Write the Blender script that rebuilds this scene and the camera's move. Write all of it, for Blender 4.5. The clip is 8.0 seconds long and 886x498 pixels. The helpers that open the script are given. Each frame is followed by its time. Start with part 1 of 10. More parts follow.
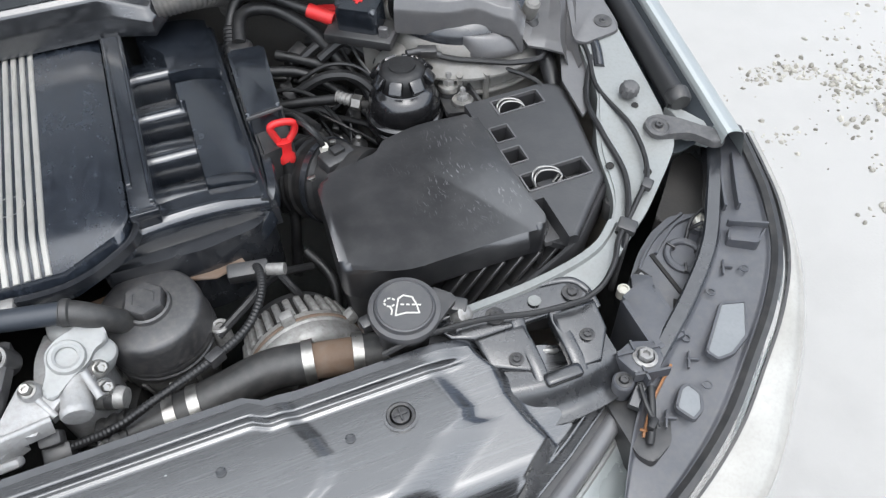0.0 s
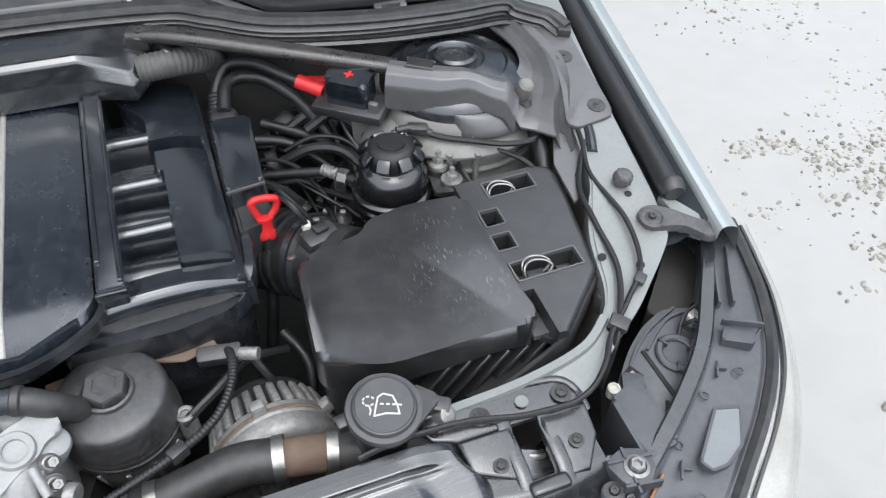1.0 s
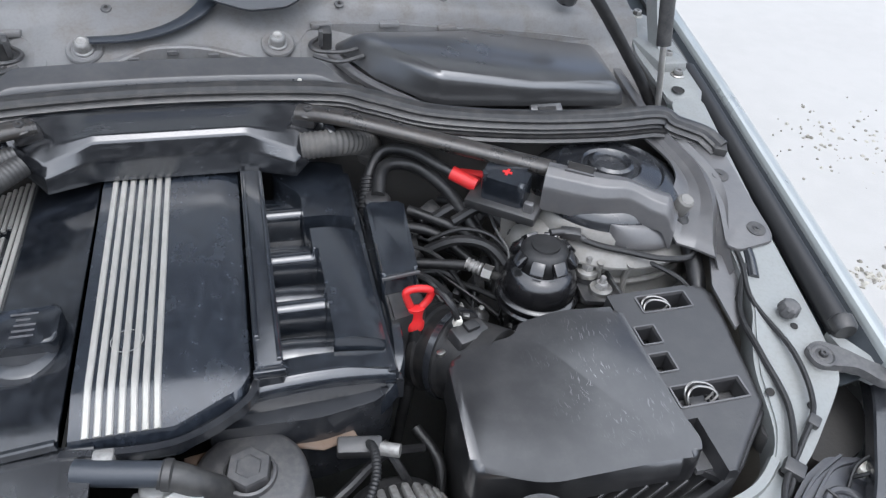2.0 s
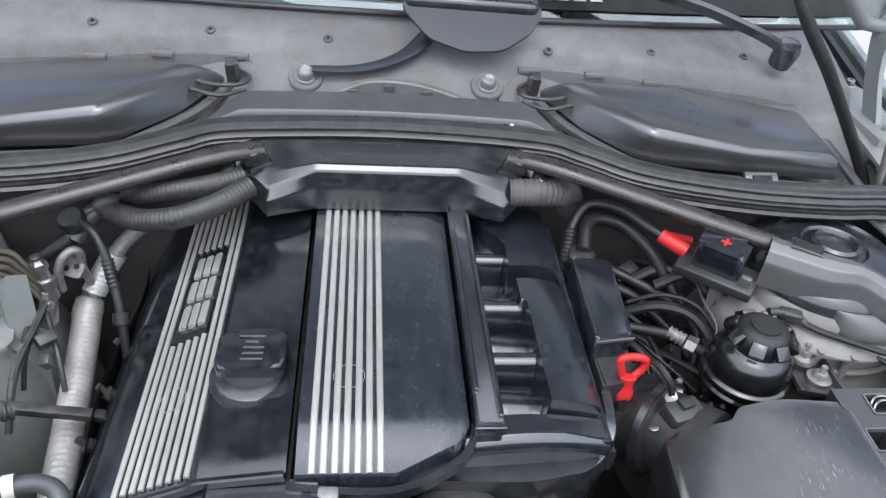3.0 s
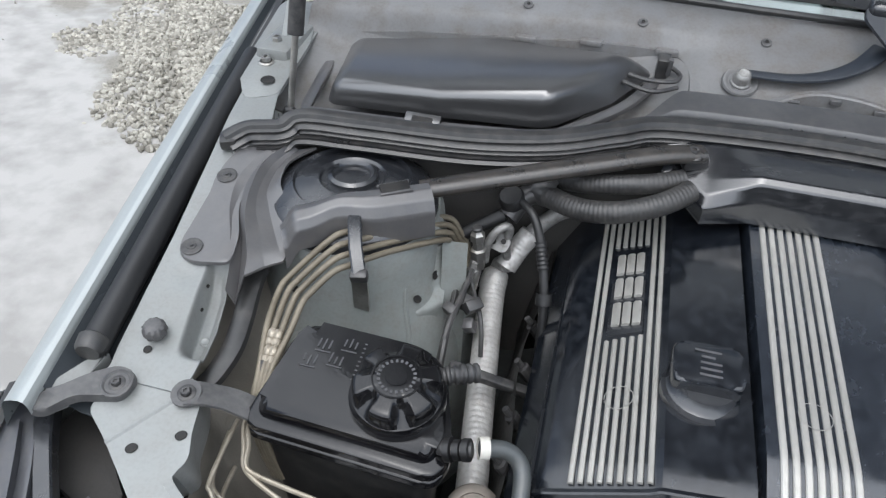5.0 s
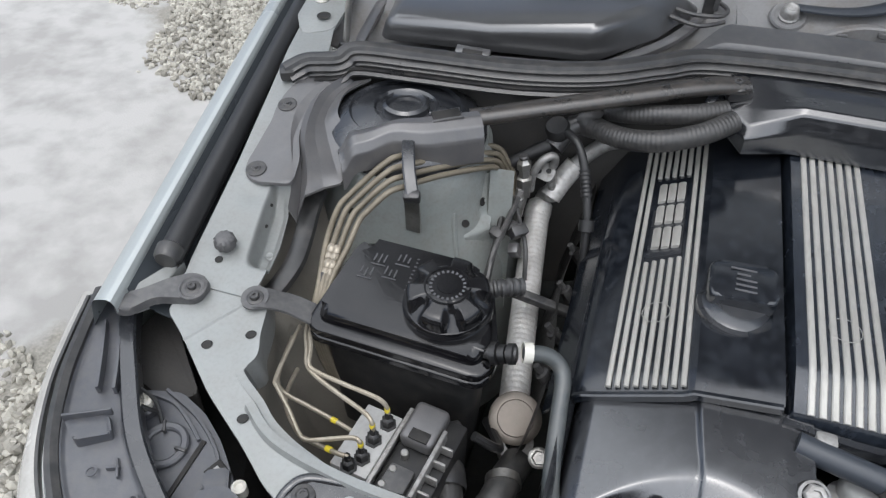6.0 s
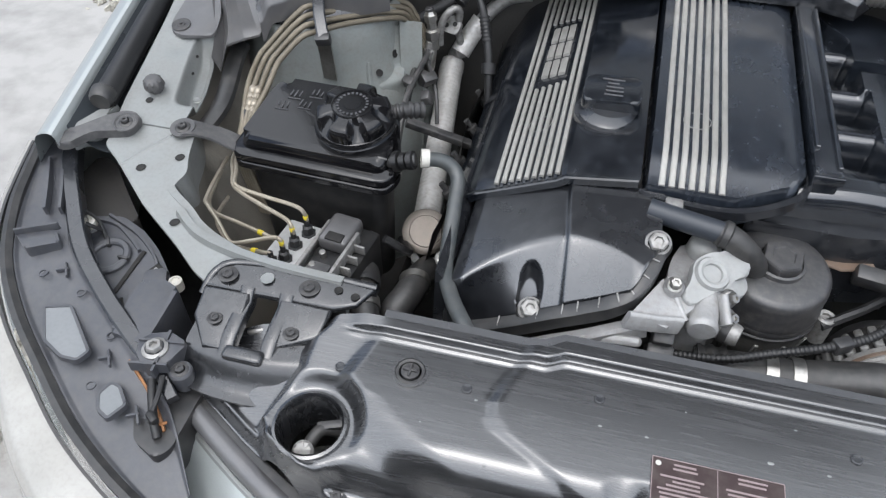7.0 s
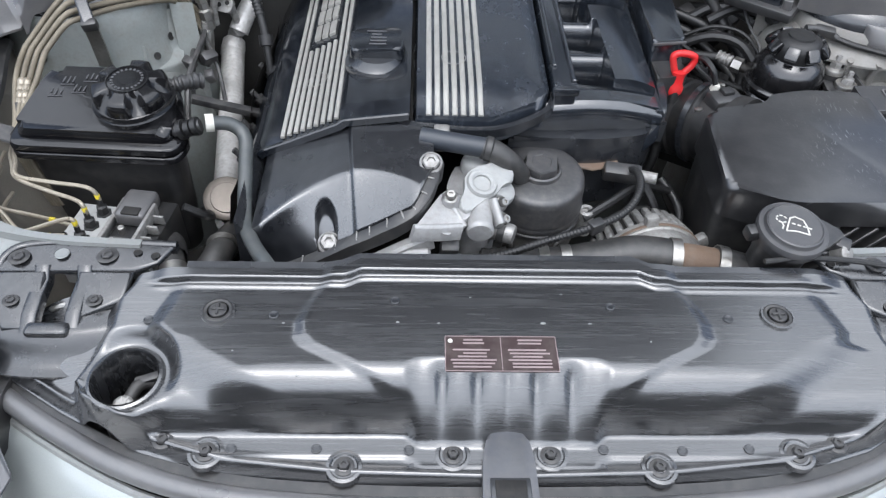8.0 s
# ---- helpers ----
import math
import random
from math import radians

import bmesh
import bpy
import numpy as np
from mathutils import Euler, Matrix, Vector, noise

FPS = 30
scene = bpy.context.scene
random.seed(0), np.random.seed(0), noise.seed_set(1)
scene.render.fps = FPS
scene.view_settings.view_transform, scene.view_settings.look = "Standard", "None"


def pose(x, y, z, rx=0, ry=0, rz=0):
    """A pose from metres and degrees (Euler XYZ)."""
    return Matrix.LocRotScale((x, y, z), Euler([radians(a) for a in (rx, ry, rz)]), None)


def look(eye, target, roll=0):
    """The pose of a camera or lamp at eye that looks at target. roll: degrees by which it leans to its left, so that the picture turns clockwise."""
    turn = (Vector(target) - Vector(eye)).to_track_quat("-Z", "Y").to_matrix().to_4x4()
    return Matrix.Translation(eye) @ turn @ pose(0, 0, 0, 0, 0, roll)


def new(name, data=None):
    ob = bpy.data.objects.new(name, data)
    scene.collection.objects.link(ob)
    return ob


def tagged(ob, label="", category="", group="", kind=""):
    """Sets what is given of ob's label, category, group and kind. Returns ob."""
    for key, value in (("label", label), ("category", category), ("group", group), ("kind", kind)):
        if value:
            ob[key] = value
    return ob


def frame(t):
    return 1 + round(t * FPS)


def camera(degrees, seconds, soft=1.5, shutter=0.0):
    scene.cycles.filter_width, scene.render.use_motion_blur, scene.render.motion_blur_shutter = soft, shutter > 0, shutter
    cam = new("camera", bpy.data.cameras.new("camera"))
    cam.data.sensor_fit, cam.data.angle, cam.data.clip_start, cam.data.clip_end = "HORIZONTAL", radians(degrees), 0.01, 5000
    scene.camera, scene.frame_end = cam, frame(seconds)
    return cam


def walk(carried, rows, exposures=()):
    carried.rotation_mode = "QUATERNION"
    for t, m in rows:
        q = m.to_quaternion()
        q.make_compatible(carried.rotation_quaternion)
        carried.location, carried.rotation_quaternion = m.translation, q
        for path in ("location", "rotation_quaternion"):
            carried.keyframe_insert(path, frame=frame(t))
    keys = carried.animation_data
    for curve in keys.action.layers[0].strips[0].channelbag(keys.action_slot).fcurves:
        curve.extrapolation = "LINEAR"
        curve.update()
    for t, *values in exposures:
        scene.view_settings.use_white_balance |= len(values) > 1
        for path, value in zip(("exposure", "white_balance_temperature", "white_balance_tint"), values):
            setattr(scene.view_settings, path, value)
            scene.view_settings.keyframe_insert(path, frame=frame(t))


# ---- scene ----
cam = camera(63.2, 8.0, soft=1.3)
PATH = [
    (0, (0.189, 0.099, 1.431), (0.648, 1.33, -0.077), -1.7),
    (0.5, (0.217, 0.117, 1.429), (0.738, 1.366, -0.044), -0.1),
    (1, (0.203, 0.153, 1.436), (0.75, 1.452, 0.016), 2.2),
    (1.2, (0.19, 0.167, 1.442), (0.732, 1.495, 0.047), 3.0),
    (2.3, (0.057, 0.235, 1.422), (0.487, 1.769, 0.213), 6.3),
    (2.5, (0.032, 0.245, 1.422), (0.415, 1.798, 0.221), 6.5),
    (3, (-0.034, 0.274, 1.421), (0.2, 1.858, 0.223), 6.2),
    (3.5, (-0.124, 0.3, 1.413), (-0.057, 1.89, 0.202), 5.3),
    (4, (-0.198, 0.3, 1.418), (-0.292, 1.871, 0.185), 4.4),
    (4.5, (-0.247, 0.295, 1.419), (-0.474, 1.833, 0.162), 3.8),
    (5, (-0.277, 0.276, 1.419), (-0.616, 1.775, 0.14), 3.1),
    (5.2, (-0.281, 0.264, 1.42), (-0.655, 1.746, 0.131), 2.8),
    (6.3, (-0.252, 0.182, 1.412), (-0.671, 1.551, 0.016), 1.0),
    (6.5, (-0.222, 0.152, 1.404), (-0.624, 1.509, -0.009), 0.6),
    (7, (-0.146, 0.069, 1.375), (-0.489, 1.407, -0.072), -0.0),
    (7.5, (-0.094, 0.024, 1.375), (-0.274, 1.379, -0.085), 0.3),
    (8, (-0.079, -0.02, 1.365), (-0.011, 1.383, -0.058), 2.7),
]
walk(cam, [(t, look(eye, target, roll)) for t, eye, target, roll in PATH], [(0, 0.41, 6000, 7), (1.0, 0.35, 5950, 7), (2.5, 0.38, 5780, 9), (3.5, 0.50, 5800, 8), (4.5, 0.30, 5900, 7), (6.5, 0.11, 6050, 8), (8, 0.44, 5850, 8)])

# ---- world and light: an overcast winter day ----
SUN_UP, SUN_TURN = 72.0, 186.0
world = bpy.data.worlds.new("overcast_sky")
scene.world = world
world.use_nodes = True
wn = world.node_tree.nodes
wl = world.node_tree.links
sky = wn.new("ShaderNodeTexSky")
sky.sky_type = "NISHITA"
sky.sun_disc = False
sky.sun_elevation = radians(SUN_UP)
sky.sun_rotation = radians(SUN_TURN)
sky.air_density, sky.dust_density, sky.ozone_density = 0.7, 4.0, 1.0
pale = wn.new("ShaderNodeHueSaturation")
pale.inputs["Saturation"].default_value = 0.6
wl.new(sky.outputs[0], pale.inputs["Color"])
wl.new(pale.outputs[0], wn["Background"].inputs["Color"])
wn["Background"].inputs["Strength"].default_value = 0.15
sun = new("sun", bpy.data.lights.new("sun", "SUN"))
sun.data.energy, sun.data.angle, sun.data.color = 2.9, radians(130), (1.0, 0.96, 0.91)
sun.matrix_world = look((0, 0, 6), Vector((0, 0, 6)) - Vector((
    math.sin(radians(SUN_TURN)) * math.cos(radians(SUN_UP)),
    math.cos(radians(SUN_TURN)) * math.cos(radians(SUN_UP)),
    math.sin(radians(SUN_UP)))))


# ---- materials ----
def surf(name, base, base2=None, rough=0.5, vary=0.12, metal=0.0, coarse=14.0, fine=260.0, bump=0.12,
         dust=None, dusty=0.0, stretch=(1, 1, 1), coat=0.0, spec=0.5, coat_rough=0.08, coat_ior=1.5):
    """A procedural surface with a coarse and a fine variation of colour, gloss and relief; dust lies in soft patches."""
    m = bpy.data.materials.new(name)
    m.use_nodes = True
    n, l = m.node_tree.nodes, m.node_tree.links
    b = n["Principled BSDF"]
    co = n.new("ShaderNodeTexCoord")
    mp = n.new("ShaderNodeMapping")
    mp.inputs["Scale"].default_value = stretch
    l.new(co.outputs["Object"], mp.inputs["Vector"])

    def noise_node(scale, detail=4.0, src=None):
        t = n.new("ShaderNodeTexNoise")
        t.inputs["Scale"].default_value, t.inputs["Detail"].default_value = scale, detail
        l.new((src or mp).outputs[0] if src is None else src, t.inputs["Vector"])
        return t.outputs["Fac"]

    def ramp(value, lo, hi, a=0.0, c=1.0):
        r = n.new("ShaderNodeMapRange")
        r.inputs["From Min"].default_value, r.inputs["From Max"].default_value = lo, hi
        r.inputs["To Min"].default_value, r.inputs["To Max"].default_value = a, c
        l.new(value, r.inputs["Value"])
        return r.outputs["Result"]

    def mix(fac, a, c):
        x = n.new("ShaderNodeMix")
        x.data_type = "RGBA"
        if isinstance(fac, float):
            x.inputs[0].default_value = fac
        else:
            l.new(fac, x.inputs[0])
        for slot, v in ((6, a), (7, c)):
            if isinstance(v, tuple):
                x.inputs[slot].default_value = (*v, 1)
            else:
                l.new(v, x.inputs[slot])
        return x.outputs[2]

    big, small = noise_node(coarse), noise_node(fine, 3.0)
    base2 = base2 or tuple(min(1, c * 1.5 + 0.004) for c in base)
    col = mix(ramp(big, 0.35, 0.7), base, base2)
    col = mix(ramp(small, 0.45, 0.75, 0.0, 0.18), col, tuple(c * 0.6 for c in base))
    r_out = ramp(big, 0.3, 0.7, max(0.03, rough - vary), min(1, rough + vary))
    if dust:
        patch = noise_node(coarse * 5.0, 9.0)
        add = n.new("ShaderNodeMath")
        add.operation = "MULTIPLY"
        l.new(ramp(patch, 0.42, 0.72), add.inputs[0])
        l.new(ramp(small, 0.2, 0.7, 0.4, 1.0), add.inputs[1])
        k = n.new("ShaderNodeMath")
        k.operation = "MULTIPLY"
        k.inputs[1].default_value = dusty
        l.new(add.outputs[0], k.inputs[0])
        col = mix(k.outputs[0], col, dust)
        up = n.new("ShaderNodeMath")
        up.operation = "MULTIPLY_ADD"
        up.inputs[1].default_value = 0.5
        l.new(k.outputs[0], up.inputs[0])
        l.new(r_out, up.inputs[2])
        r_out = up.outputs[0]
    l.new(col, b.inputs["Base Color"])
    l.new(r_out, b.inputs["Roughness"])
    b.inputs["Metallic"].default_value = metal
    b.inputs["Specular IOR Level"].default_value = spec
    b.inputs["Coat Weight"].default_value = coat
    b.inputs["Coat Roughness"].default_value = coat_rough
    b.inputs["Coat IOR"].default_value = coat_ior
    if bump:
        bp = n.new("ShaderNodeBump")
        bp.inputs["Strength"].default_value, bp.inputs["Distance"].default_value = bump, 0.0015
        l.new(small, bp.inputs["Height"])
        l.new(bp.outputs[0], b.inputs["Normal"])
    return m


DUST = (0.23, 0.21, 0.185)
# gloss and right cover: dust, with the sky's bluish sheen put into its colour
black_gloss = surf("gloss_black_plastic", (0.010, 0.0125, 0.017), (0.015, 0.018, 0.024), rough=0.19, vary=0.06, bump=0.03, dust=(0.15, 0.18, 0.22), dusty=0.13, coarse=22, spec=1.0, coat=0.6, coat_rough=0.22, coat_ior=1.8)
cover_sky_haze = surf("sky_haze_cover_plastic", (0.012, 0.015, 0.021), (0.018, 0.022, 0.030), rough=0.20, vary=0.10, bump=0.04, dust=(0.15, 0.185, 0.23), dusty=0.14, coarse=22, spec=0.9, stretch=(1.6, 1.0, 1), coat=0.4, coat_rough=0.22, coat_ior=1.8)
cover_black = surf("polished_cover_plastic", (0.0055, 0.0068, 0.0095), (0.008, 0.0098, 0.0135), rough=0.17, vary=0.10, bump=0.04, dust=(0.15, 0.17, 0.20), dusty=0.12, coarse=15, spec=0.8, stretch=(1.5, 1.0, 1), coat=0.3, coat_rough=0.16, coat_ior=1.8)
black_plastic = surf("black_plastic", (0.024, 0.024, 0.025), (0.036, 0.036, 0.037), rough=0.38, vary=0.1, bump=0.1, dust=DUST, dusty=0.14, spec=0.8)
black_satin = surf("satin_black_plastic", (0.0165, 0.018, 0.0215), (0.025, 0.027, 0.031), rough=0.25, vary=0.09, bump=0.06, dust=(0.2, 0.2, 0.2), dusty=0.09, spec=0.9, coat=0.35, coat_rough=0.18, coat_ior=1.7)
grey_plastic = surf("grained_grey_plastic", (0.078, 0.077, 0.079), (0.105, 0.103, 0.104), rough=0.36, vary=0.08, bump=0.12, dust=DUST, dusty=0.16, spec=0.9, coat=0.5, coat_rough=0.30)
lid_plastic = surf("matt_airbox_plastic", (0.027, 0.027, 0.0285), (0.040, 0.040, 0.042), rough=0.35, vary=0.08, bump=0.12, dust=(0.24, 0.235, 0.225), dusty=0.08, coarse=9, spec=0.9)
tray_plastic = surf("dull_lamp_tray_plastic", (0.052, 0.055, 0.064), (0.076, 0.079, 0.089), rough=0.40, vary=0.10, bump=0.1, dust=(0.19, 0.175, 0.15), dusty=0.20, coarse=22, spec=0.8)
rubber = surf("seal_rubber", (0.023, 0.023, 0.0237), (0.033, 0.033, 0.033), rough=0.35, vary=0.08, bump=0.08, dust=DUST, dusty=0.16, fine=500, spec=0.7)
hose_rubber = surf("hose_rubber", (0.024, 0.024, 0.024), (0.038, 0.037, 0.036), rough=0.48, vary=0.08, bump=0.14, dust=DUST, dusty=0.14, coarse=25, spec=0.8)
cable_black = surf("cable_sheath", (0.009, 0.0092, 0.0098), rough=0.46, bump=0.1, dust=DUST, dusty=0.06, coarse=40, spec=0.6)
paint_light = surf("silver_green_paint", (0.262, 0.274, 0.268), (0.30, 0.311, 0.304), rough=0.36, vary=0.08, metal=0.25, bump=0.03, dust=(0.22, 0.20, 0.17), dusty=0.28, coarse=6)
paint_dusty = surf("dusty_inner_paint", (0.215, 0.21, 0.198), (0.28, 0.272, 0.255), rough=0.55, vary=0.08, metal=0.1, bump=0.08, dust=(0.2, 0.18, 0.155), dusty=0.6, coarse=9)
paint_body = surf("silver_body_paint", (0.40, 0.43, 0.425), (0.43, 0.46, 0.455), rough=0.28, vary=0.05, metal=0.25, bump=0.02, coat=0.7, dust=(0.35, 0.34, 0.32), dusty=0.15, coarse=6, fine=900)
cowl_paint = surf("grimy_cowl_paint", (0.172, 0.173, 0.175), (0.215, 0.214, 0.213), rough=0.46, vary=0.08, metal=0.1, bump=0.05, dust=(0.13, 0.105, 0.08), dusty=0.55, coarse=6)
bay_dark = surf("dirty_bay_metal", (0.045, 0.043, 0.041), (0.072, 0.069, 0.064), rough=0.7, bump=0.2, spec=0.4, dust=(0.08, 0.075, 0.068), dusty=0.4, coarse=12)
liner = surf("fibrous_wheel_liner", (0.18, 0.165, 0.14), (0.26, 0.24, 0.205), rough=0.9, bump=0.4, dust=DUST, dusty=0.4, coarse=14, fine=600)
# oily metal; its black also stands for shade in holes, slots and gaps
soot_and_shade = surf("oily_and_shaded_black", (0.008, 0.008, 0.008), (0.016, 0.015, 0.014), rough=0.6, bump=0.3, dust=(0.06, 0.055, 0.048), dusty=0.5, coarse=25)
cast_alu = surf("cast_aluminium", (0.36, 0.36, 0.36), (0.46, 0.46, 0.455), rough=0.5, vary=0.1, metal=0.35, bump=0.35, dust=(0.33, 0.31, 0.28), dusty=0.5, coarse=30)
grey_alu = surf("weathered_alternator_alloy", (0.34, 0.335, 0.325), (0.42, 0.415, 0.40), rough=0.5, metal=0.6, bump=0.3, dust=(0.17, 0.155, 0.135), dusty=0.6, coarse=30)
steel = surf("zinc_steel", (0.40, 0.39, 0.37), (0.52, 0.51, 0.485), rough=0.36, vary=0.1, metal=0.95, bump=0.08, dust=(0.3, 0.27, 0.22), dusty=0.35, coarse=40)
foil = surf("crinkled_foil", (0.58, 0.57, 0.55), (0.68, 0.67, 0.65), rough=0.42, vary=0.12, metal=0.4, bump=0.6, dust=(0.35, 0.31, 0.26), dusty=0.45, coarse=40, fine=160)
stripe_alu = surf("brushed_silver_trim", (0.50, 0.488, 0.452), (0.56, 0.548, 0.512), rough=0.40, vary=0.08, metal=0.5, bump=0.06, dust=(0.25, 0.235, 0.21), dusty=0.45, coarse=22, stretch=(1, 0.25, 1))
line_tan = surf("coated_brake_line", (0.165, 0.143, 0.105), (0.25, 0.22, 0.165), rough=0.42, bump=0.05, metal=0.2, dust=(0.16, 0.14, 0.11), dusty=0.4, coarse=30)
line_steel = surf("tan_steel_pipe", (0.34, 0.30, 0.235), (0.44, 0.40, 0.33), rough=0.36, bump=0.05, metal=0.5, dust=(0.2, 0.17, 0.13), dusty=0.3, coarse=30)
bolt_dark = surf("dark_bolt_steel", (0.06, 0.06, 0.063), (0.12, 0.118, 0.115), rough=0.45, metal=0.5, bump=0.1, dust=DUST, dusty=0.18, coarse=60)
red_plastic = surf("red_plastic", (0.62, 0.02, 0.022), (0.72, 0.035, 0.035), rough=0.4, bump=0.05, dust=(0.4, 0.12, 0.1), dusty=0.2)
yellow_mark = surf("yellow_paint_mark", (0.62, 0.5, 0.03), rough=0.5)
white_plastic = surf("yellowed_white_plastic", (0.62, 0.6, 0.53), (0.7, 0.69, 0.63), rough=0.45, dust=DUST, dusty=0.3)
white_ink = surf("white_print", (0.48, 0.47, 0.43), rough=0.55, bump=0)
faint_ink = surf("worn_grey_print", (0.065, 0.065, 0.068), rough=0.5, bump=0)
label_maroon = surf("maroon_label_film", (0.035, 0.02, 0.02), (0.045, 0.026, 0.026), rough=0.42, bump=0.02, dust=DUST, dusty=0.25)
label_ink = surf("pinkish_label_print", (0.24, 0.19, 0.19), rough=0.5, bump=0)
rust = surf("rusty_brown_pipe", (0.13, 0.085, 0.055), (0.2, 0.14, 0.1), rough=0.7, bump=0.3, dust=DUST, dusty=0.4)
chrome = surf("lamp_reflector_edge", (0.85, 0.85, 0.84), rough=0.12, vary=0.05, metal=0.9, bump=0.0)
amber = surf("amber_plastic", (0.34, 0.15, 0.05), (0.22, 0.10, 0.04), rough=0.5, coarse=60)


def glass(name, tint, rough=0.04, ior=1.45):
    m = bpy.data.materials.new(name)
    m.use_nodes = True
    b = m.node_tree.nodes["Principled BSDF"]
    b.inputs["Base Color"].default_value = (*tint, 1)
    b.inputs["Roughness"].default_value = rough
    b.inputs["IOR"].default_value = ior
    b.inputs["Transmission Weight"].default_value = 1.0
    return m


lamp_glass = glass("clear_lamp_lens", (0.93, 0.95, 0.95))
screen_glass = glass("green_windscreen_glass", (0.55, 0.68, 0.66), 0.03, 2.1)
tank_black = surf("tank_plastic", (0.005, 0.005, 0.006), (0.009, 0.009, 0.010), rough=0.14, vary=0.06, bump=0.06, dust=(0.2, 0.19, 0.18), dusty=0.04, spec=0.65, coarse=18)
lens_sheen = surf("lens_sheen_rim", (0.34, 0.33, 0.30), (0.45, 0.44, 0.41), rough=0.22, vary=0.06, bump=0.02, coat=0.6)
tower_green = surf("dusty_green_paint", (0.25, 0.267, 0.255), (0.30, 0.318, 0.305), rough=0.42, vary=0.08, metal=0.1, bump=0.06, dust=(0.2, 0.18, 0.15), dusty=0.4, coarse=12)
gutter_black = surf("slate_gutter_shade", (0.040, 0.046, 0.052), (0.050, 0.057, 0.063), rough=0.30, vary=0.05, bump=0.02, spec=0.5, coarse=5)
tube_rubber = surf("smooth_tube_rubber", (0.013, 0.0132, 0.014), (0.017, 0.0172, 0.018), rough=0.44, vary=0.04, bump=0.05, spec=0.7, coarse=8)
bracket_grey = surf("dusty_bracket_grey", (0.070, 0.070, 0.072), (0.105, 0.104, 0.105), rough=0.5, vary=0.06, bump=0.08, dust=(0.28, 0.27, 0.25), dusty=0.25, coarse=30)
pane_grey = surf("pale_lamp_pane", (0.205, 0.216, 0.222), (0.24, 0.25, 0.256), rough=0.35, vary=0.04, bump=0.0)
duct_black = surf("matt_duct_rubber", (0.011, 0.011, 0.0115), (0.017, 0.017, 0.0175), rough=0.5, vary=0.06, bump=0.08, spec=0.6, dust=DUST, dusty=0.1)
housing_black = surf("smooth_housing_plastic", (0.036, 0.036, 0.037), (0.046, 0.046, 0.047), rough=0.30, vary=0.06, bump=0.02, spec=0.8, dust=(0.2, 0.195, 0.19), dusty=0.07, coarse=6, coat=1.0, coat_rough=0.23, coat_ior=1.9)
corner_black = surf("glossy_corner_plastic", (0.0085, 0.0092, 0.0108), (0.016, 0.017, 0.0195), rough=0.25, vary=0.08, bump=0.05, spec=0.7, dust=(0.18, 0.175, 0.17), dusty=0.14, coarse=24, coat=0.8, coat_rough=0.26, coat_ior=1.75)
flap_grey = surf("blue_grey_flap_plastic", (0.030, 0.036, 0.046), (0.040, 0.046, 0.056), rough=0.42, vary=0.05, bump=0.05, spec=0.6, coarse=9)
abs_alloy = surf("pale_pressure_block", (0.42, 0.42, 0.412), (0.50, 0.50, 0.488), rough=0.5, vary=0.05, metal=0.2, bump=0.1, dust=DUST, dusty=0.2, coarse=30)


# ---- building kit ----
def thing(name, at, label, category, group="", kind=""):
    """A top-level thing: an Empty at its base, which carries its parts."""
    ob = new(name)
    ob.empty_display_size = 0.02
    ob.location = at
    tagged(ob, label, category, group, kind)
    return ob


def hang(ob, parent):
    ob.parent = parent
    if parent.type == "EMPTY":
        ob.matrix_parent_inverse = Matrix.Translation(parent.location).inverted()
    return ob


def mesh_of(name, bm, mat, smooth=True, sharp=38):
    me = bpy.data.meshes.new(name)
    bmesh.ops.recalc_face_normals(bm, faces=bm.faces)
    for f in bm.faces:
        f.smooth = smooth
    if smooth:
        lim = radians(sharp)
        for e in bm.edges:
            if len(e.link_faces) == 2 and e.calc_face_angle(0.0) > lim:
                e.smooth = False
    bm.to_mesh(me)
    bm.free()
    me.materials.append(mat)
    return me


def part(name, bm, mat, parent, label="", smooth=True, sharp=38):
    """Links a bmesh, whose vertices stand at their places in the world, as one mesh under a thing or a part."""
    ob = new(name, mesh_of(name, bm, mat, smooth, sharp))
    hang(ob, parent)
    if label:
        ob["label"] = label
    return ob


def put_mesh(name, me, m, parent, label=""):
    """One more object on a shared mesh, at the pose m in the world."""
    ob = new(name, me)
    ob.matrix_basis = m
    hang(ob, parent)
    if label:
        ob["label"] = label
    return ob


def structure(name, bm, mat, label, category, smooth=True, sharp=38):
    ob = new(name, mesh_of(name, bm, mat, smooth, sharp))
    return tagged(ob, label, category, kind="structure")


def join(bm, other):
    me = bpy.data.meshes.new("tmp")
    other.to_mesh(me)
    other.free()
    bm.from_mesh(me)
    bpy.data.meshes.remove(me)
    return bm


def moved(bm, m):
    bm.transform(m)
    return bm


def aim(p, n, turn=0.0):
    """The pose at p whose z axis points along n."""
    q = Vector(n).to_track_quat("Z", "Y").to_matrix().to_4x4()
    return Matrix.Translation(p) @ q @ Matrix.Rotation(radians(turn), 4, "Z")


def box(sx, sy, sz, at=(0, 0, 0), bevel=0.0, seg=2, m=None):
    bm = bmesh.new()
    bmesh.ops.create_cube(bm, size=1.0)
    bm.transform(Matrix.Diagonal((sx, sy, sz, 1)))
    if bevel:
        bmesh.ops.bevel(bm, geom=bm.edges[:], offset=bevel, segments=seg, profile=0.5, affect="EDGES")
    bm.transform(Matrix.Translation(at) if m is None else m)
    return bm


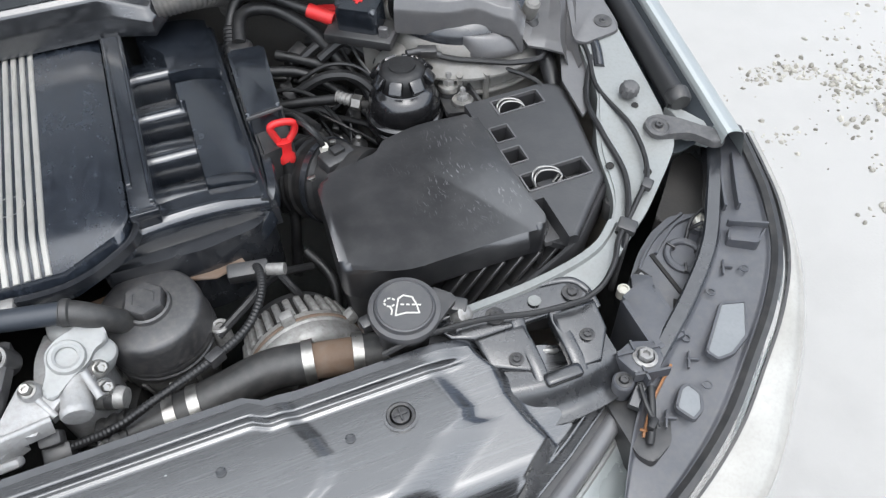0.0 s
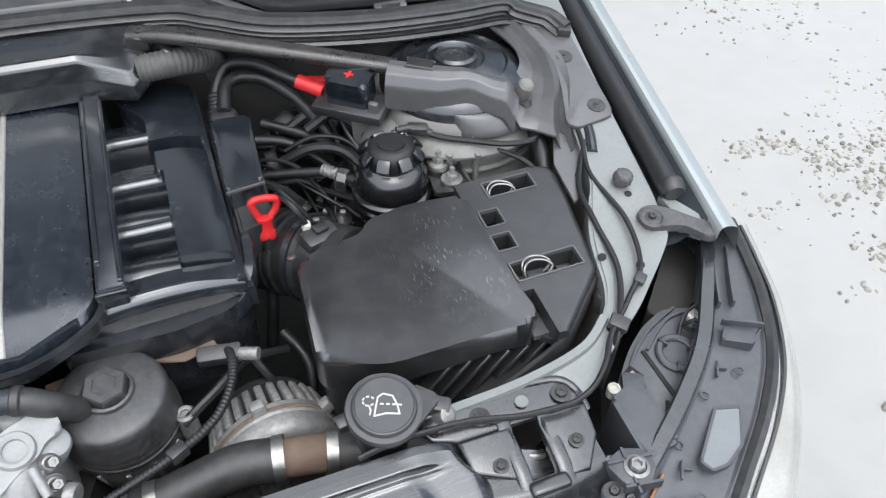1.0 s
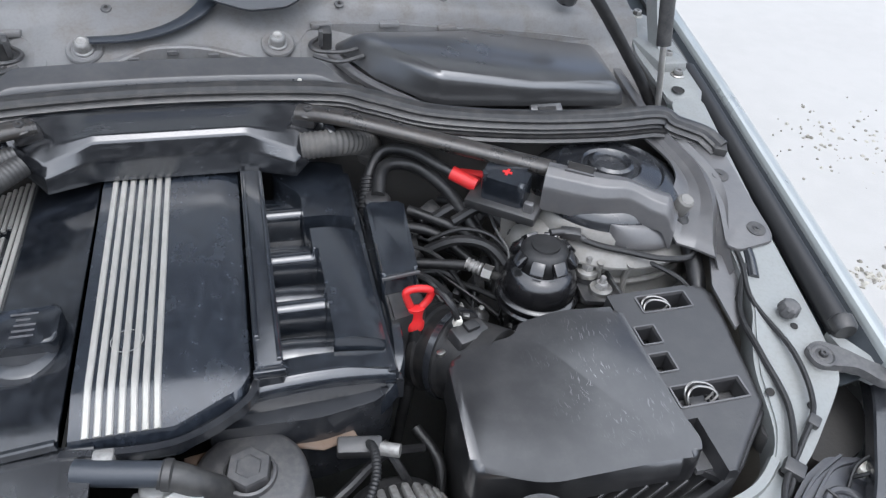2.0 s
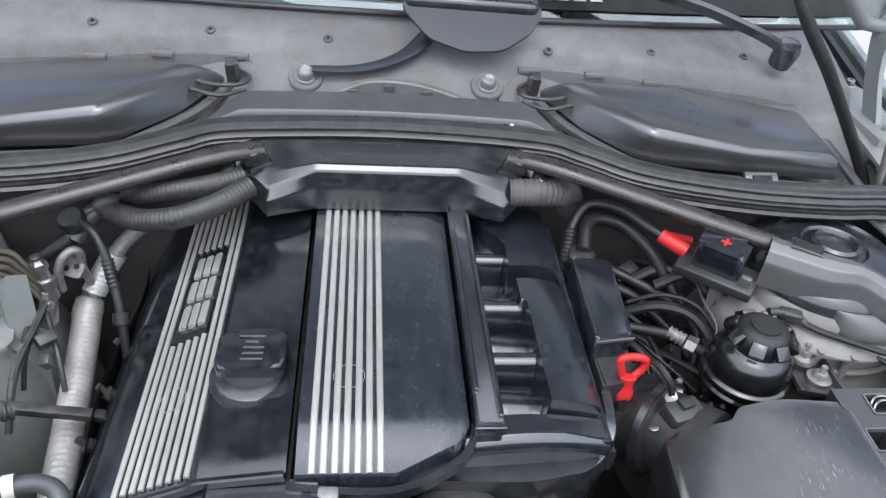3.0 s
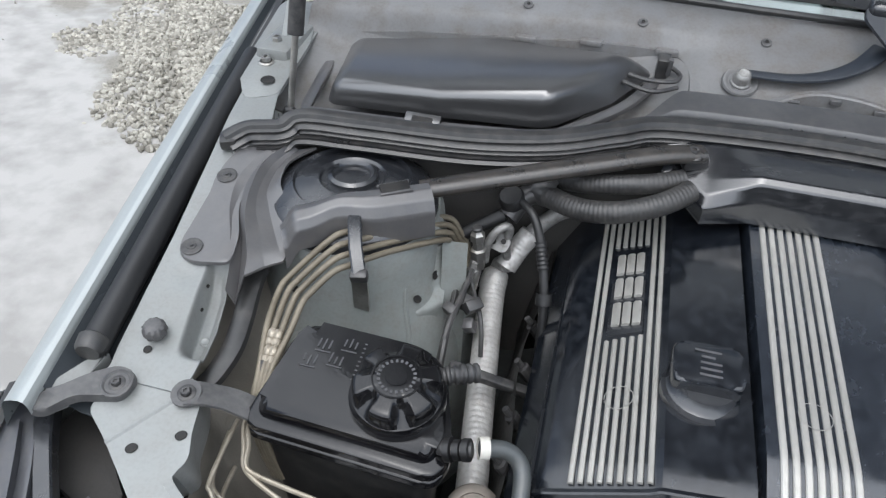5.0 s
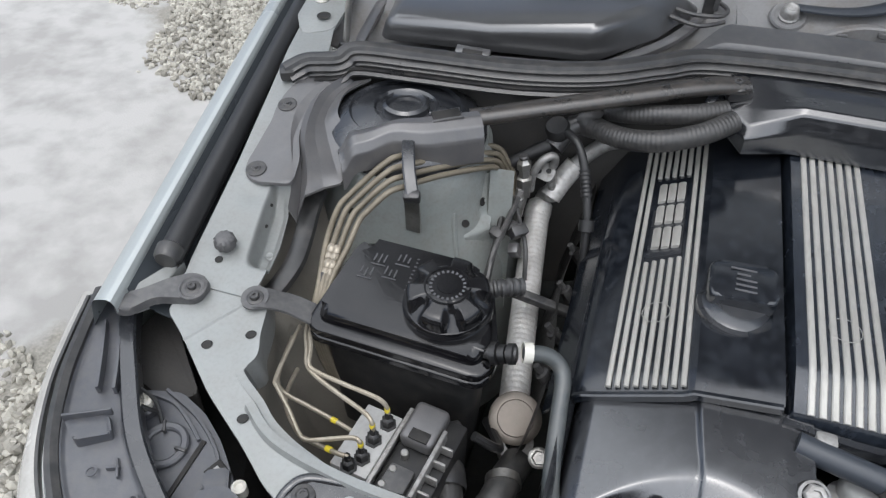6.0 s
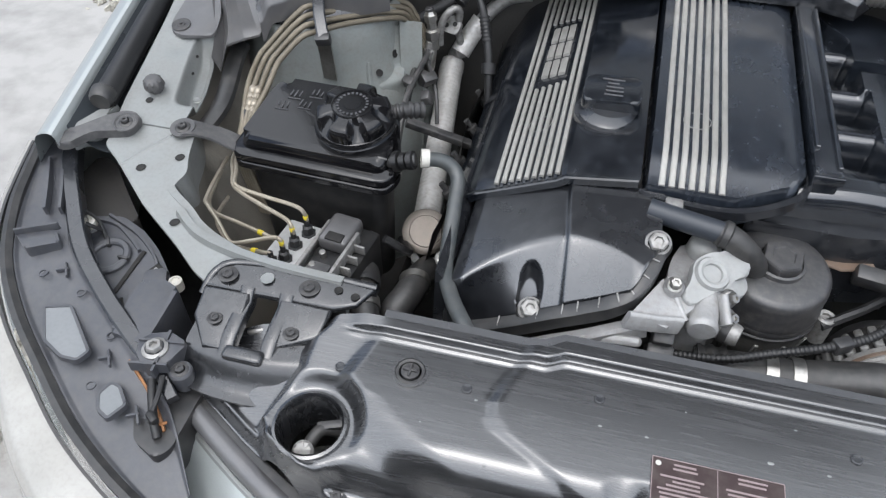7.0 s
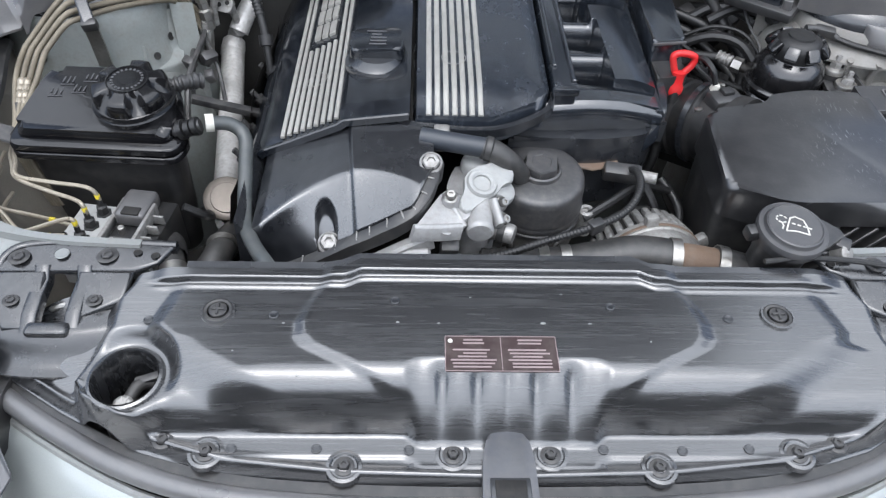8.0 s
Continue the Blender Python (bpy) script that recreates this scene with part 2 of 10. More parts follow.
def rounded(outline, r, seg=5):
    """A 2D outline with its corners rounded; r one radius or one for each corner."""
    out, k = [], len(outline)
    for i in range(k):
        p, a, c = Vector(outline[i][:2]), Vector(outline[i - 1][:2]), Vector(outline[(i + 1) % k][:2])
        rad = r[i] if isinstance(r, (list, tuple)) else r
        u, v = a - p, c - p
        cut = min(rad, u.length * 0.48, v.length * 0.48)
        if cut < 1e-5:
            out.append((p.x, p.y))
            continue
        s, e = p + u.normalized() * cut, p + v.normalized() * cut
        for j in range(seg + 1):
            t = j / seg
            q = s * (1 - t) ** 2 + p * 2 * t * (1 - t) + e * t * t
            out.append((q.x, q.y))
    return out


def prism(outline, z0, z1, bevel=0.0, seg=2, shrink=0.0, m=None, holes=()):
    """A solid on a 2D outline between two heights (numbers or functions of x, y). shrink draws the foot in about the middle."""
    bm = bmesh.new()
    lo = z0 if callable(z0) else (lambda x, y: z0)
    hi = z1 if callable(z1) else (lambda x, y: z1)
    cx = sum(p[0] for p in outline) / len(outline)
    cy = sum(p[1] for p in outline) / len(outline)
    top = [bm.verts.new((x, y, hi(x, y))) for x, y in outline]
    bot = [bm.verts.new((cx + (x - cx) * (1 - shrink), cy + (y - cy) * (1 - shrink), lo(x, y))) for x, y in outline]
    ft = bm.faces.new(top)
    bm.faces.new(bot[::-1])
    k = len(outline)
    for i in range(k):
        bm.faces.new((top[i], bot[i], bot[(i + 1) % k], top[(i + 1) % k]))
    if bevel:
        bmesh.ops.bevel(bm, geom=ft.edges[:], offset=bevel, segments=seg, profile=0.5, affect="EDGES")
    if m is not None:
        bm.transform(m)
    return bm


def smooth_path(pts, sub=8):
    """A Catmull-Rom curve through the points."""
    pts = [Vector(p) for p in pts]
    if len(pts) < 3:
        return [pts[0].lerp(pts[-1], i / sub) for i in range(sub + 1)]
    out = []
    for i in range(len(pts) - 1):
        a, b, c, d = pts[max(i - 1, 0)], pts[i], pts[i + 1], pts[min(i + 2, len(pts) - 1)]
        for j in range(sub):
            t = j / sub
            out.append(0.5 * ((2 * b) + (c - a) * t + (2 * a - 5 * b + 4 * c - d) * t * t + (3 * b - a - 3 * c + d) * t ** 3))
    out.append(pts[-1])
    return out


def sweep(path, profile, up=(0, 0, 1), scale=None, closed=True, caps=True):
    """A 2D profile (side, up) drawn along a path."""
    bm = bmesh.new()
    rows, up = [], Vector(up)
    for i, p in enumerate(path):
        d = (path[min(i + 1, len(path) - 1)] - path[max(i - 1, 0)]).normalized()
        side = d.cross(up).normalized()
        nrm = side.cross(d).normalized()
        s = scale(i / max(1, len(path) - 1), i) if scale else 1.0
        rows.append([bm.verts.new(p + side * a * s + nrm * b * s) for a, b in profile])
    k = len(profile)
    for r, q in zip(rows, rows[1:]):
        for j in range(k if closed else k - 1):
            bm.faces.new((r[j], r[(j + 1) % k], q[(j + 1) % k], q[j]))
    if caps and closed:
        bm.faces.new(rows[0][::-1])
        bm.faces.new(rows[-1])
    return bm


def tube(pts, r, seg=12, sub=8, rings=0.0, pitch=0.006, taper=None, up=(0.13, 0.21, 0.97), step=None):
    """A round hose along points. rings: the depth of its corrugation."""
    path = smooth_path(pts, sub)
    if rings or step:
        d = step or pitch / 4
        fine, acc = [path[0]], 0.0
        for a, b in zip(path, path[1:]):
            ln = (b - a).length
            pos = d - acc
            while pos < ln:
                fine.append(a.lerp(b, pos / ln))
                pos += d
            acc = ln - (pos - d)
        path = fine
    prof = [(r * math.cos(2 * math.pi * i / seg), r * math.sin(2 * math.pi * i / seg)) for i in range(seg)]

    def sc(t, i):
        s = 1.0 if taper is None else taper(t)
        if rings:
            s *= 1.0 - (rings / r if i % 4 in (2, 3) else 0.0)
        return s
    return sweep(path, prof, up, sc)


def lathe(profile, seg=32, m=None):
    """A turned body from (radius, height) pairs."""
    bm = bmesh.new()
    rows = []
    for r, z in profile:
        if r < 1e-5:
            rows.append([bm.verts.new((0, 0, z))])
        else:
            rows.append([bm.verts.new((r * math.cos(2 * math.pi * i / seg), r * math.sin(2 * math.pi * i / seg), z)) for i in range(seg)])
    for a, b in zip(rows, rows[1:]):
        if len(a) == 1 and len(b) == 1:
            continue
        for i in range(seg):
            j = (i + 1) % seg
            if len(a) == 1:
                bm.faces.new((a[0], b[j], b[i]))
            elif len(b) == 1:
                bm.faces.new((a[i], a[j], b[0]))
            else:
                bm.faces.new((a[i], a[j], b[j], b[i]))
    if m is not None:
        bm.transform(m)
    return bm


def sheet(point, nu, nv, thick=0.0025, keep=None):
    """A sheet from point(u, v) with u, v from 0 to 1 and a back that lies thick below it."""
    bm = bmesh.new()
    g = [[bm.verts.new(point(i / nu, j / nv)) for j in range(nv + 1)] for i in range(nu + 1)]
    for i in range(nu):
        for j in range(nv):
            if keep is None or keep((g[i][j].co + g[i + 1][j + 1].co) / 2):
                bm.faces.new((g[i][j], g[i + 1][j], g[i + 1][j + 1], g[i][j + 1]))
    loose = [v for v in bm.verts if not v.link_faces]
    for v in loose:
        bm.verts.remove(v)
    if thick:
        ret = bmesh.ops.extrude_face_region(bm, geom=bm.faces[:])
        for v in [e for e in ret["geom"] if isinstance(e, bmesh.types.BMVert)]:
            v.co.z -= thick
    return bm


def ring(r0, r1, z0, z1, seg=28, m=None):
    return lathe([(r0, z0), (r1, z0), (r1, z1), (r0, z1), (r0, z0)], seg, m)


def flip(outline, s):
    """A 2D outline mirrored about the car's middle, still turning the same way."""
    return outline if s > 0 else [(-x, y) for x, y in outline][::-1]


# shared small fasteners, made once
def hexbolt_bm(r=0.0065, h=0.006, washer=0.0115):
    bm = lathe([(0, 0.0), (washer, 0.0), (washer, 0.0012), (washer * 0.82, 0.0026), (r * 1.12, 0.0028)], 24)
    join(bm, lathe([(r, 0.0026), (r, 0.0026 + h * 0.8), (r * 0.86, 0.0026 + h), (r * 0.45, 0.0026 + h), (r * 0.4, 0.0026 + h * 0.6), (0, 0.0026 + h * 0.6)], 6))
    return bm


def clip_bm(r=0.014):
    bm = lathe([(r, 0), (r, 0.003), (r * 0.9, 0.0045), (r * 0.72, 0.0042), (r * 0.68, 0.002), (r * 0.6, 0.002), (r * 0.58, 0.005), (r * 0.3, 0.0056), (0, 0.0056)], 24)
    join(bm, box(r * 0.9, r * 0.16, 0.003, (0, 0, 0.006), 0.0006, 1))
    join(bm, box(r * 0.16, r * 0.9, 0.003, (0, 0, 0.0061), 0.0006, 1))
    return bm


BOLT = mesh_of("bolt", hexbolt_bm(), bolt_dark)
BOLT_BIG = mesh_of("bolt", hexbolt_bm(0.0085, 0.007, 0.0155), bolt_dark)
BOLT_STEEL = mesh_of("bolt", hexbolt_bm(0.0075, 0.007, 0.011), steel)
CLIP = mesh_of("clip", clip_bm(), bolt_dark)
DISC = mesh_of("push_rivet", lathe([(0.0165, 0), (0.0165, 0.0012), (0.0145, 0.002), (0.012, 0.0014), (0.0075, 0.0014), (0.0065, 0.003), (0.003, 0.0035), (0.0028, 0.006), (0, 0.006)], 28), bolt_dark)
PIP = mesh_of("pip", lathe([(0.0048, 0), (0.0046, 0.0008), (0.0036, 0.001), (0.003, 0.0005), (0, 0.0005)], 14), black_satin)


# ---- ground: trodden snow with bare gravel ----
PATCHES = [  # middle x, y, half width, half length, turn: where gravel shows through the snow
    (-2.16, 2.96, 0.36, 0.78, 28), (-2.52, 2.92, 0.22, 0.16, 25), (-1.40, 0.72, 0.24, 0.36, 28), (-1.85, 4.2, 1.0, 0.9, 10), (-2.9, 3.6, 0.7, 0.5, 0),
    (-2.35, 0.3, 0.5, 0.5, 0), (-3.3, 1.4, 0.6, 0.3, 40),
]
STONES = [  # middle x, y, half width, half length, how many: scattered clusters of bare stones
    (1.88, 1.575, 0.12, 0.05, 90), (2.00, 1.53, 0.07, 0.05, 50), (2.10, 1.42, 0.11, 0.09, 130), (2.17, 1.24, 0.09, 0.11, 120), (1.75, 1.30, 0.06, 0.03, 26),
    (1.93, 1.02, 0.06, 0.07, 46), (1.79, 0.947, 0.03, 0.02, 5), (1.56, 0.642, 0.01, 0.01, 1), (1.97, 1.27, 0.10, 0.10, 24), (2.35, 1.45, 0.20, 0.20, 240),
    (2.42, 1.12, 0.18, 0.22, 240), (2.15, 0.95, 0.14, 0.12, 60), (2.75, 1.6, 0.35, 0.3, 300), (1.75, 1.1, 0.3, 0.35, 24), (2.6, 2.3, 0.4, 0.3, 200),
]


def snow_material():
    m = bpy.data.materials.new("snow_and_gravel")
    m.use_nodes = True
    n, l = m.node_tree.nodes, m.node_tree.links
    b = n["Principled BSDF"]
    co = n.new("ShaderNodeTexCoord").outputs["Object"]

    def tex(scale, detail=6.0):
        t = n.new("ShaderNodeTexNoise")
        t.inputs["Scale"].default_value, t.inputs["Detail"].default_value = scale, detail
        l.new(co, t.inputs["Vector"])
        return t.outputs["Fac"]

    def math_node(op, a, c):
        k = n.new("ShaderNodeMath")
        k.operation = op
        for slot, v in ((0, a), (1, c)):
            if isinstance(v, (int, float)):
                k.inputs[slot].default_value = v
            else:
                l.new(v, k.inputs[slot])
        return k.outputs[0]

    edge = math_node("MULTIPLY", math_node("SUBTRACT", tex(5.0, 8.0), 0.5), 2.6)
    best = None
    for x, y, w, h, turn in PATCHES:
        mp = n.new("ShaderNodeMapping")
        mp.vector_type = "TEXTURE"
        mp.inputs["Location"].default_value = (x, y, 0)
        mp.inputs["Rotation"].default_value = (0, 0, radians(turn))
        mp.inputs["Scale"].default_value = (w, h, 1000)
        l.new(co, mp.inputs["Vector"])
        ln = n.new("ShaderNodeVectorMath")
        ln.operation = "LENGTH"
        l.new(mp.outputs[0], ln.inputs[0])
        best = ln.outputs["Value"] if best is None else math_node("MINIMUM", best, ln.outputs["Value"])
    cover = n.new("ShaderNodeMapRange")
    cover.inputs["From Min"].default_value, cover.inputs["From Max"].default_value = 1.0, 0.55
    l.new(math_node("ADD", best, edge), cover.inputs["Value"])
    grey = tex(130, 3.0)
    stone = n.new("ShaderNodeValToRGB")
    stone.color_ramp.elements[0].color, stone.color_ramp.elements[1].color = (0.10, 0.095, 0.08, 1), (0.40, 0.38, 0.33, 1)
    l.new(grey, stone.inputs["Fac"])
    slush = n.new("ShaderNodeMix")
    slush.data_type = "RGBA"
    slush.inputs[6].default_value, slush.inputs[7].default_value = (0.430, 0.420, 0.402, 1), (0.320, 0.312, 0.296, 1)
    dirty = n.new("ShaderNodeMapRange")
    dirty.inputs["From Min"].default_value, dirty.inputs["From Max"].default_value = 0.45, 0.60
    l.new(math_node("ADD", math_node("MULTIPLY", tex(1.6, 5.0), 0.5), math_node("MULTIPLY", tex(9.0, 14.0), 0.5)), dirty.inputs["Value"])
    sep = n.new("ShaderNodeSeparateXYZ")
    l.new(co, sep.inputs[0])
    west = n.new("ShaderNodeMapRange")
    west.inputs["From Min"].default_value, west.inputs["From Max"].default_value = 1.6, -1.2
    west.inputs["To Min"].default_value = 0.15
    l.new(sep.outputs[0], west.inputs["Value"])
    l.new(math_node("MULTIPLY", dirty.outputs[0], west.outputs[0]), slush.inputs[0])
    both = n.new("ShaderNodeMix")
    both.data_type = "RGBA"
    l.new(cover.outputs[0], both.inputs[0])
    l.new(slush.outputs[2], both.inputs[6])
    l.new(stone.outputs[0], both.inputs[7])
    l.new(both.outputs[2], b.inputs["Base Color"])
    b.inputs["Roughness"].default_value = 0.75
    bp = n.new("ShaderNodeBump")
    bp.inputs["Strength"].default_value, bp.inputs["Distance"].default_value = 0.16, 0.008
    l.new(math_node("ADD", tex(9.0, 8.0), math_node("MULTIPLY", grey, 0.8)), bp.inputs["Height"])
    l.new(bp.outputs[0], b.inputs["Normal"])
    return m


def build_ground():
    bm = bmesh.new()
    rim = [-90, -40, -18, -9] + [-5 + 0.14 * i for i in range(72)] + [5.2, 9, 18, 40, 90]
    g = {}
    for i, x in enumerate(rim):
        for j, y in enumerate(rim):
            near = max(0.0, 1 - max(abs(x), abs(y - 1)) / 7)
            z = near * (0.035 * noise.noise((x * 0.9, y * 0.9, 0)) + 0.014 * noise.noise((x * 3.1, y * 3.1, 4)))
            g[i, j] = bm.verts.new((x, y, z))
    for i in range(len(rim) - 1):
        for j in range(len(rim) - 1):
            bm.faces.new((g[i, j], g[i + 1, j], g[i + 1, j + 1], g[i, j + 1]))
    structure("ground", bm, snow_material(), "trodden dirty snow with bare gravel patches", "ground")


# Unseen wall, added so that steep front faces reflect something dark.
def build_unseen_wall():
    weathered = surf("unseen_wall_plaster", (0.10, 0.095, 0.088), (0.15, 0.143, 0.132), rough=0.85, bump=0.3, coarse=1.5, fine=60)
    structure("unseen_wall_south", box(11.0, 0.24, 2.0, (0, -3.4, 0.98), 0.02), weathered, "plain dark wall added out of view to darken front reflections", "wall")


def build_pebbles():
    rng = random.Random(7)
    verts, faces = [], []
    ico = bmesh.new()
    bmesh.ops.create_icosphere(ico, subdivisions=1, radius=1.0)
    base = [v.co.copy() for v in ico.verts]
    tri = [[v.index for v in f.verts] for f in ico.faces]
    ico.free()
    for k, (px, py, w, h, turn) in enumerate(PATCHES):
        dense = k < 3
        count = int(12500 * w * h) if dense else int(min(1800, 1500 * w * h)) + 60
        for _ in range(count):
            a, d = rng.uniform(0, 6.283), abs(rng.gauss(0, 0.52))
            if dense:
                d = math.sqrt(rng.random()) * (0.9 + 0.25 * math.sin(3 * a + 1) + 0.12 * math.sin(7 * a)) + abs(rng.gauss(0, 0.05))
            u, v = d * math.cos(a) * w, d * math.sin(a) * h
            c, s = math.cos(radians(turn)), math.sin(radians(turn))
            x, y = px + u * c - v * s, py + u * s + v * c
            if noise.noise((x * 3.5, y * 3.5, 2.0)) < -0.18 and not dense:
                continue
            size = rng.choice((0.009, 0.011, 0.013, 0.016) if dense else (0.005, 0.006, 0.008, 0.010, 0.014))
            m = Euler((rng.uniform(0, 6), rng.uniform(0, 6), rng.uniform(0, 6))).to_matrix() @ Matrix.Diagonal((rng.uniform(0.7, 1.3), rng.uniform(0.7, 1.2), rng.uniform(0.5, 0.8)))
            o = len(verts)
            z0 = 0.035 * noise.noise((x * 0.9, y * 0.9, 0)) + 0.014 * noise.noise((x * 3.1, y * 3.1, 4))
            for p in base:
                q = m @ p * size * rng.uniform(0.82, 1.15)
                verts.append((x + q.x, y + q.y, z0 + size * 0.3 + q.z))
            faces += [[o + i for i in t] for t in tri]
    for px, py, w, h, count in STONES:
        for _ in range(count):
            x, y = px + rng.gauss(0, 0.55) * w, py + rng.gauss(0, 0.55) * h
            size = rng.choice((0.004, 0.005, 0.006, 0.008, 0.011)) if count > 1 else 0.017
            m = Euler((rng.uniform(0, 6), rng.uniform(0, 6), rng.uniform(0, 6))).to_matrix() @ Matrix.Diagonal((rng.uniform(0.8, 1.4), rng.uniform(0.7, 1.1), rng.uniform(0.6, 0.9)))
            o = len(verts)
            z0 = 0.035 * noise.noise((x * 0.9, y * 0.9, 0)) + 0.014 * noise.noise((x * 3.1, y * 3.1, 4))
            for p in base:
                q = m @ p * size * rng.uniform(0.75, 1.2)
                verts.append((x + q.x, y + q.y, z0 + size * 0.2 + q.z))
            faces += [[o + i for i in t] for t in tri]
    me = bpy.data.meshes.new("gravel")
    me.from_pydata(verts, [], faces)
    m = surf("gravel_stone", (0.16, 0.15, 0.13), (0.42, 0.40, 0.35), rough=0.8, bump=0.2, coarse=45)
    tree = m.node_tree
    geo = tree.nodes.new("ShaderNodeNewGeometry")
    rampn = tree.nodes.new("ShaderNodeValToRGB")
    rampn.color_ramp.elements[0].color, rampn.color_ramp.elements[1].color = (0.21, 0.198, 0.168, 1), (0.53, 0.508, 0.445, 1)
    tree.links.new(geo.outputs["Random Per Island"], rampn.inputs["Fac"])
    tree.links.new(rampn.outputs[0], tree.nodes["Principled BSDF"].inputs["Base Color"])
    me.materials.append(m)
    tagged(new("gravel", me), "loose grey and tan gravel lying on the snow", "gravel", kind="stuff")


# ---- car body round the engine bay ----
def zr(y):
    """Height of the painted rails at y."""
    return 0.878 + (0.18 if y > 0.6 else 0.23) * (y - 0.6)


def edge_x(y):
    """The fender's upper edge, from the car's middle."""
    return 0.722 + 0.148 * (y - 0.60)


def zf(y):
    return 0.897 + 0.125 * (y - 0.6) - 0.02 * max(0, y - 1.1)


def build_fender(s):
    f = thing("fender", (s * 0.85, 1.0, 0.2), "silver-green painted front fender with a glossy rolled edge", "fender", "fenders")
    prof = [(-0.005, -0.016), (-0.004, -0.006), (-0.001, -0.001), (0.004, 0.0), (0.012, -0.002), (0.020, -0.006), (0.025, -0.013), (0.034, -0.05), (0.056, -0.15), (0.074, -0.30), (0.072, -0.55), (0.05, -0.70)]

    def pt(u, v):
        y = 0.575 + u * 1.35
        k = v * (len(prof) - 1)
        i = min(int(k), len(prof) - 2)
        a, b, t = prof[i], prof[i + 1], k - i
        return (s * (edge_x(y) + a[0] + (b[0] - a[0]) * t), y, zf(y) + a[1] + (b[1] - a[1]) * t)
    part("panel", sheet(pt, 40, 39, 0.0), paint_body, f)
    # dark gutter inside of the edge, its shade put into the slate colour
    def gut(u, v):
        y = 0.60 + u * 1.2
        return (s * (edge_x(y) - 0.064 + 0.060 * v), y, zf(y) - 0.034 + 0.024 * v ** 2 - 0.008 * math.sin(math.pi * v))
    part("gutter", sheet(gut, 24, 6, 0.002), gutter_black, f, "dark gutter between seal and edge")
    seam = [(s * (edge_x(y) - 0.0165), y, zf(y) - 0.0165) for y in (0.66, 0.8, 1.0, 1.2, 1.4)]
    part("gutter_seam", tube(seam, 0.0011, 6, 6), paint_light, f, "pale welded seam line")
    # bare corner tab at the lamp end
    part("corner_tab", prism(flip(rounded([(0.684, 0.655), (0.690, 0.610), (0.712, 0.590), (0.716, 0.612), (0.700, 0.640)], 0.006), s), lambda x, y: zf(y) - 0.036, lambda x, y: zf(y) - 0.016, 0.003), paint_light, f)


def build_edge_seal(s):
    t = thing("fender_seal", (s * 0.72, 0.9, 0.88), "round black rubber seal along the fender gutter", "rubber seal", "fender seals")
    pts = [(s * (edge_x(y) - 0.0315), y, zf(y) - 0.010) for y in (0.645, 0.75, 0.9, 1.05, 1.16)]
    part("tube", tube(pts, 0.0142, 18, 10), tube_rubber, t)
    y = 0.645
    part("end_plug", lathe([(0, -0.004), (0.011, -0.004), (0.0140, 0), (0.0148, 0.012), (0.0130, 0.014)], 20, aim((s * (edge_x(y) - 0.0315), y - 0.002, zf(y) - 0.006), (s * 0.2, 1, 0.12))), rubber, t)
    part("ledge", sweep(smooth_path([(s * (edge_x(y) - 0.019), y, zf(y) - 0.0185) for y in (0.66, 0.9, 1.3, 1.8)], 8), [(-0.006, -0.004), (0.006, -0.004), (0.006, 0.003), (-0.006, 0.003)]), rubber, t)


RAIL_IN = [(0.690, 1.06), (0.672, 1.0), (0.652, 0.86), (0.640, 0.78), (0.622, 0.70), (0.602, 0.663), (0.580, 0.618), (0.566, 0.558), (0.545, 0.527), (0.508, 0.503), (0.437, 0.489), (0.352, 0.484)]
RAIL_OUT = [(0.350, 0.468), (0.43, 0.462), (0.470, 0.452), (0.502, 0.468), (0.536, 0.494), (0.590, 0.530), (0.645, 0.577), (0.668, 0.60), (0.680, 0.66), (0.698, 0.80), (0.722, 0.95), (0.740, 1.06)]


LEFT_IN = [(0.662, 0.650), (0.602, 0.652), (0.587, 0.645), (0.580, 0.628), (0.573, 0.598), (0.566, 0.577), (0.570, 0.564), (0.568, 0.554), (0.539, 0.535), (0.521, 0.521), (0.497, 0.509), (0.470, 0.500), (0.437, 0.492), (0.352, 0.487)]
LEFT_EDGE = [(0.603, 0.630), (0.597, 0.636), (0.595, 0.650), (0.596, 0.690), (0.598, 0.715), (0.608, 0.758), (0.622, 0.790), (0.645, 0.815), (0.655, 0.90), (0.672, 1.0), (0.690, 1.06)]


def along(edge, y):
    """x of an edge, given as rising (x, y) corners, at y."""
    for (xa, ya), (xb, yb) in zip(edge, edge[1:]):
        if y <= yb:
            return xa + (xb - xa) * max(0.0, (y - ya) / (yb - ya))
    return edge[-1][0]


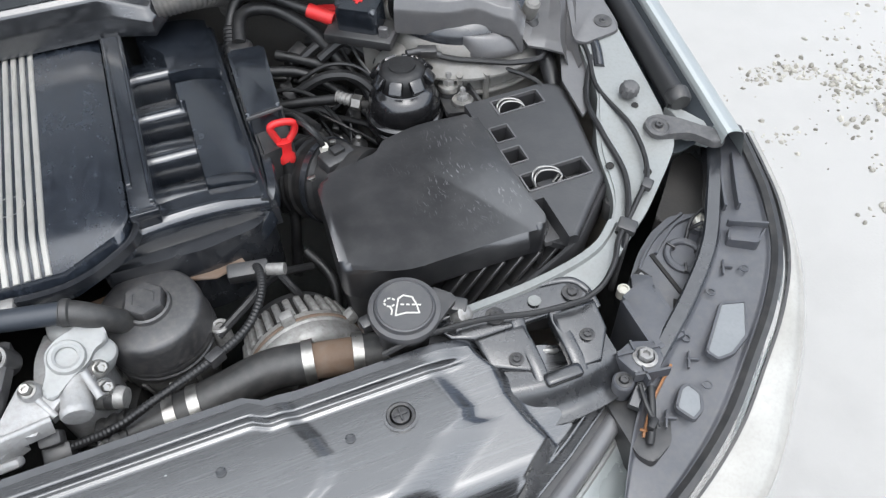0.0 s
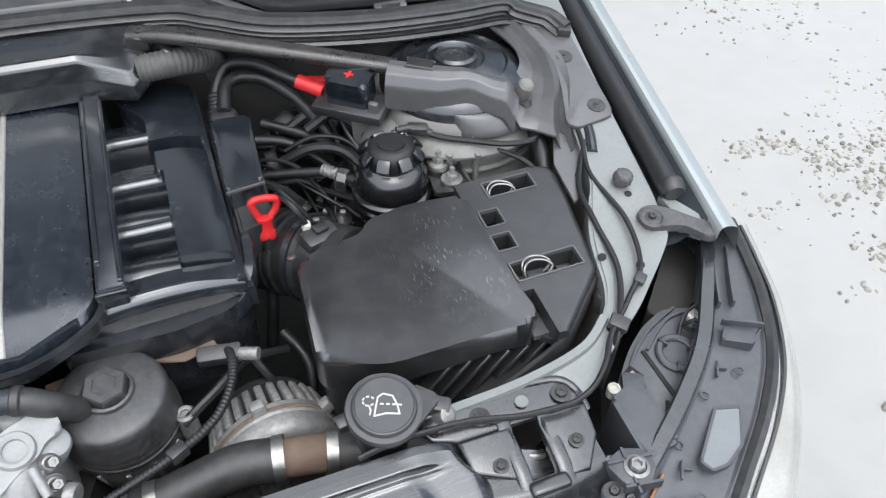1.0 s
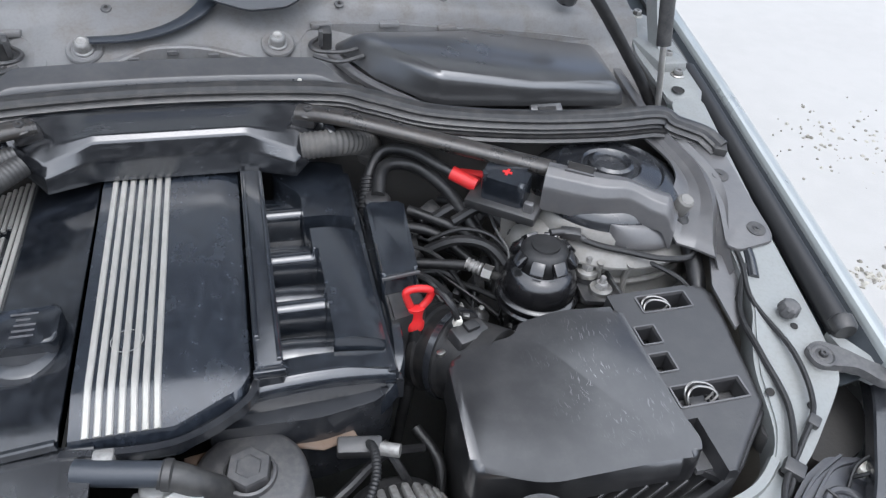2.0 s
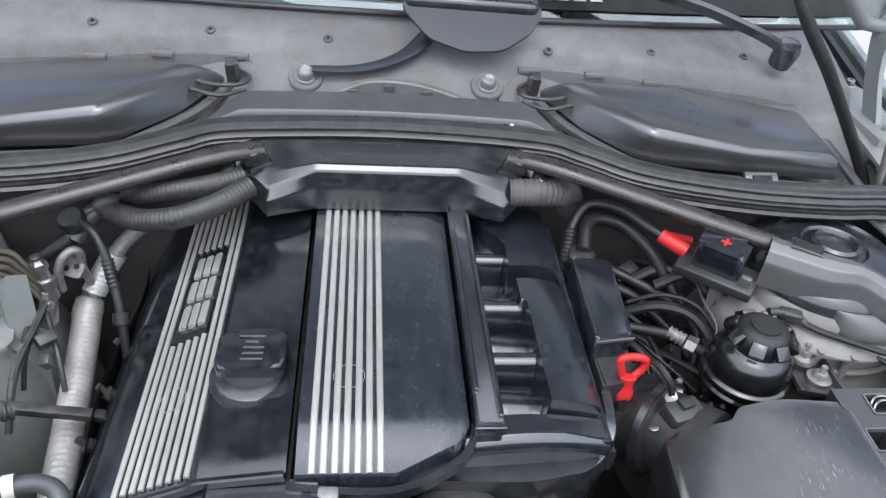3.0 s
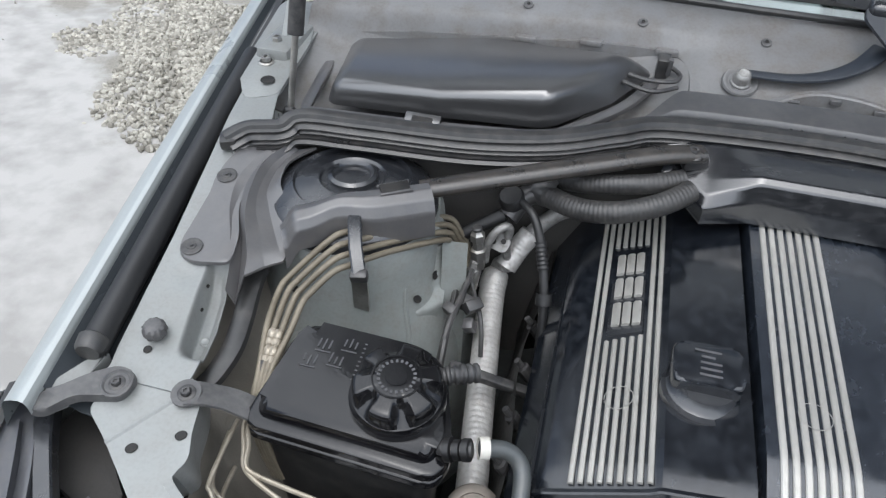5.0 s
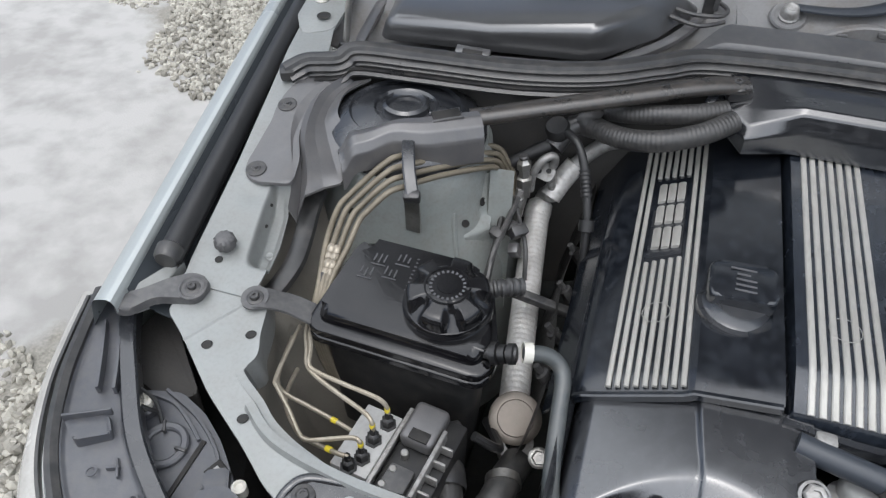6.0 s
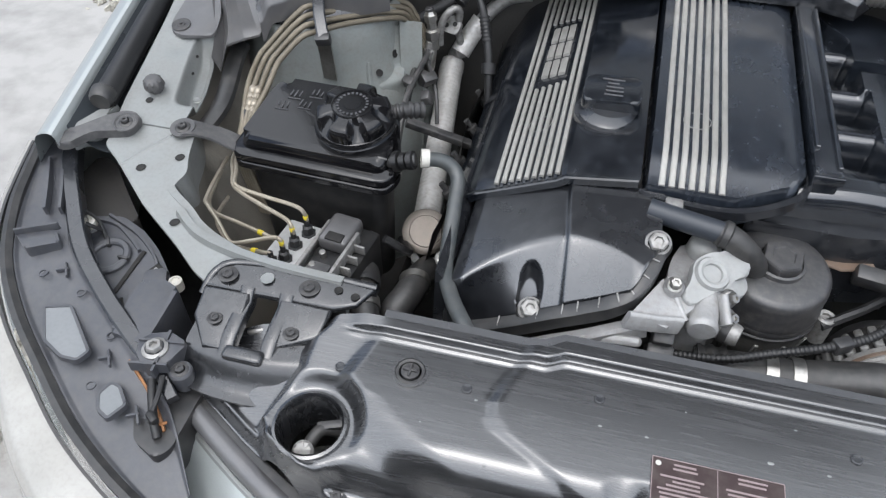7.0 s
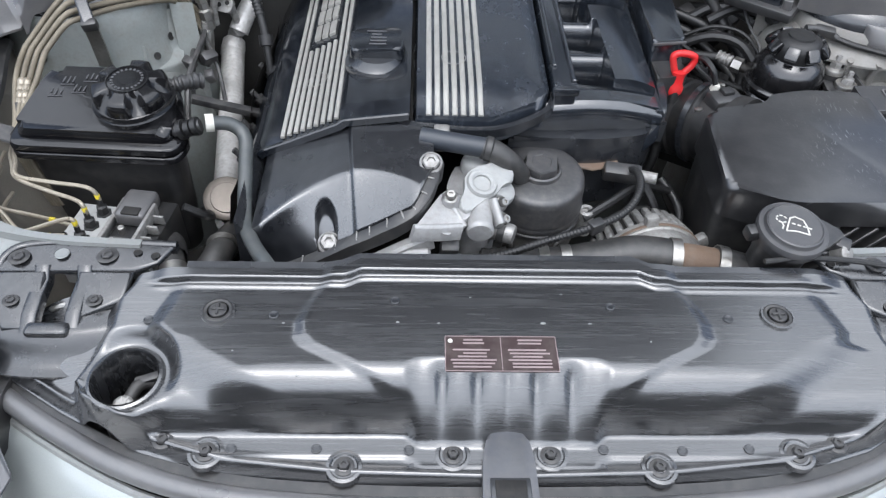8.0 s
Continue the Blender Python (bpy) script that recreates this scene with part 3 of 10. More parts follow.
def build_rail(s):
    r = thing("inner_fender_rail", (s * 0.6, 0.7, 0.7), "silver-green painted sheet steel rail with bolts and holes", "car body rail", "inner rails")
    low = 0.0
    if s > 0:
        line = rounded(RAIL_IN + RAIL_OUT, 0.014, 4)
    else:
        # the front plate lies under the rear one, which has a pocket pressed into it
        low = 0.0022
        line = flip(rounded(LEFT_IN + RAIL_OUT[1:7] + [(0.674, 0.598), (0.667, 0.616), (0.668, 0.645)], 0.010, 4), s)

        def rear(u, v):
            y = 0.630 + 0.62 * v
            xo, xi = along(RAIL_OUT[7:] + [(0.768, 1.25)], y), along(LEFT_EDGE + [(0.705, 1.25)], y)
            x = xo + (xi - xo) * u
            x += 0.004 * step((0.642 - y) / 0.012) * step((0.15 - u) / 0.15)
            rim = 0.624 + 0.22 * (y - 0.672)
            deep = step((rim - x) / 0.016) * step((y - 0.664) / 0.020) * step((0.792 - y) / 0.022)
            foot = 0.006 * math.exp(-((y - 0.775) / 0.010) ** 2) * deep
            z = (zr(y) if y < 1 else zr(1.0) + 0.09 * (y - 1)) - 0.030 * deep + foot + 0.005 * deep * step((u - 0.90) / 0.10)
            swell = 0.0035 * math.exp(-(((x - 0.655) / 0.016) ** 2 + ((y - 0.762) / 0.020) ** 2))
            return (-(x + 0.010 * deep * u), y, z - swell)
        back = part("rear_plate", sheet(rear, 72, 200, 0.002), paint_light, r, sharp=50)
        put_mesh("dimple", DIMPLE, aim((-0.616, 0.705, zr(0.705) - 0.0285), (0, -0.17, 1)), back)
        for x, y in ((0.632, 0.728), (0.640, 0.757)):
            put_mesh("dark_hole_disc", HOLE, aim((-x + 0.003, y, zr(y) - 0.012), (0.9, 0, 0.45)) @ Matrix.Diagonal((0.4, 0.3, 1, 1)), back)
    plate = part("top_plate", prism(line, lambda x, y: zr(y) - 0.004 - low, lambda x, y: zr(y) - low, 0.0012, 1), paint_light, r, sharp=30)
    # inner lip that turns down into the bay, as one folded strip
    inner = smooth_path([(s * x, y, zr(y)) for x, y in (RAIL_IN[2:] if s > 0 else LEFT_IN[2:])], 4)
    part("inner_lip", sweep(inner, [(-0.003 * s, -0.05), (0.003 * s, -0.05), (0.004 * s, -0.002), (-0.004 * s, -0.002)]), paint_light, r)
    front = smooth_path([(s * x, y, zr(y)) for x, y in ((0.352, 0.486), (0.437, 0.491), (0.508, 0.505), (0.545, 0.529))], 6)
    part("swage", sweep(front, [(-0.006, -0.003), (0.006, -0.003), (0.004, 0.004), (-0.004, 0.004)]), paint_light, r)
    if s < 0:
        part("crease", sweep(smooth_path([(-x, y, zr(y) - low) for x, y in ((0.640, 0.572), (0.620, 0.598), (0.602, 0.622))], 5), [(-0.004, -0.002), (0.004, -0.002), (0.0012, 0.0012), (-0.0012, 0.0012)]), paint_light, r)
    n = (0, -0.17, 0.985)
    for x, y, z in ((0.614, 0.573, 0), (0.577, 0.594, 0), (0.546, 0.516, 0)):
        put_mesh("dark_hole_disc", HOLE, aim((s * x, y, zr(y) + 0.0006 - low), n, 30) @ Matrix.Diagonal((0.9, 0.75, 1, 1)), plate)
    for x, y in ((0.42, 0.478), (0.385, 0.477)):
        put_mesh("dimple", DIMPLE, aim((s * x, y, zr(y) + 0.0003), n), r)
    # bay side wall and wheel liner below the rail
    wall = smooth_path([(s * (x - 0.004), y, 0.0) for x, y in RAIL_IN[:9]], 10)
    bm = bmesh.new()
    rows = []
    for p in wall:
        z = zr(p.y) - 0.045
        flat = step((p.y - 0.63) / 0.04) if s < 0 else 0.0
        rib = 0.003 * math.sin(p.y * 260)
        rows.append([bm.verts.new((p.x - s * d, p.y, h)) for d, h in ((-0.012 * flat, z + 0.002 * flat), (0.004 + 0.018 * flat, z - 0.06 + 0.035 * flat + rib), (0.03 + 0.028 * flat, z - 0.16 + 0.090 * flat - rib), (0.09, z - 0.26 + 0.10 * flat), (0.13, z - 0.45))])
    for a, b in zip(rows, rows[1:]):
        for j in range(4):
            bm.faces.new((a[j], a[j + 1], b[j + 1], b[j]))
    part("side_wall", bm, liner, r, "grey fibrous wheel liner wall")
    # bracket arm that ties rail to lamp, with its bolt
    arm = thing("lamp_bracket", (s * 0.68, 0.61, 0.86), "black plastic bracket arm bolted between rail and headlamp", "bracket", "lamp brackets")
    part("arm", prism(flip(rounded([(0.640, 0.634), (0.662, 0.638), (0.684, 0.624), (0.706, 0.603), (0.720, 0.596), (0.724, 0.578), (0.706, 0.578), (0.686, 0.600), (0.665, 0.605), (0.644, 0.610)], 0.009), s), lambda x, y: zr(y) - 0.002, lambda x, y: zr(y) + 0.008, 0.0035), bracket_grey, arm)
    part("boss", lathe([(0.0145, 0), (0.0145, 0.003), (0.0125, 0.004), (0.011, 0.0025), (0, 0.0025)], 22, aim((s * 0.654, 0.620, zr(0.62) + 0.006), n)), bracket_grey, arm)
    put_mesh("bolt", BOLT, aim((s * 0.654, 0.620, zr(0.62) + 0.008), n) @ Matrix.Diagonal((0.7, 0.7, 0.6, 1)), arm)
    # rubber stop
    stop = thing("rubber_hood_stop", (s * 0.650, 0.687, zr(0.687)), "ribbed round dusty grey rubber hood stop on the rail", "rubber stop", "hood stops")
    prof = [(0.0085, 0), (0.009, 0.006), (0.013, 0.008), (0.0135, 0.012), (0.0125, 0.021), (0.010, 0.0245), (0, 0.026)]
    bm = lathe(prof, 44)
    for v in bm.verts:
        r = math.hypot(v.co.x, v.co.y)
        if r > 0.0115 and v.co.z > 0.007:
            k = 1 + 0.09 * math.copysign(abs(math.cos(5.5 * math.atan2(v.co.y, v.co.x))) ** 0.5, math.cos(11 * math.atan2(v.co.y, v.co.x)))
            v.co.x, v.co.y = v.co.x * k, v.co.y * k
    part("stop", moved(bm, aim((s * 0.649, 0.681, zr(0.681)), n) @ Matrix.Diagonal((0.82, 0.82, 0.75, 1))), bracket_grey, stop)
    put_mesh("dark_hole_disc", HOLE, aim((s * 0.650, 0.664, zr(0.664) + 0.0006), n) @ Matrix.Diagonal((0.7, 0.7, 1, 1)), stop)


# closed dark disc for a drilled hole, the shade in its colour
HOLE = mesh_of("dark_hole_disc", lathe([(0.0062, 0.0004), (0.0056, 0.001), (0.0050, 0.0005), (0, 0.0004)], 18), soot_and_shade)
DIMPLE = mesh_of("dimple", lathe([(0.006, 0), (0.0045, 0.0010), (0.003, 0.0004), (0, 0.0002)], 16), paint_light)


def build_tower(s):
    inner_paint = paint_dusty if s > 0 else tower_green
    t = thing("strut_tower", (s * 0.53, 0.93, 0.6), "painted steel strut tower with a black domed top plate", "strut tower", "strut towers")
    m = aim((s * 0.535, 0.925, 0.0), (0, 0, 1))
    part("tower_shell", lathe([(0.185, 0.54), (0.172, 0.66), (0.152, 0.76), (0.128, 0.815), (0.116, 0.842), (0.111, 0.88), (0.108, 0.905), (0.103, 0.911), (0.095, 0.912), (0.0, 0.914)], 56, m), inner_paint, t)

    def on(ang, r, z):
        return Vector((s * (0.535 - r * math.cos(radians(ang))), 0.925 + r * math.sin(radians(ang)), z))
    if s < 0:
        # pressed ridges, seam and studs of the panel under the brake lines
        def pressed(u, v):
            x = -0.500 + 0.082 * u + 0.016 * v
            y = 0.836 + 0.080 * u ** 1.3 - 0.046 * v
            z = 0.884 - 0.004 * (1 - u) - 0.13 * v
            fold = step((u - 0.62) / 0.10)
            swage = math.exp(-((v - 0.42 - 0.10 * u) / 0.05) ** 2)
            return (x, y - 0.010 * fold * step((v - 0.35) / 0.12) - 0.004 * swage, z + 0.004 * swage)
        panel = part("pressed_panel", sheet(pressed, 40, 48, 0.002), inner_paint, t, "pressed panel with a folded swage", sharp=50)
        for x, y, z in ((-0.435, 0.856, 0.842), (-0.448, 0.832, 0.802)):
            put_mesh("dark_hole_disc", HOLE, aim((x, y, z), (0.0, -0.9, 0.45)) @ Matrix.Diagonal((0.8, 0.8, 1, 1)), panel)
        part("ridge", tube([on(-40, 0.112, 0.858), on(-42, 0.120, 0.832), on(-44, 0.140, 0.785), on(-45, 0.156, 0.74)], 0.0034, 8, 8), inner_paint, t)
        part("flange", sheet(lambda u, v: (-0.420 + 0.028 * u + 0.012 * v, 0.905 - 0.045 * v + 0.01 * u, 0.895 - 0.19 * v - 0.005 * u), 6, 16, 0.003), inner_paint, t)
        part("wall_bump", lathe([(0.034, -0.006), (0.029, 0.003), (0.018, 0.008), (0, 0.009)], 24, aim(on(-92, 0.140, 0.788), (0.1, -1, 0.5))), inner_paint, t)
        for ang, r, z in ((-17, 0.116, 0.852), (-104, 0.118, 0.862), (-40, 0.146, 0.775)):
            put_mesh("dark_hole_disc", HOLE, aim(on(ang, r, z), on(ang, 1.0, 0.3) - Vector((-0.535, 0.925, 0))) @ Matrix.Diagonal((0.9, 0.9, 1, 1)), t)
        put_mesh("clip", CLIP, aim(on(-94, 0.150, 0.786), (0, -1, 0.5)) @ Matrix.Diagonal((1.15, 1.15, 1, 1)), t)
    else:
        # dusty ledges and pressed rings of the panel behind the reservoir
        part("ledge", sheet(lambda u, v: on(-140 + 104 * u, 0.104 + 0.026 * v, 0.898 - 0.004 * u - 0.014 * v * v), 34, 6, 0.003), inner_paint, t)
        for r, z in ((0.119, 0.852), (0.132, 0.820), (0.148, 0.790)):
            part("ridge", tube([on(-150, r, z), on(-125, r, z), on(-100, r, z), on(-75, r, z), on(-52, r, z + 0.004)], 0.0045, 8, 6), inner_paint, t)
        for ang in (-66, -82):
            part("ridge", tube([on(ang, 0.128, 0.886), on(ang, 0.121, 0.862), on(ang, 0.124, 0.835)], 0.0045, 8, 5), inner_paint, t)
        part("bay_panel", sheet(lambda u, v: (0.385 + 0.135 * u, 0.905 - 0.028 * u + 0.018 * math.sin(3 * u) - 0.02 * v, 0.905 - 0.12 * v - 0.010 * math.sin(u * 3.1)), 20, 14, 0.003), inner_paint, t)
        part("eyelid", sheet(lambda u, v: on(-146 + 78 * u, 0.100 + 0.022 * v * math.sin(math.pi * u) ** 0.6, 0.924 - 0.022 * v ** 2), 34, 8, 0.003), grey_plastic, t, "grey plastic lip below the sleeve")
    part("top_plate", lathe([(0.101, 0.905), (0.100, 0.920), (0.094, 0.930), (0.080, 0.938), (0.073, 0.9425), (0.069, 0.9445), (0.066, 0.9415), (0.052, 0.945), (0.039, 0.9475), (0.036, 0.9445), (0.0295, 0.944), (0.0285, 0.9505), (0.0245, 0.9535), (0.0215, 0.9505), (0.0205, 0.946), (0, 0.946)], 52, m), black_satin, t, "black domed top plate with raised rings")
    # grey plastic skirt that covers the tower towards the rail
    k = thing("tower_cover", (s * 0.62, 0.88, 0.9), "grained grey plastic cover beside the strut tower", "plastic cover", "tower covers")
    # folded moulding: edge, valley, ridge, flat, crescent round the top plate
    lines = [[(0.644, 0.961, 0.0075), (0.660, 0.924, 0.0075), (0.664, 0.889, 0.0075), (0.654, 0.850, 0.0075), (0.635, 0.812, 0.006), (0.621, 0.779, 0.000), (0.613, 0.752, -0.004)],
             [(0.634, 0.960, 0.006), (0.650, 0.923, 0.006), (0.652, 0.885, 0.005), (0.642, 0.846, 0.002), (0.622, 0.808, -0.008), (0.611, 0.775, -0.018), (0.605, 0.752, -0.022)],
             [(0.626, 0.959, 0.012), (0.643, 0.922, 0.013), (0.641, 0.880, 0.013), (0.631, 0.842, 0.012), (0.613, 0.806, 0.008), (0.603, 0.785, 0.006), (0.599, 0.768, 0.002)],
             [(0.623, 0.961, 0.004), (0.636, 0.925, 0.005), (0.634, 0.884, 0.006), (0.624, 0.853, 0.005), (0.605, 0.823, 0.004), (0.592, 0.800, 0.002), (0.586, 0.790, -0.004)],
             [(0.619, 0.963, 0.000), (0.629, 0.929, 0.001), (0.627, 0.890, 0.002), (0.615, 0.866, 0.002), (0.597, 0.838, 0.001), (0.580, 0.814, -0.001), (0.571, 0.803, -0.006)],
             [(0.595, 0.962, 0.009), (0.615, 0.931, 0.010), (0.614, 0.901, 0.010), (0.605, 0.884, 0.009), (0.590, 0.868, 0.008), (0.577, 0.852, 0.006), (0.566, 0.838, 0.002)]]
    if s > 0:
        # on this side the moulding lies closer round the tower and reaches back to the seal
        lines = [[(x + 0.012 - 0.010 * j / 5, y + (0.030 if i == 0 else 0.0), h) for i, (x, y, h) in enumerate(q)] for j, q in enumerate(lines)]
    lines = [smooth_path([(s * x, y, zr(y) + h) for x, y, h in q], 8) for q in lines]

    def skirt(u, v):
        i = round(u * 48)
        q = v * 5
        j = min(int(q), 4)
        return lines[j][i].lerp(lines[j + 1][i], 0.35 * (q - j) + 0.65 * step(q - j))
    if s > 0:
        outline = [(0.652, 0.945), (0.664, 0.89), (0.650, 0.84), (0.628, 0.782), (0.640, 0.772), (0.694, 0.780), (0.698, 0.80), (0.702, 0.86), (0.710, 0.935), (0.712, 0.985), (0.664, 0.990)]
    else:
        outline = [(0.665, 0.969), (0.682, 0.955), (0.692, 0.918), (0.692, 0.888), (0.687, 0.868), (0.684, 0.812), (0.684, 0.798), (0.679, 0.777), (0.660, 0.769), (0.618, 0.777), (0.626, 0.815), (0.644, 0.85), (0.652, 0.889), (0.648, 0.924), (0.632, 0.961)]
    part("skirt", sheet(skirt, 48, 60, 0.003), grey_plastic, k, sharp=50)
    flap = part("flap", prism(flip(rounded(outline, 0.012), s), lambda x, y: zr(y) + 0.001, lambda x, y: zr(y) + 0.005, 0.0015), grey_plastic, k)
    n = (0, -0.17, 0.985)
    for x, y in ((0.680, 0.895), (0.668, 0.787) if s < 0 else (0.680, 0.800)):
        put_mesh("push_rivet", DISC, aim((s * x, y, zr(y) + 0.0055), n) @ Matrix.Diagonal((0.72, 0.72, 0.6, 1)), flap)
    # sleeve over the brace's end
    c = thing("brace_end_cover", (s * 0.5, 0.87, 0.92), "grey plastic sleeve over the end of the tower brace", "plastic cover", "brace covers")
    inner = [(0.010, 0.938), (0.008, 0.958), (0.002, 0.968), (-0.010, 0.969), (-0.022, 0.963), (-0.029, 0.950), (-0.031, 0.922)]
    outer = [(0.024, 0.930), (0.019, 0.950), (0.010, 0.961), (-0.003, 0.964), (-0.014, 0.960), (-0.021, 0.950), (-0.024, 0.930)]
    side, run = Vector((0.52, 0.854, 0)), Vector((0.137, -0.083, 0))

    def sleeve(u, v):
        k = v * 6
        i = min(int(k), 5)
        f = k - i

        def at(tab):
            return tab[i][0] + (tab[i + 1][0] - tab[i][0]) * f, tab[i][1] + (tab[i + 1][1] - tab[i][1]) * f
        (d0, z0), (d1, z1) = at(inner), at(outer)
        t = step((u - 0.35) / 0.35)
        wav = 0.005 * math.sin(u * 9) * t
        waist = 1 - 0.22 * math.exp(-((u - 0.66) / 0.12) ** 2)
        p = Vector((0.440, 0.908, 0)) + run * (u * 1.02) + side * (d0 + (d1 - d0) * t) * waist
        return (s * p.x, p.y, z0 + (z1 - z0) * t - wav - 0.026 * step((u - 0.86) / 0.14) ** 2)
    shell = part("sleeve", sheet(sleeve, 48, 36, 0.003), grey_plastic, c, sharp=40)
    p = Vector((0.440, 0.908, 0)) + run * 0.24 + side * -0.002
    # dark box on the surface, painting the shade of an opening
    part("slot", box(0.032, 0.016, 0.0045, m=aim((s * p.x, p.y, 0.9695), (0, -0.1, 1), s * -31), bevel=0.0008), soot_and_shade, shell)
    for d in (-0.0085, 0.0085):
        q = p + side * d
        part("slot_rim", box(0.036, 0.003, 0.0035, m=aim((s * q.x, q.y, 0.9695), (0, -0.1, 1), s * -31), bevel=0.0008), grey_plastic, shell)
    # plug on the cover
    if s < 0:
        return
    p = thing("sensor_plug", (s * 0.591, 0.841, 0.925), "small dusty pale plug with a dark collar", "plug", "sensor plugs")
    mm = aim((s * 0.594, 0.842, 0.930), (0.1, -0.35, 1))
    part("plug", lathe([(0.0095, -0.014), (0.0105, 0.0), (0.0105, 0.016), (0.008, 0.019), (0.006, 0.018), (0, 0.018)], 16, mm), paint_dusty, p)
    part("collar", ring(0.008, 0.0150, -0.014, -0.004, 20, mm), black_plastic, p)
    part("tail", tube([(0.594, 0.836, 0.918), (0.600, 0.815, 0.898), (0.598, 0.78, 0.876), (0.590, 0.745, 0.85)], 0.0105, 12, 6), cable_black, p, "thick sheathed cable running down")


def build_brace(s):
    b = thing("tower_brace", (s * 0.31, 0.97, 0.96), "black painted tubular brace from strut tower to firewall", "brace bar", "tower braces")
    pts = [(s * 0.15, 1.040, 0.985), (s * 0.20, 1.016, 0.987), (s * 0.32, 0.966, 0.972), (s * 0.45, 0.912, 0.955)]
    prof = [(0.014 * math.cos(i * math.tau / 14), 0.0095 * math.sin(i * math.tau / 14)) for i in range(14)]
    part("bar", sweep(smooth_path(pts, 8), prof), surf("worn_brace_paint", (0.024, 0.023, 0.022), (0.040, 0.036, 0.032), rough=0.30, vary=0.08, bump=0.10, dust=(0.16, 0.13, 0.10), dusty=0.22, coarse=35, spec=0.8), b)
    part("firewall_mount", box(0.030, 0.022, 0.016, m=aim((s * 0.158, 1.036, 0.978), (0, -0.2, 1), s * -20), bevel=0.004), black_plastic, b)
    put_mesh("bolt", BOLT, aim((s * 0.162, 1.03, 0.988), (0, -0.2, 1)), b)


SEAL = [(-0.703, 0.943, 0.958), (-0.684, 0.960, 0.966), (-0.660, 0.964, 0.970), (-0.640, 0.966, 0.974), (-0.618, 0.980, 0.984), (-0.540, 0.986, 0.986), (-0.415, 0.996, 0.987), (-0.320, 1.016, 0.992), (-0.250, 1.048, 0.998), (-0.188, 1.072, 1.002),
        (0.0, 1.082, 1.005), (0.188, 1.072, 1.002), (0.250, 1.048, 0.998), (0.320, 1.015, 0.992), (0.438, 0.994, 0.987), (0.551, 0.988, 0.985), (0.630, 0.994, 0.982), (0.654, 0.984, 0.972), (0.675, 0.974, 0.967), (0.692, 0.962, 0.963), (0.703, 0.938, 0.956)]


def cowl_z(x, y):
    v = max(0.0, (y - 1.095) / (0.197 + 0.20 * x * x))
    return 0.955 + 0.108 * v ** 0.85 - 0.03 * x * x


RIVET = mesh_of("rivet", lathe([(0.0100, 0), (0.0092, 0.0016), (0.0065, 0.0022), (0.004, 0.0018), (0.0035, 0.0004), (0, 0.0004)], 24), bracket_grey)


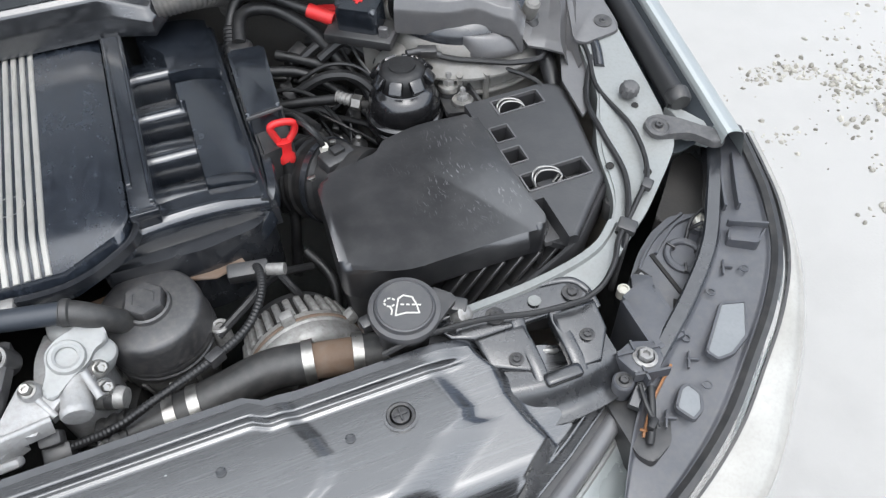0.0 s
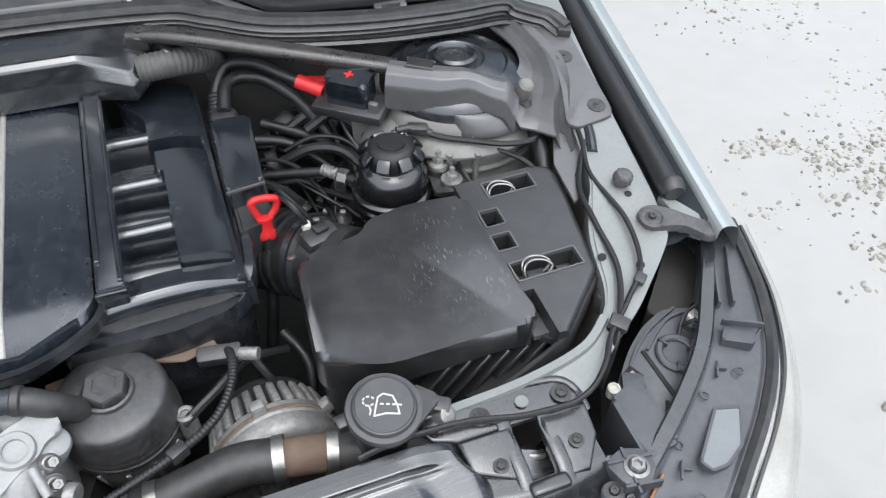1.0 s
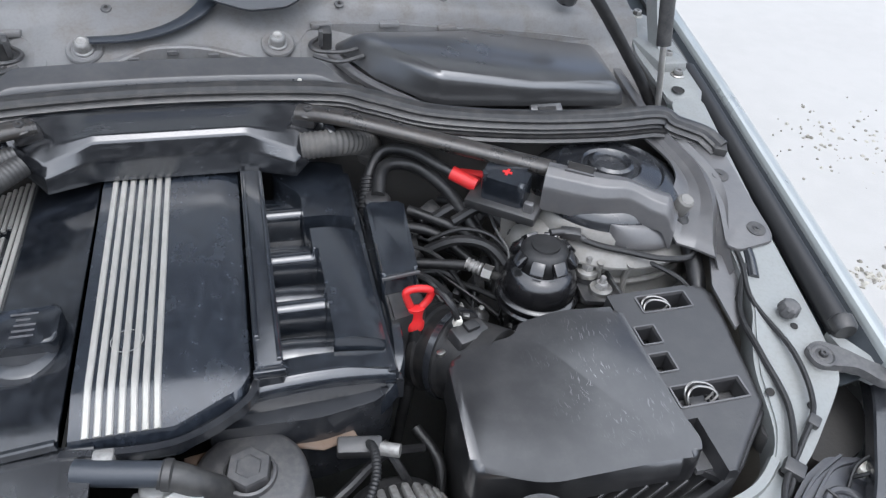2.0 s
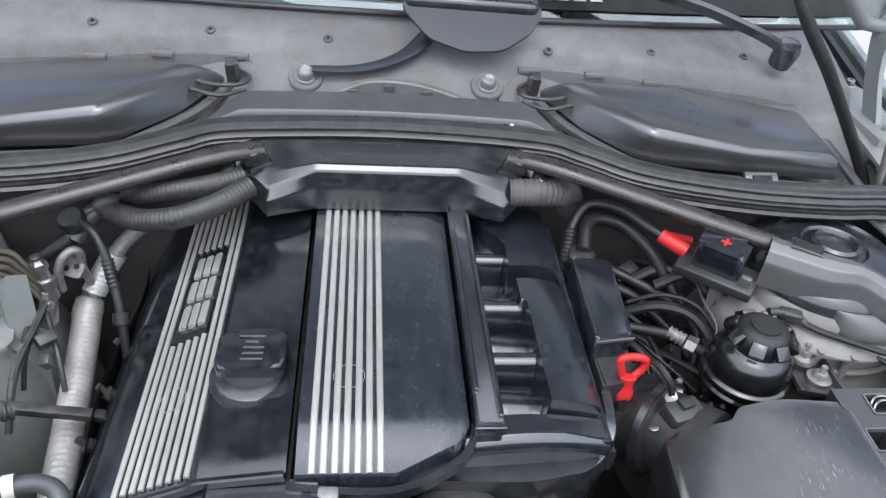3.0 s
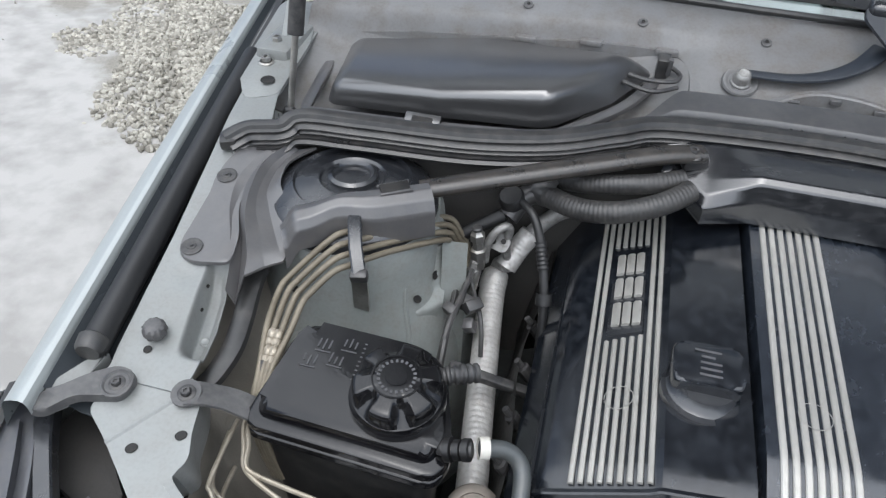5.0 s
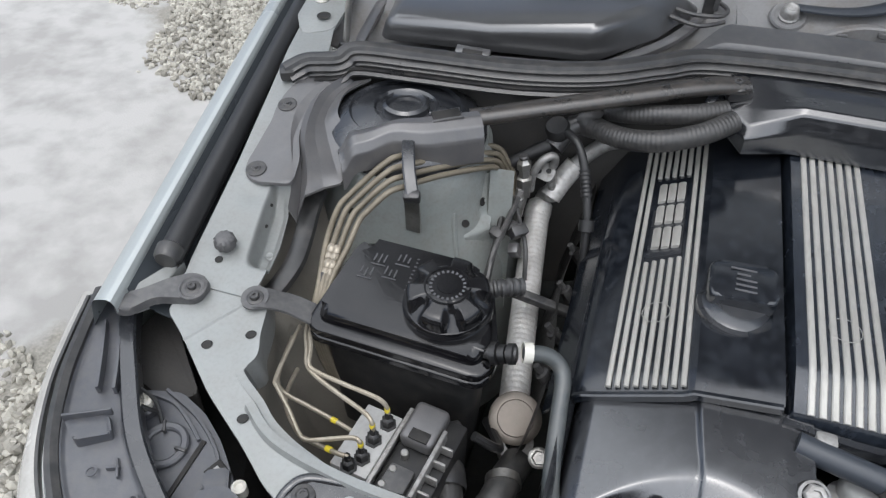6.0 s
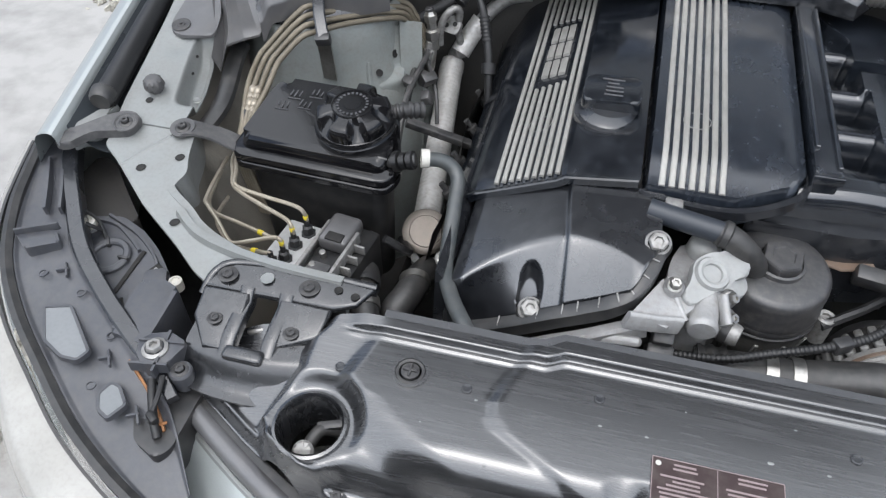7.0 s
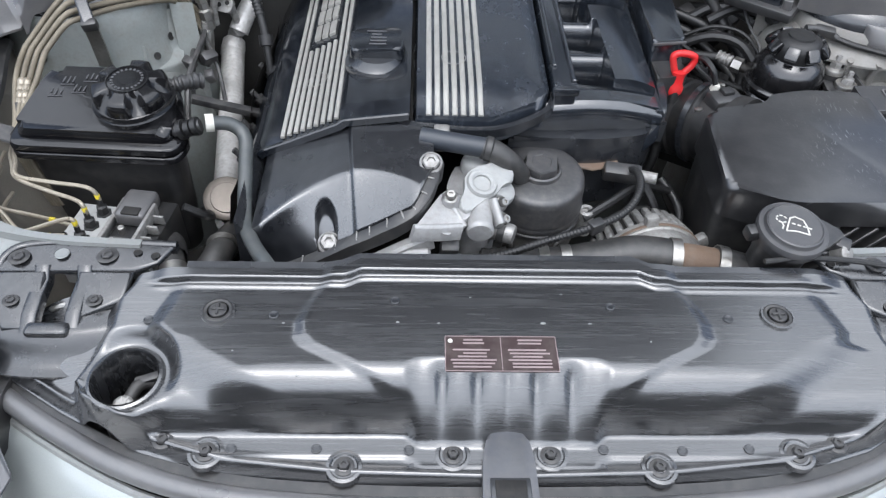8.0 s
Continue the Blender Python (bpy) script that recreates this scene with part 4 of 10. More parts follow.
def build_cowl():
    t = thing("cowl_seal", (0, 1.05, 0.95), "long ribbed black rubber seal across the firewall", "rubber seal")
    path = smooth_path(SEAL, 8)
    prof = [(-0.014, -0.016), (0.014, -0.016), (0.016, -0.012), (0.0125, -0.0092), (0.016, -0.006), (0.0125, -0.003), (0.009, -0.002), (0.0098, 0.001), (0.006, 0.003), (0.004, 0.0075), (-0.002, 0.010), (-0.008, 0.009), (-0.012, 0.004), (-0.0115, -0.002), (-0.014, -0.006)]
    part("seal", sweep([p - Vector((0, 0, 0.006)) for p in path], prof), rubber, t, sharp=35)
    low = [p + Vector((0, -0.010, -0.025)) for p in path[14:-14]]
    part("lower_bead", sweep(low, [(-0.010, -0.007), (0.010, -0.007), (0.013, -0.003), (0.009, 0.0), (0.010, 0.003), (-0.008, 0.004)]), rubber, t, sharp=35)
    for e in (path[0], path[-1]):
        part("end_clip", box(0.020, 0.026, 0.014, m=aim(e + Vector((0, 0.004, -0.008)), (0, -0.1, 1), 25 if e.x < 0 else -25), bevel=0.004), rubber, t)
    # metal firewall under the seal
    def face(u, v):
        k = u * (len(path) - 1)
        p = path[min(int(k), len(path) - 1)]
        return (p.x, p.y + 0.012 - 0.012 * v, p.z - 0.028 - 0.34 * v)
    structure("firewall", sheet(face, 90, 10, 0.0), bay_dark, "dirty grey sheet-metal firewall behind the engine", "firewall")
    # cable duct over the rear of the engine
    d = thing("cable_duct", (0, 1.03, 0.93), "glossy black plastic cable duct across the firewall", "cable duct")
    mid = [(1.068, 0.990), (1.035, 0.987), (1.012, 0.984), (1.006, 0.979), (1.000, 0.957), (0.997, 0.934)]
    wing = [(1.068, 0.990), (1.045, 0.980), (1.020, 0.968), (0.998, 0.957), (0.988, 0.946), (0.984, 0.930)]
    end = [(1.068, 0.990), (1.062, 0.985), (1.054, 0.978), (1.044, 0.970), (1.034, 0.962), (1.028, 0.954)]

    def duct(u, v):
        x = -0.188 + 0.376 * u
        a = abs(x)
        k = v * 5
        i = min(int(k), 4)
        if a < 0.086:
            p, q, t = mid, mid, 0.0
        elif a < 0.140:
            p, q, t = mid, wing, (a - 0.086) / 0.054
        else:
            p, q, t = wing, end, (a - 0.140) / 0.048

        def at(tab):
            return (tab[i][0] + (tab[i + 1][0] - tab[i][0]) * (k - i), tab[i][1] + (tab[i + 1][1] - tab[i][1]) * (k - i))
        (y0, z0), (y1, z1) = at(p), at(q)
        return (x, y0 + (y1 - y0) * t, z0 + (z1 - z0) * t)
    part("front", sheet(duct, 94, 30, 0.003), surf("duct_plastic", (0.007, 0.008, 0.010), (0.011, 0.0122, 0.015), rough=0.20, vary=0.07, bump=0.04, spec=0.9, dust=(0.2, 0.205, 0.215), dusty=0.13, coarse=26, stretch=(0.5, 2, 1), coat=0.7, coat_rough=0.18, coat_ior=1.8), d, sharp=45)
    # sloping top plate with tapered ends, a shadow gap and small ribs before it
    def plate(u, v):
        x = -0.232 + 0.464 * u
        a = abs(x)
        out = step((a - 0.176) / 0.056)
        y0 = 1.106 - 0.30 * x * x - 0.020 * out
        y1 = 1.148 - 0.30 * x * x - 0.056 * out
        z0, z1 = 1.0035 - 0.012 * out, 1.0150 - 0.018 * out
        lip = 0.006 * (1 - step(v / 0.10))
        return (x, y0 + (y1 - y0) * v, z0 + (z1 - z0) * v ** 0.8 - lip - 0.006 * step((v - 0.93) / 0.07))
    part("top_plate", sheet(plate, 90, 24, 0.004), surf("dusty_plate_plastic", (0.050, 0.051, 0.054), (0.068, 0.069, 0.072), rough=0.36, vary=0.06, bump=0.06, spec=0.9, dust=DUST, dusty=0.14, coarse=18), d, "dusty sloping plate above the seal", sharp=40)
    for x in (-0.052, -0.040, 0.008, 0.020, 0.15):
        part("rib", box(0.0025, 0.008, 0.006, (x, 1.099 - 0.3 * x * x, 1.000), 0.0006, 1), black_satin, d)
    part("white_speck", lathe([(0.0030, 0), (0.0024, 0.0014), (0, 0.0018)], 8, aim((0.158, 1.092, 1.0025), (0, -0.3, 1))), white_ink, d)
    for sx in (-1, 1):
        part("end_clip", box(0.010, 0.020, 0.030, m=aim((sx * 0.186, 1.022, 0.962), (0, -0.4, 1), sx * 20), bevel=0.002), black_satin, d)
    # cowl panel between seal and windscreen
    def panel(u, v):
        x = -0.72 + 1.44 * u
        y0, y1 = 1.095, 1.292 + 0.20 * x * x
        y = y0 + (y1 - y0) * v
        z = cowl_z(x, y)
        dip = math.exp(-((abs(x) - 0.47) / 0.26) ** 4) * (1 - step((y - 1.232) / 0.026))
        dish = sum(0.004 * math.exp(-(((x - nx) / 0.030) ** 2 + ((y - 1.19) / 0.026) ** 2)) for nx in (-0.108, 0.138))
        return (x, y, z - 0.055 * dip - dish + 0.002 * noise.noise((x * 9, y * 9, 0)))
    structure("cowl_panel", sheet(panel, 140, 44, 0.003), cowl_paint, "dirty grey painted cowl panel below the windscreen", "cowl panel")
    c = thing("cowl_fittings", (0, 1.2, 1.0), "bolts, nuts and stiffening plate on the cowl", "fittings")
    for x, y in ((-0.558, 1.293), (-0.399, 1.276), (-0.24, 1.260), (-0.081, 1.249), (0.232, 1.254), (0.392, 1.273), (0.548, 1.292)):
        put_mesh("rivet", RIVET, aim((x, y, cowl_z(x, y) + 0.0012), (0, -0.45, 0.89)) @ Matrix.Diagonal((0.72, 0.72, 0.8, 1)), c)
        put_mesh("dark_hole_disc", HOLE, aim((x, y, cowl_z(x, y) + 0.0032), (0, -0.45, 0.89)) @ Matrix.Diagonal((0.38, 0.38, 0.8, 1)), c)
    for x in (-0.108, 0.138):
        m = aim((x, 1.190, cowl_z(x, 1.19) - 0.001), (0, -0.45, 0.89))
        part("nut_seat", lathe([(0.023, 0.0), (0.0215, 0.0026), (0.018, 0.0022), (0.016, 0.0005), (0.006, 0.0005)], 28, m), cowl_paint, c)
        part("cap_nut", lathe([(0.0125, 0.0), (0.0130, 0.0035), (0.0112, 0.005), (0.0105, 0.0135), (0.0090, 0.0165), (0.0065, 0.0180), (0.0045, 0.0165), (0, 0.0165)], 20, m), grey_alu, c, "domed dark cap nut")
    # arched lip with notches in front of the nuts
    arch = smooth_path([(x, y, cowl_z(x, y) + h) for x, y, h in ((-0.140, 1.118, 0.004), (-0.104, 1.138, 0.009), (-0.066, 1.158, 0.010), (-0.024, 1.174, 0.010), (0.029, 1.174, 0.010), (0.075, 1.164, 0.010), (0.112, 1.150, 0.009), (0.165, 1.118, 0.004))], 8)
    part("arched_lip", sweep(arch, [(-0.004, -0.016), (0.008, -0.016), (0.008, 0.0035), (0.006, 0.0055), (-0.002, 0.0055), (-0.004, 0.003)]), cowl_paint, c, "arched dusty stiffening lip", sharp=40)
    part("arch_floor", sheet(lambda u, v: (-0.125 + 0.275 * u, 1.118 + (0.004 + 0.048 * math.sin(math.pi * u) ** 0.7) * v, cowl_z(0, 1.118 + (0.004 + 0.048 * math.sin(math.pi * u) ** 0.7) * v) + 0.003), 30, 6, 0.002), cowl_paint, c, "grey dusty web inside the arch")
    for q in (12, 20, 28, 36, 44):
        a = arch[q]
        part("tab", box(0.014, 0.005, 0.007, (a.x, a.y - 0.010, a.z - 0.002), 0.0012, 1), bracket_grey, c)
    bow = smooth_path([(x, y, cowl_z(x, y) + 0.012) for x, y in ((-0.104, 1.190), (-0.05, 1.191), (-0.005, 1.202), (0.030, 1.222), (0.056, 1.250))], 8)
    part("arm_plate", sweep(bow, [(-0.011, -0.002), (0.011, -0.002), (0.011, 0.001), (0.009, 0.0025), (-0.009, 0.0025), (-0.011, 0.001)], scale=lambda t, i: 0.75 + 0.5 * t), flap_grey, c, "flat grey stiffening strap", sharp=50)


def build_windscreen():
    def pt(u, v):
        x = -0.85 + 1.7 * u
        y = 1.296 + 0.20 * x * x + 0.75 * v
        return (x, y, 1.066 - 0.035 * x * x + 0.43 * v)
    ws = structure("windscreen", sheet(pt, 40, 16, 0.002), screen_glass, "tinted windscreen with a dark dash band and pale vent reflections", "windscreen")
    ws.visible_shadow = False
    # dark dash and pale vent reflections, laid on the glass as colour
    def band(u, v):
        x, y, z = pt(u, 0.024 + 0.050 * v)
        return (x, y, z + 0.003)
    part("dark_dash_band", sheet(band, 40, 3, 0.0008), soot_and_shade, ws)
    for i in range(15):
        x = -0.62 + i * 0.027 * (1.0 if i < 7 else 1.0) + (0.56 if i > 7 else 0)
        y = 1.296 + 0.20 * x * x + 0.75 * 0.048
        z = 1.066 - 0.035 * x * x + 0.43 * 0.048 + 0.0042
        part("reflected_vent", box(0.019, 0.010, 0.0008, m=aim((x, y, z), (0, -0.5, 0.87)), bevel=0.0002, seg=1), white_ink, ws)
    part("sticker", prism([(0.012 * (1 if k % 2 else 0.45) * math.cos(k * math.tau / 10), 0.012 * (1 if k % 2 else 0.45) * math.sin(k * math.tau / 10)) for k in range(10)], 0, 0.0008, m=aim((0.44, 1.385, 1.098), (0, -0.5, 0.87))), amber, ws, "small orange star sticker")
    part("rubber_trim", tube([(pt(i / 20, 0)[0], pt(i / 20, 0)[1] - 0.003, pt(i / 20, 0)[2] + 0.002) for i in range(21)], 0.005, 8, 2), rubber, ws)
    # cabin behind the glass, its shade painted black, and the body towards the rear
    structure("dashboard", box(1.5, 0.8, 0.05, (0, 1.95, 1.02), 0.02), soot_and_shade, "dark dashboard behind the windscreen", "dashboard")
    structure("cabin_back", box(1.6, 0.05, 0.8, (0, 2.4, 1.2), 0.02), soot_and_shade, "black panel for the unlit cabin behind the windscreen", "cabin")


def build_car_rear():
    """The closed body behind the windscreen, and the wheels it stands on."""
    c = thing("car_body", (0, 2.9, 0.0), "plain silver-green car body behind the windscreen, parked", "car body")
    dark = screen_glass
    for s in (-1, 1):
        part("side_panel", sheet(lambda u, v: (s * (0.80 + 0.09 * math.sin(math.pi * min(1, 0.12 + v)) - 0.10 * max(0, u - 0.85) / 0.15), 1.72 + 2.75 * u, 0.24 + 0.76 * v), 30, 12, 0.004), paint_body, c)
        part("side_window", sheet(lambda u, v: (s * (0.81 - 0.17 * v), 1.95 + 2.0 * u - 0.45 * v * max(0, u - 0.5), 1.0 + 0.45 * v), 16, 6, 0.003), dark, c)
        for y in (2.02, 2.85, 3.75):
            part("pillar", box(0.03, 0.07, 0.48, m=Matrix.Translation((s * 0.735, y, 1.22)) @ Matrix.Rotation(radians(-s * 20), 4, "Y"), bevel=0.01), paint_body, c)
        for y in (0.93, 3.78):
            wheel = part("wheel", lathe([(0.20, -0.10), (0.30, -0.105), (0.322, -0.08), (0.322, 0.08), (0.30, 0.105), (0.20, 0.10)], 40, Matrix.Translation((s * 0.77, y, 0.322)) @ Matrix.Rotation(radians(90), 4, "Y")), duct_black, c, "black winter tyre")
            part("rim", lathe([(0, -0.08), (0.06, -0.08), (0.19, -0.07), (0.205, -0.09), (0.205, 0.09), (0.19, 0.07), (0.06, 0.08), (0, 0.08)], 32, Matrix.Translation((s * 0.77, y, 0.322)) @ Matrix.Rotation(radians(90), 4, "Y")), grey_alu, wheel)
    part("roof", sheet(lambda u, v: (-0.66 + 1.32 * u, 2.04 + 1.35 * v, 1.475 + 0.035 * math.sin(math.pi * u) - 0.03 * v * v), 16, 12, 0.006), paint_body, c)
    part("rear_window", sheet(lambda u, v: (-0.66 + 1.32 * u, 3.38 + 0.55 * v, 1.45 - 0.40 * v + 0.03 * math.sin(math.pi * u)), 16, 8, 0.003), dark, c)
    part("trunk_lid", sheet(lambda u, v: (-0.80 + 1.60 * u, 3.90 + 0.58 * v, 1.04 - 0.02 * v + 0.02 * math.sin(math.pi * u)), 12, 6, 0.006), paint_body, c)
    part("tail", sheet(lambda u, v: (-0.80 + 1.60 * u, 4.47 + 0.05 * math.sin(math.pi * u), 1.02 - 0.76 * v), 16, 8, 0.006), paint_body, c)


def build_wipers():
    w = thing("wiper_arm", (0.58, 1.25, 1.05), "black wiper arm with a round pivot cap", "wiper", "wipers")
    part("arm", sweep(smooth_path([(0.583, 1.262, 1.062), (0.53, 1.275, 1.083), (0.42, 1.305, 1.110), (0.20, 1.365, 1.135)], 8), [(-0.012, -0.006), (0.012, -0.006), (0.010, 0.005), (0.0, 0.009), (-0.010, 0.005)]), black_satin, w)
    part("pivot_cap", lathe([(0.017, -0.02), (0.019, 0.0), (0.019, 0.012), (0.015, 0.018), (0, 0.02)], 20, aim((0.592, 1.258, 1.055), (0, -0.35, 1))), black_satin, w)
    part("blade", sweep(smooth_path([(0.22, 1.36, 1.13), (0.0, 1.38, 1.135), (-0.35, 1.43, 1.125)], 6), [(-0.006, -0.01), (0.006, -0.01), (0.004, 0.008), (-0.004, 0.008)]), rubber, w)
    v = thing("wiper_arm", (0.1, 1.25, 1.06), "black wiper arm with a wide moulded root cover", "wiper", "wipers")
    part("root_cover", box(0.185, 0.032, 0.024, m=aim((0.115, 1.262, 1.100), (0, -0.35, 1), -1), bevel=0.009, seg=3), black_satin, v)
    part("arm", sweep(smooth_path([(0.03, 1.272, 1.102), (-0.1, 1.295, 1.11), (-0.32, 1.345, 1.105)], 8), [(-0.011, -0.006), (0.011, -0.006), (0.009, 0.005), (0.0, 0.008), (-0.009, 0.005)]), black_satin, v)
    flap = [(0.013, 0.0), (0.05, -0.045), (0.10, -0.062), (0.15, -0.058), (0.19, -0.03), (0.208, 0.0), (0.205, 0.018), (0.018, 0.018)]
    m = Matrix.Translation((0.005, 1.248, 1.092)) @ Matrix.Rotation(radians(38), 4, "X")
    part("flap", prism(rounded(flap, 0.012), -0.003, 0.002, 0.001, 1, m=m), flap_grey, v, "flat blue-grey plastic flap with rounded edge")


def build_filter_housing(s):
    f = thing("cabin_filter_housing", (s * 0.46, 1.15, 0.92), "satin black cabin air filter housing with sloping lid", "filter housing", "cabin filter housings")
    # lid: a sloping top with a soft crease, a facet towards the middle and a steep front
    top = [(0.640, 1.240, 0.974), (0.430, 1.226, 1.006), (0.250, 1.206, 1.022), (0.288, 1.128, 1.026), (0.330, 1.056, 1.021), (0.470, 1.062, 1.000), (0.622, 1.080, 0.977)]
    base = [(0.660, 1.262, 0.948), (0.430, 1.252, 0.984), (0.208, 1.222, 0.996), (0.262, 1.128, 0.984), (0.331, 1.058, 0.974), (0.470, 1.063, 0.962), (0.630, 1.080, 0.944)]
    bm = bmesh.new()
    tv = [bm.verts.new((s * x, y, z)) for x, y, z in top]
    bv = [bm.verts.new((s * x, y, z)) for x, y, z in base]
    n = len(top)
    bm.faces.new(tv)
    sides = []
    for i in range(n):
        sides.append(bm.faces.new((tv[i], bv[i], bv[(i + 1) % n], tv[(i + 1) % n])))
    rim = [e for e in bm.edges if e.verts[0] in tv and e.verts[1] in tv]
    corner = [e for e in bm.edges if (e.verts[0] in tv) != (e.verts[1] in tv) and any(e.verts[0] is tv[i] or e.verts[1] is tv[i] for i in (0, 2, 4, 6))]
    bmesh.ops.bevel(bm, geom=rim + corner, offset=0.017, segments=6, profile=0.5, affect="EDGES")
    part("lid", bm, housing_black, f, sharp=60)
    # rim in lighter grey: the bright edge line is put into its colour
    lip = smooth_path([(s * x, y, z - 0.003) for x, y, z in ((0.676, 1.262, 0.950), (0.668, 1.17, 0.946), (0.654, 1.062, 0.944))], 6)[:-1] + smooth_path([(s * x, y, z - 0.003) for x, y, z in ((0.650, 1.058, 0.946), (0.474, 1.042, 0.964), (0.326, 1.040, 0.978))], 6) + smooth_path([(s * x, y, z - 0.003) for x, y, z in ((0.326, 1.040, 0.978), (0.250, 1.122, 0.986), (0.205, 1.205, 0.996))], 6)[1:]
    part("lip", sweep(lip, [(-0.007, -0.004), (0.007, -0.004), (0.007, 0.002), (0.005, 0.0035), (-0.005, 0.0035), (-0.007, 0.002)]), grey_plastic, f, "thin rim under the lid, its edge highlight put into the colour", sharp=40)
    part("front_wall", sheet(lambda u, v: (s * (0.650 - 0.318 * u), 1.056 - 0.014 * u - 0.004 * v, 0.944 + 0.028 * u - 0.045 * v), 24, 4, 0.003), housing_black, f)
    part("side_wall", sheet(lambda u, v: (s * (0.331 - 0.120 * u), 1.044 + 0.17 * u, 0.972 + 0.016 * u - 0.045 * v), 20, 4, 0.003), housing_black, f)
    latch = part("latch_frame", box(0.046, 0.026, 0.008, m=aim((s * 0.484, 1.034, 0.966), (0, -0.6, 1)), bevel=0.002), housing_black, f)
    part("latch_slot", box(0.026, 0.013, 0.002, m=aim((s * 0.484, 1.0315, 0.9705), (0, -0.6, 1)), bevel=0.0006), soot_and_shade, latch)
    # tall rim of the trough behind the lid
    back = smooth_path([(s * x, y, z) for x, y, z in [(0.640, 1.250, 0.973), (0.530, 1.250, 0.988), (0.393, 1.248, 1.000), (0.300, 1.246, 1.009), (0.205, 1.240, 1.013), (0.168, 1.215, 1.006), (0.160, 1.165, 0.990)]], 8)
    part("frame_lip", sweep(back, [(-0.008, -0.016), (0.008, -0.016), (0.007, 0.005), (-0.007, 0.005)]), cowl_paint, f, "dusty painted lip round the housing")
    for x, y, z in ((0.393, 1.242, 1.005), (0.303, 1.240, 1.014), (0.202, 1.232, 1.019)):
        part("clip", box(0.030, 0.012, 0.008, (s * x, y, z), 0.002), cowl_paint, f)
    # wire catch at the inner corner
    c = part("catch", box(0.016, 0.018, 0.030, m=aim((s * 0.205, 1.202, 1.012), (0, -0.3, 1)), bevel=0.002), black_plastic, f)
    part("catch_bar", box(0.006, 0.006, 0.026, m=aim((s * 0.197, 1.192, 1.016), (0, -0.3, 1)), bevel=0.001), bracket_grey, c)
    part("catch_wire", tube([(s * 0.246, 1.176, 1.006), (s * 0.222, 1.166, 1.006), (s * 0.190, 1.172, 1.006), (s * 0.182, 1.190, 1.008), (s * 0.196, 1.204, 1.012)], 0.003, 8, 5), bolt_dark, f)
    part("catch_wire", tube([(s * 0.252, 1.160, 1.002), (s * 0.215, 1.148, 1.000), (s * 0.184, 1.166, 1.002)], 0.003, 8, 5), bolt_dark, f)
    if s > 0:
        h = thing("washer_hose", (0.64, 1.13, 0.95), "black washer hose hanging from the hood hinge", "hose")
        part("hose", tube([(0.500, 1.145, 1.185), (0.526, 1.13, 1.142), (0.579, 1.125, 1.080), (0.640, 1.125, 1.004), (0.690, 1.12, 0.935), (0.70, 1.10, 0.90)], 0.0085, 12, 8), duct_black, h)


def build_hood():
    h = thing("hood", (0, 1.3, 1.1), "raised silver car hood with felt mat underneath", "car hood")
    def pt(u, v):
        x = -0.86 + 1.72 * u
        z0 = 1.175 - 0.070 * step((abs(x) - 0.62) / 0.08)
        x *= 1 - 0.13 * v ** 1.2
        return (x, 1.265 - 0.13 * v + 0.03 * math.sin(math.pi * v), z0 + (2.12 - z0) * v)
    bm = bmesh.new()
    g = [[bm.verts.new(pt(i / 48, j / 24)) for j in range(25)] for i in range(49)]
    for i in range(48):
        for j in range(24):
            bm.faces.new((g[i][j], g[i + 1][j], g[i + 1][j + 1], g[i][j + 1]))
    ret = bmesh.ops.extrude_face_region(bm, geom=bm.faces[:])
    for v in [e for e in ret["geom"] if isinstance(e, bmesh.types.BMVert)]:
        v.co += Vector((0, 0.035, 0.01))
    part("inner_panel", bm, surf("hood_inner_paint", (0.30, 0.315, 0.32), (0.36, 0.375, 0.38), rough=0.4, vary=0.08, metal=0.1, bump=0.03, dust=(0.3, 0.29, 0.27), dusty=0.3, coarse=5), h)
    mat = bmesh.new()
    q = [[mat.verts.new(Vector(pt(0.10 + 0.80 * i / 16, 0.16 + 0.74 * j / 16)) + Vector((0, -0.012 - 0.006 * math.sin(math.pi * i / 16) * math.sin(math.pi * j / 16), -0.003))) for j in range(17)] for i in range(17)]
    for i in range(16):
        for j in range(16):
            mat.faces.new((q[i][j], q[i + 1][j], q[i + 1][j + 1], q[i][j + 1]))
    ret = bmesh.ops.extrude_face_region(mat, geom=mat.faces[:])
    for v in [e for e in ret["geom"] if isinstance(e, bmesh.types.BMVert)]:
        v.co += Vector((0, 0.011, 0.003))
    part("felt_mat", mat, surf("hood_felt", (0.075, 0.075, 0.078), (0.10, 0.10, 0.103), rough=0.95, bump=0.4, coarse=8, fine=400), h, "grey felt insulation mat")
    for sx in (-1, 1):
        for dx in (0.735, 0.79, 0.835):
            put_mesh("dark_hole_disc", HOLE, aim((sx * dx, 1.262, 1.135), (0, -1, 0)) @ Matrix.Diagonal((1.3, 1.0, 1, 1)), h)
    rimpts = [Vector(pt(0, 1 - i / 10)) for i in range(11)] + [Vector(pt(i / 32, 0)) for i in range(33)] + [Vector(pt(1, i / 10)) for i in range(11)]
    part("edge", tube(rimpts, 0.012, 10, 2), paint_light, h, "painted outer edge")


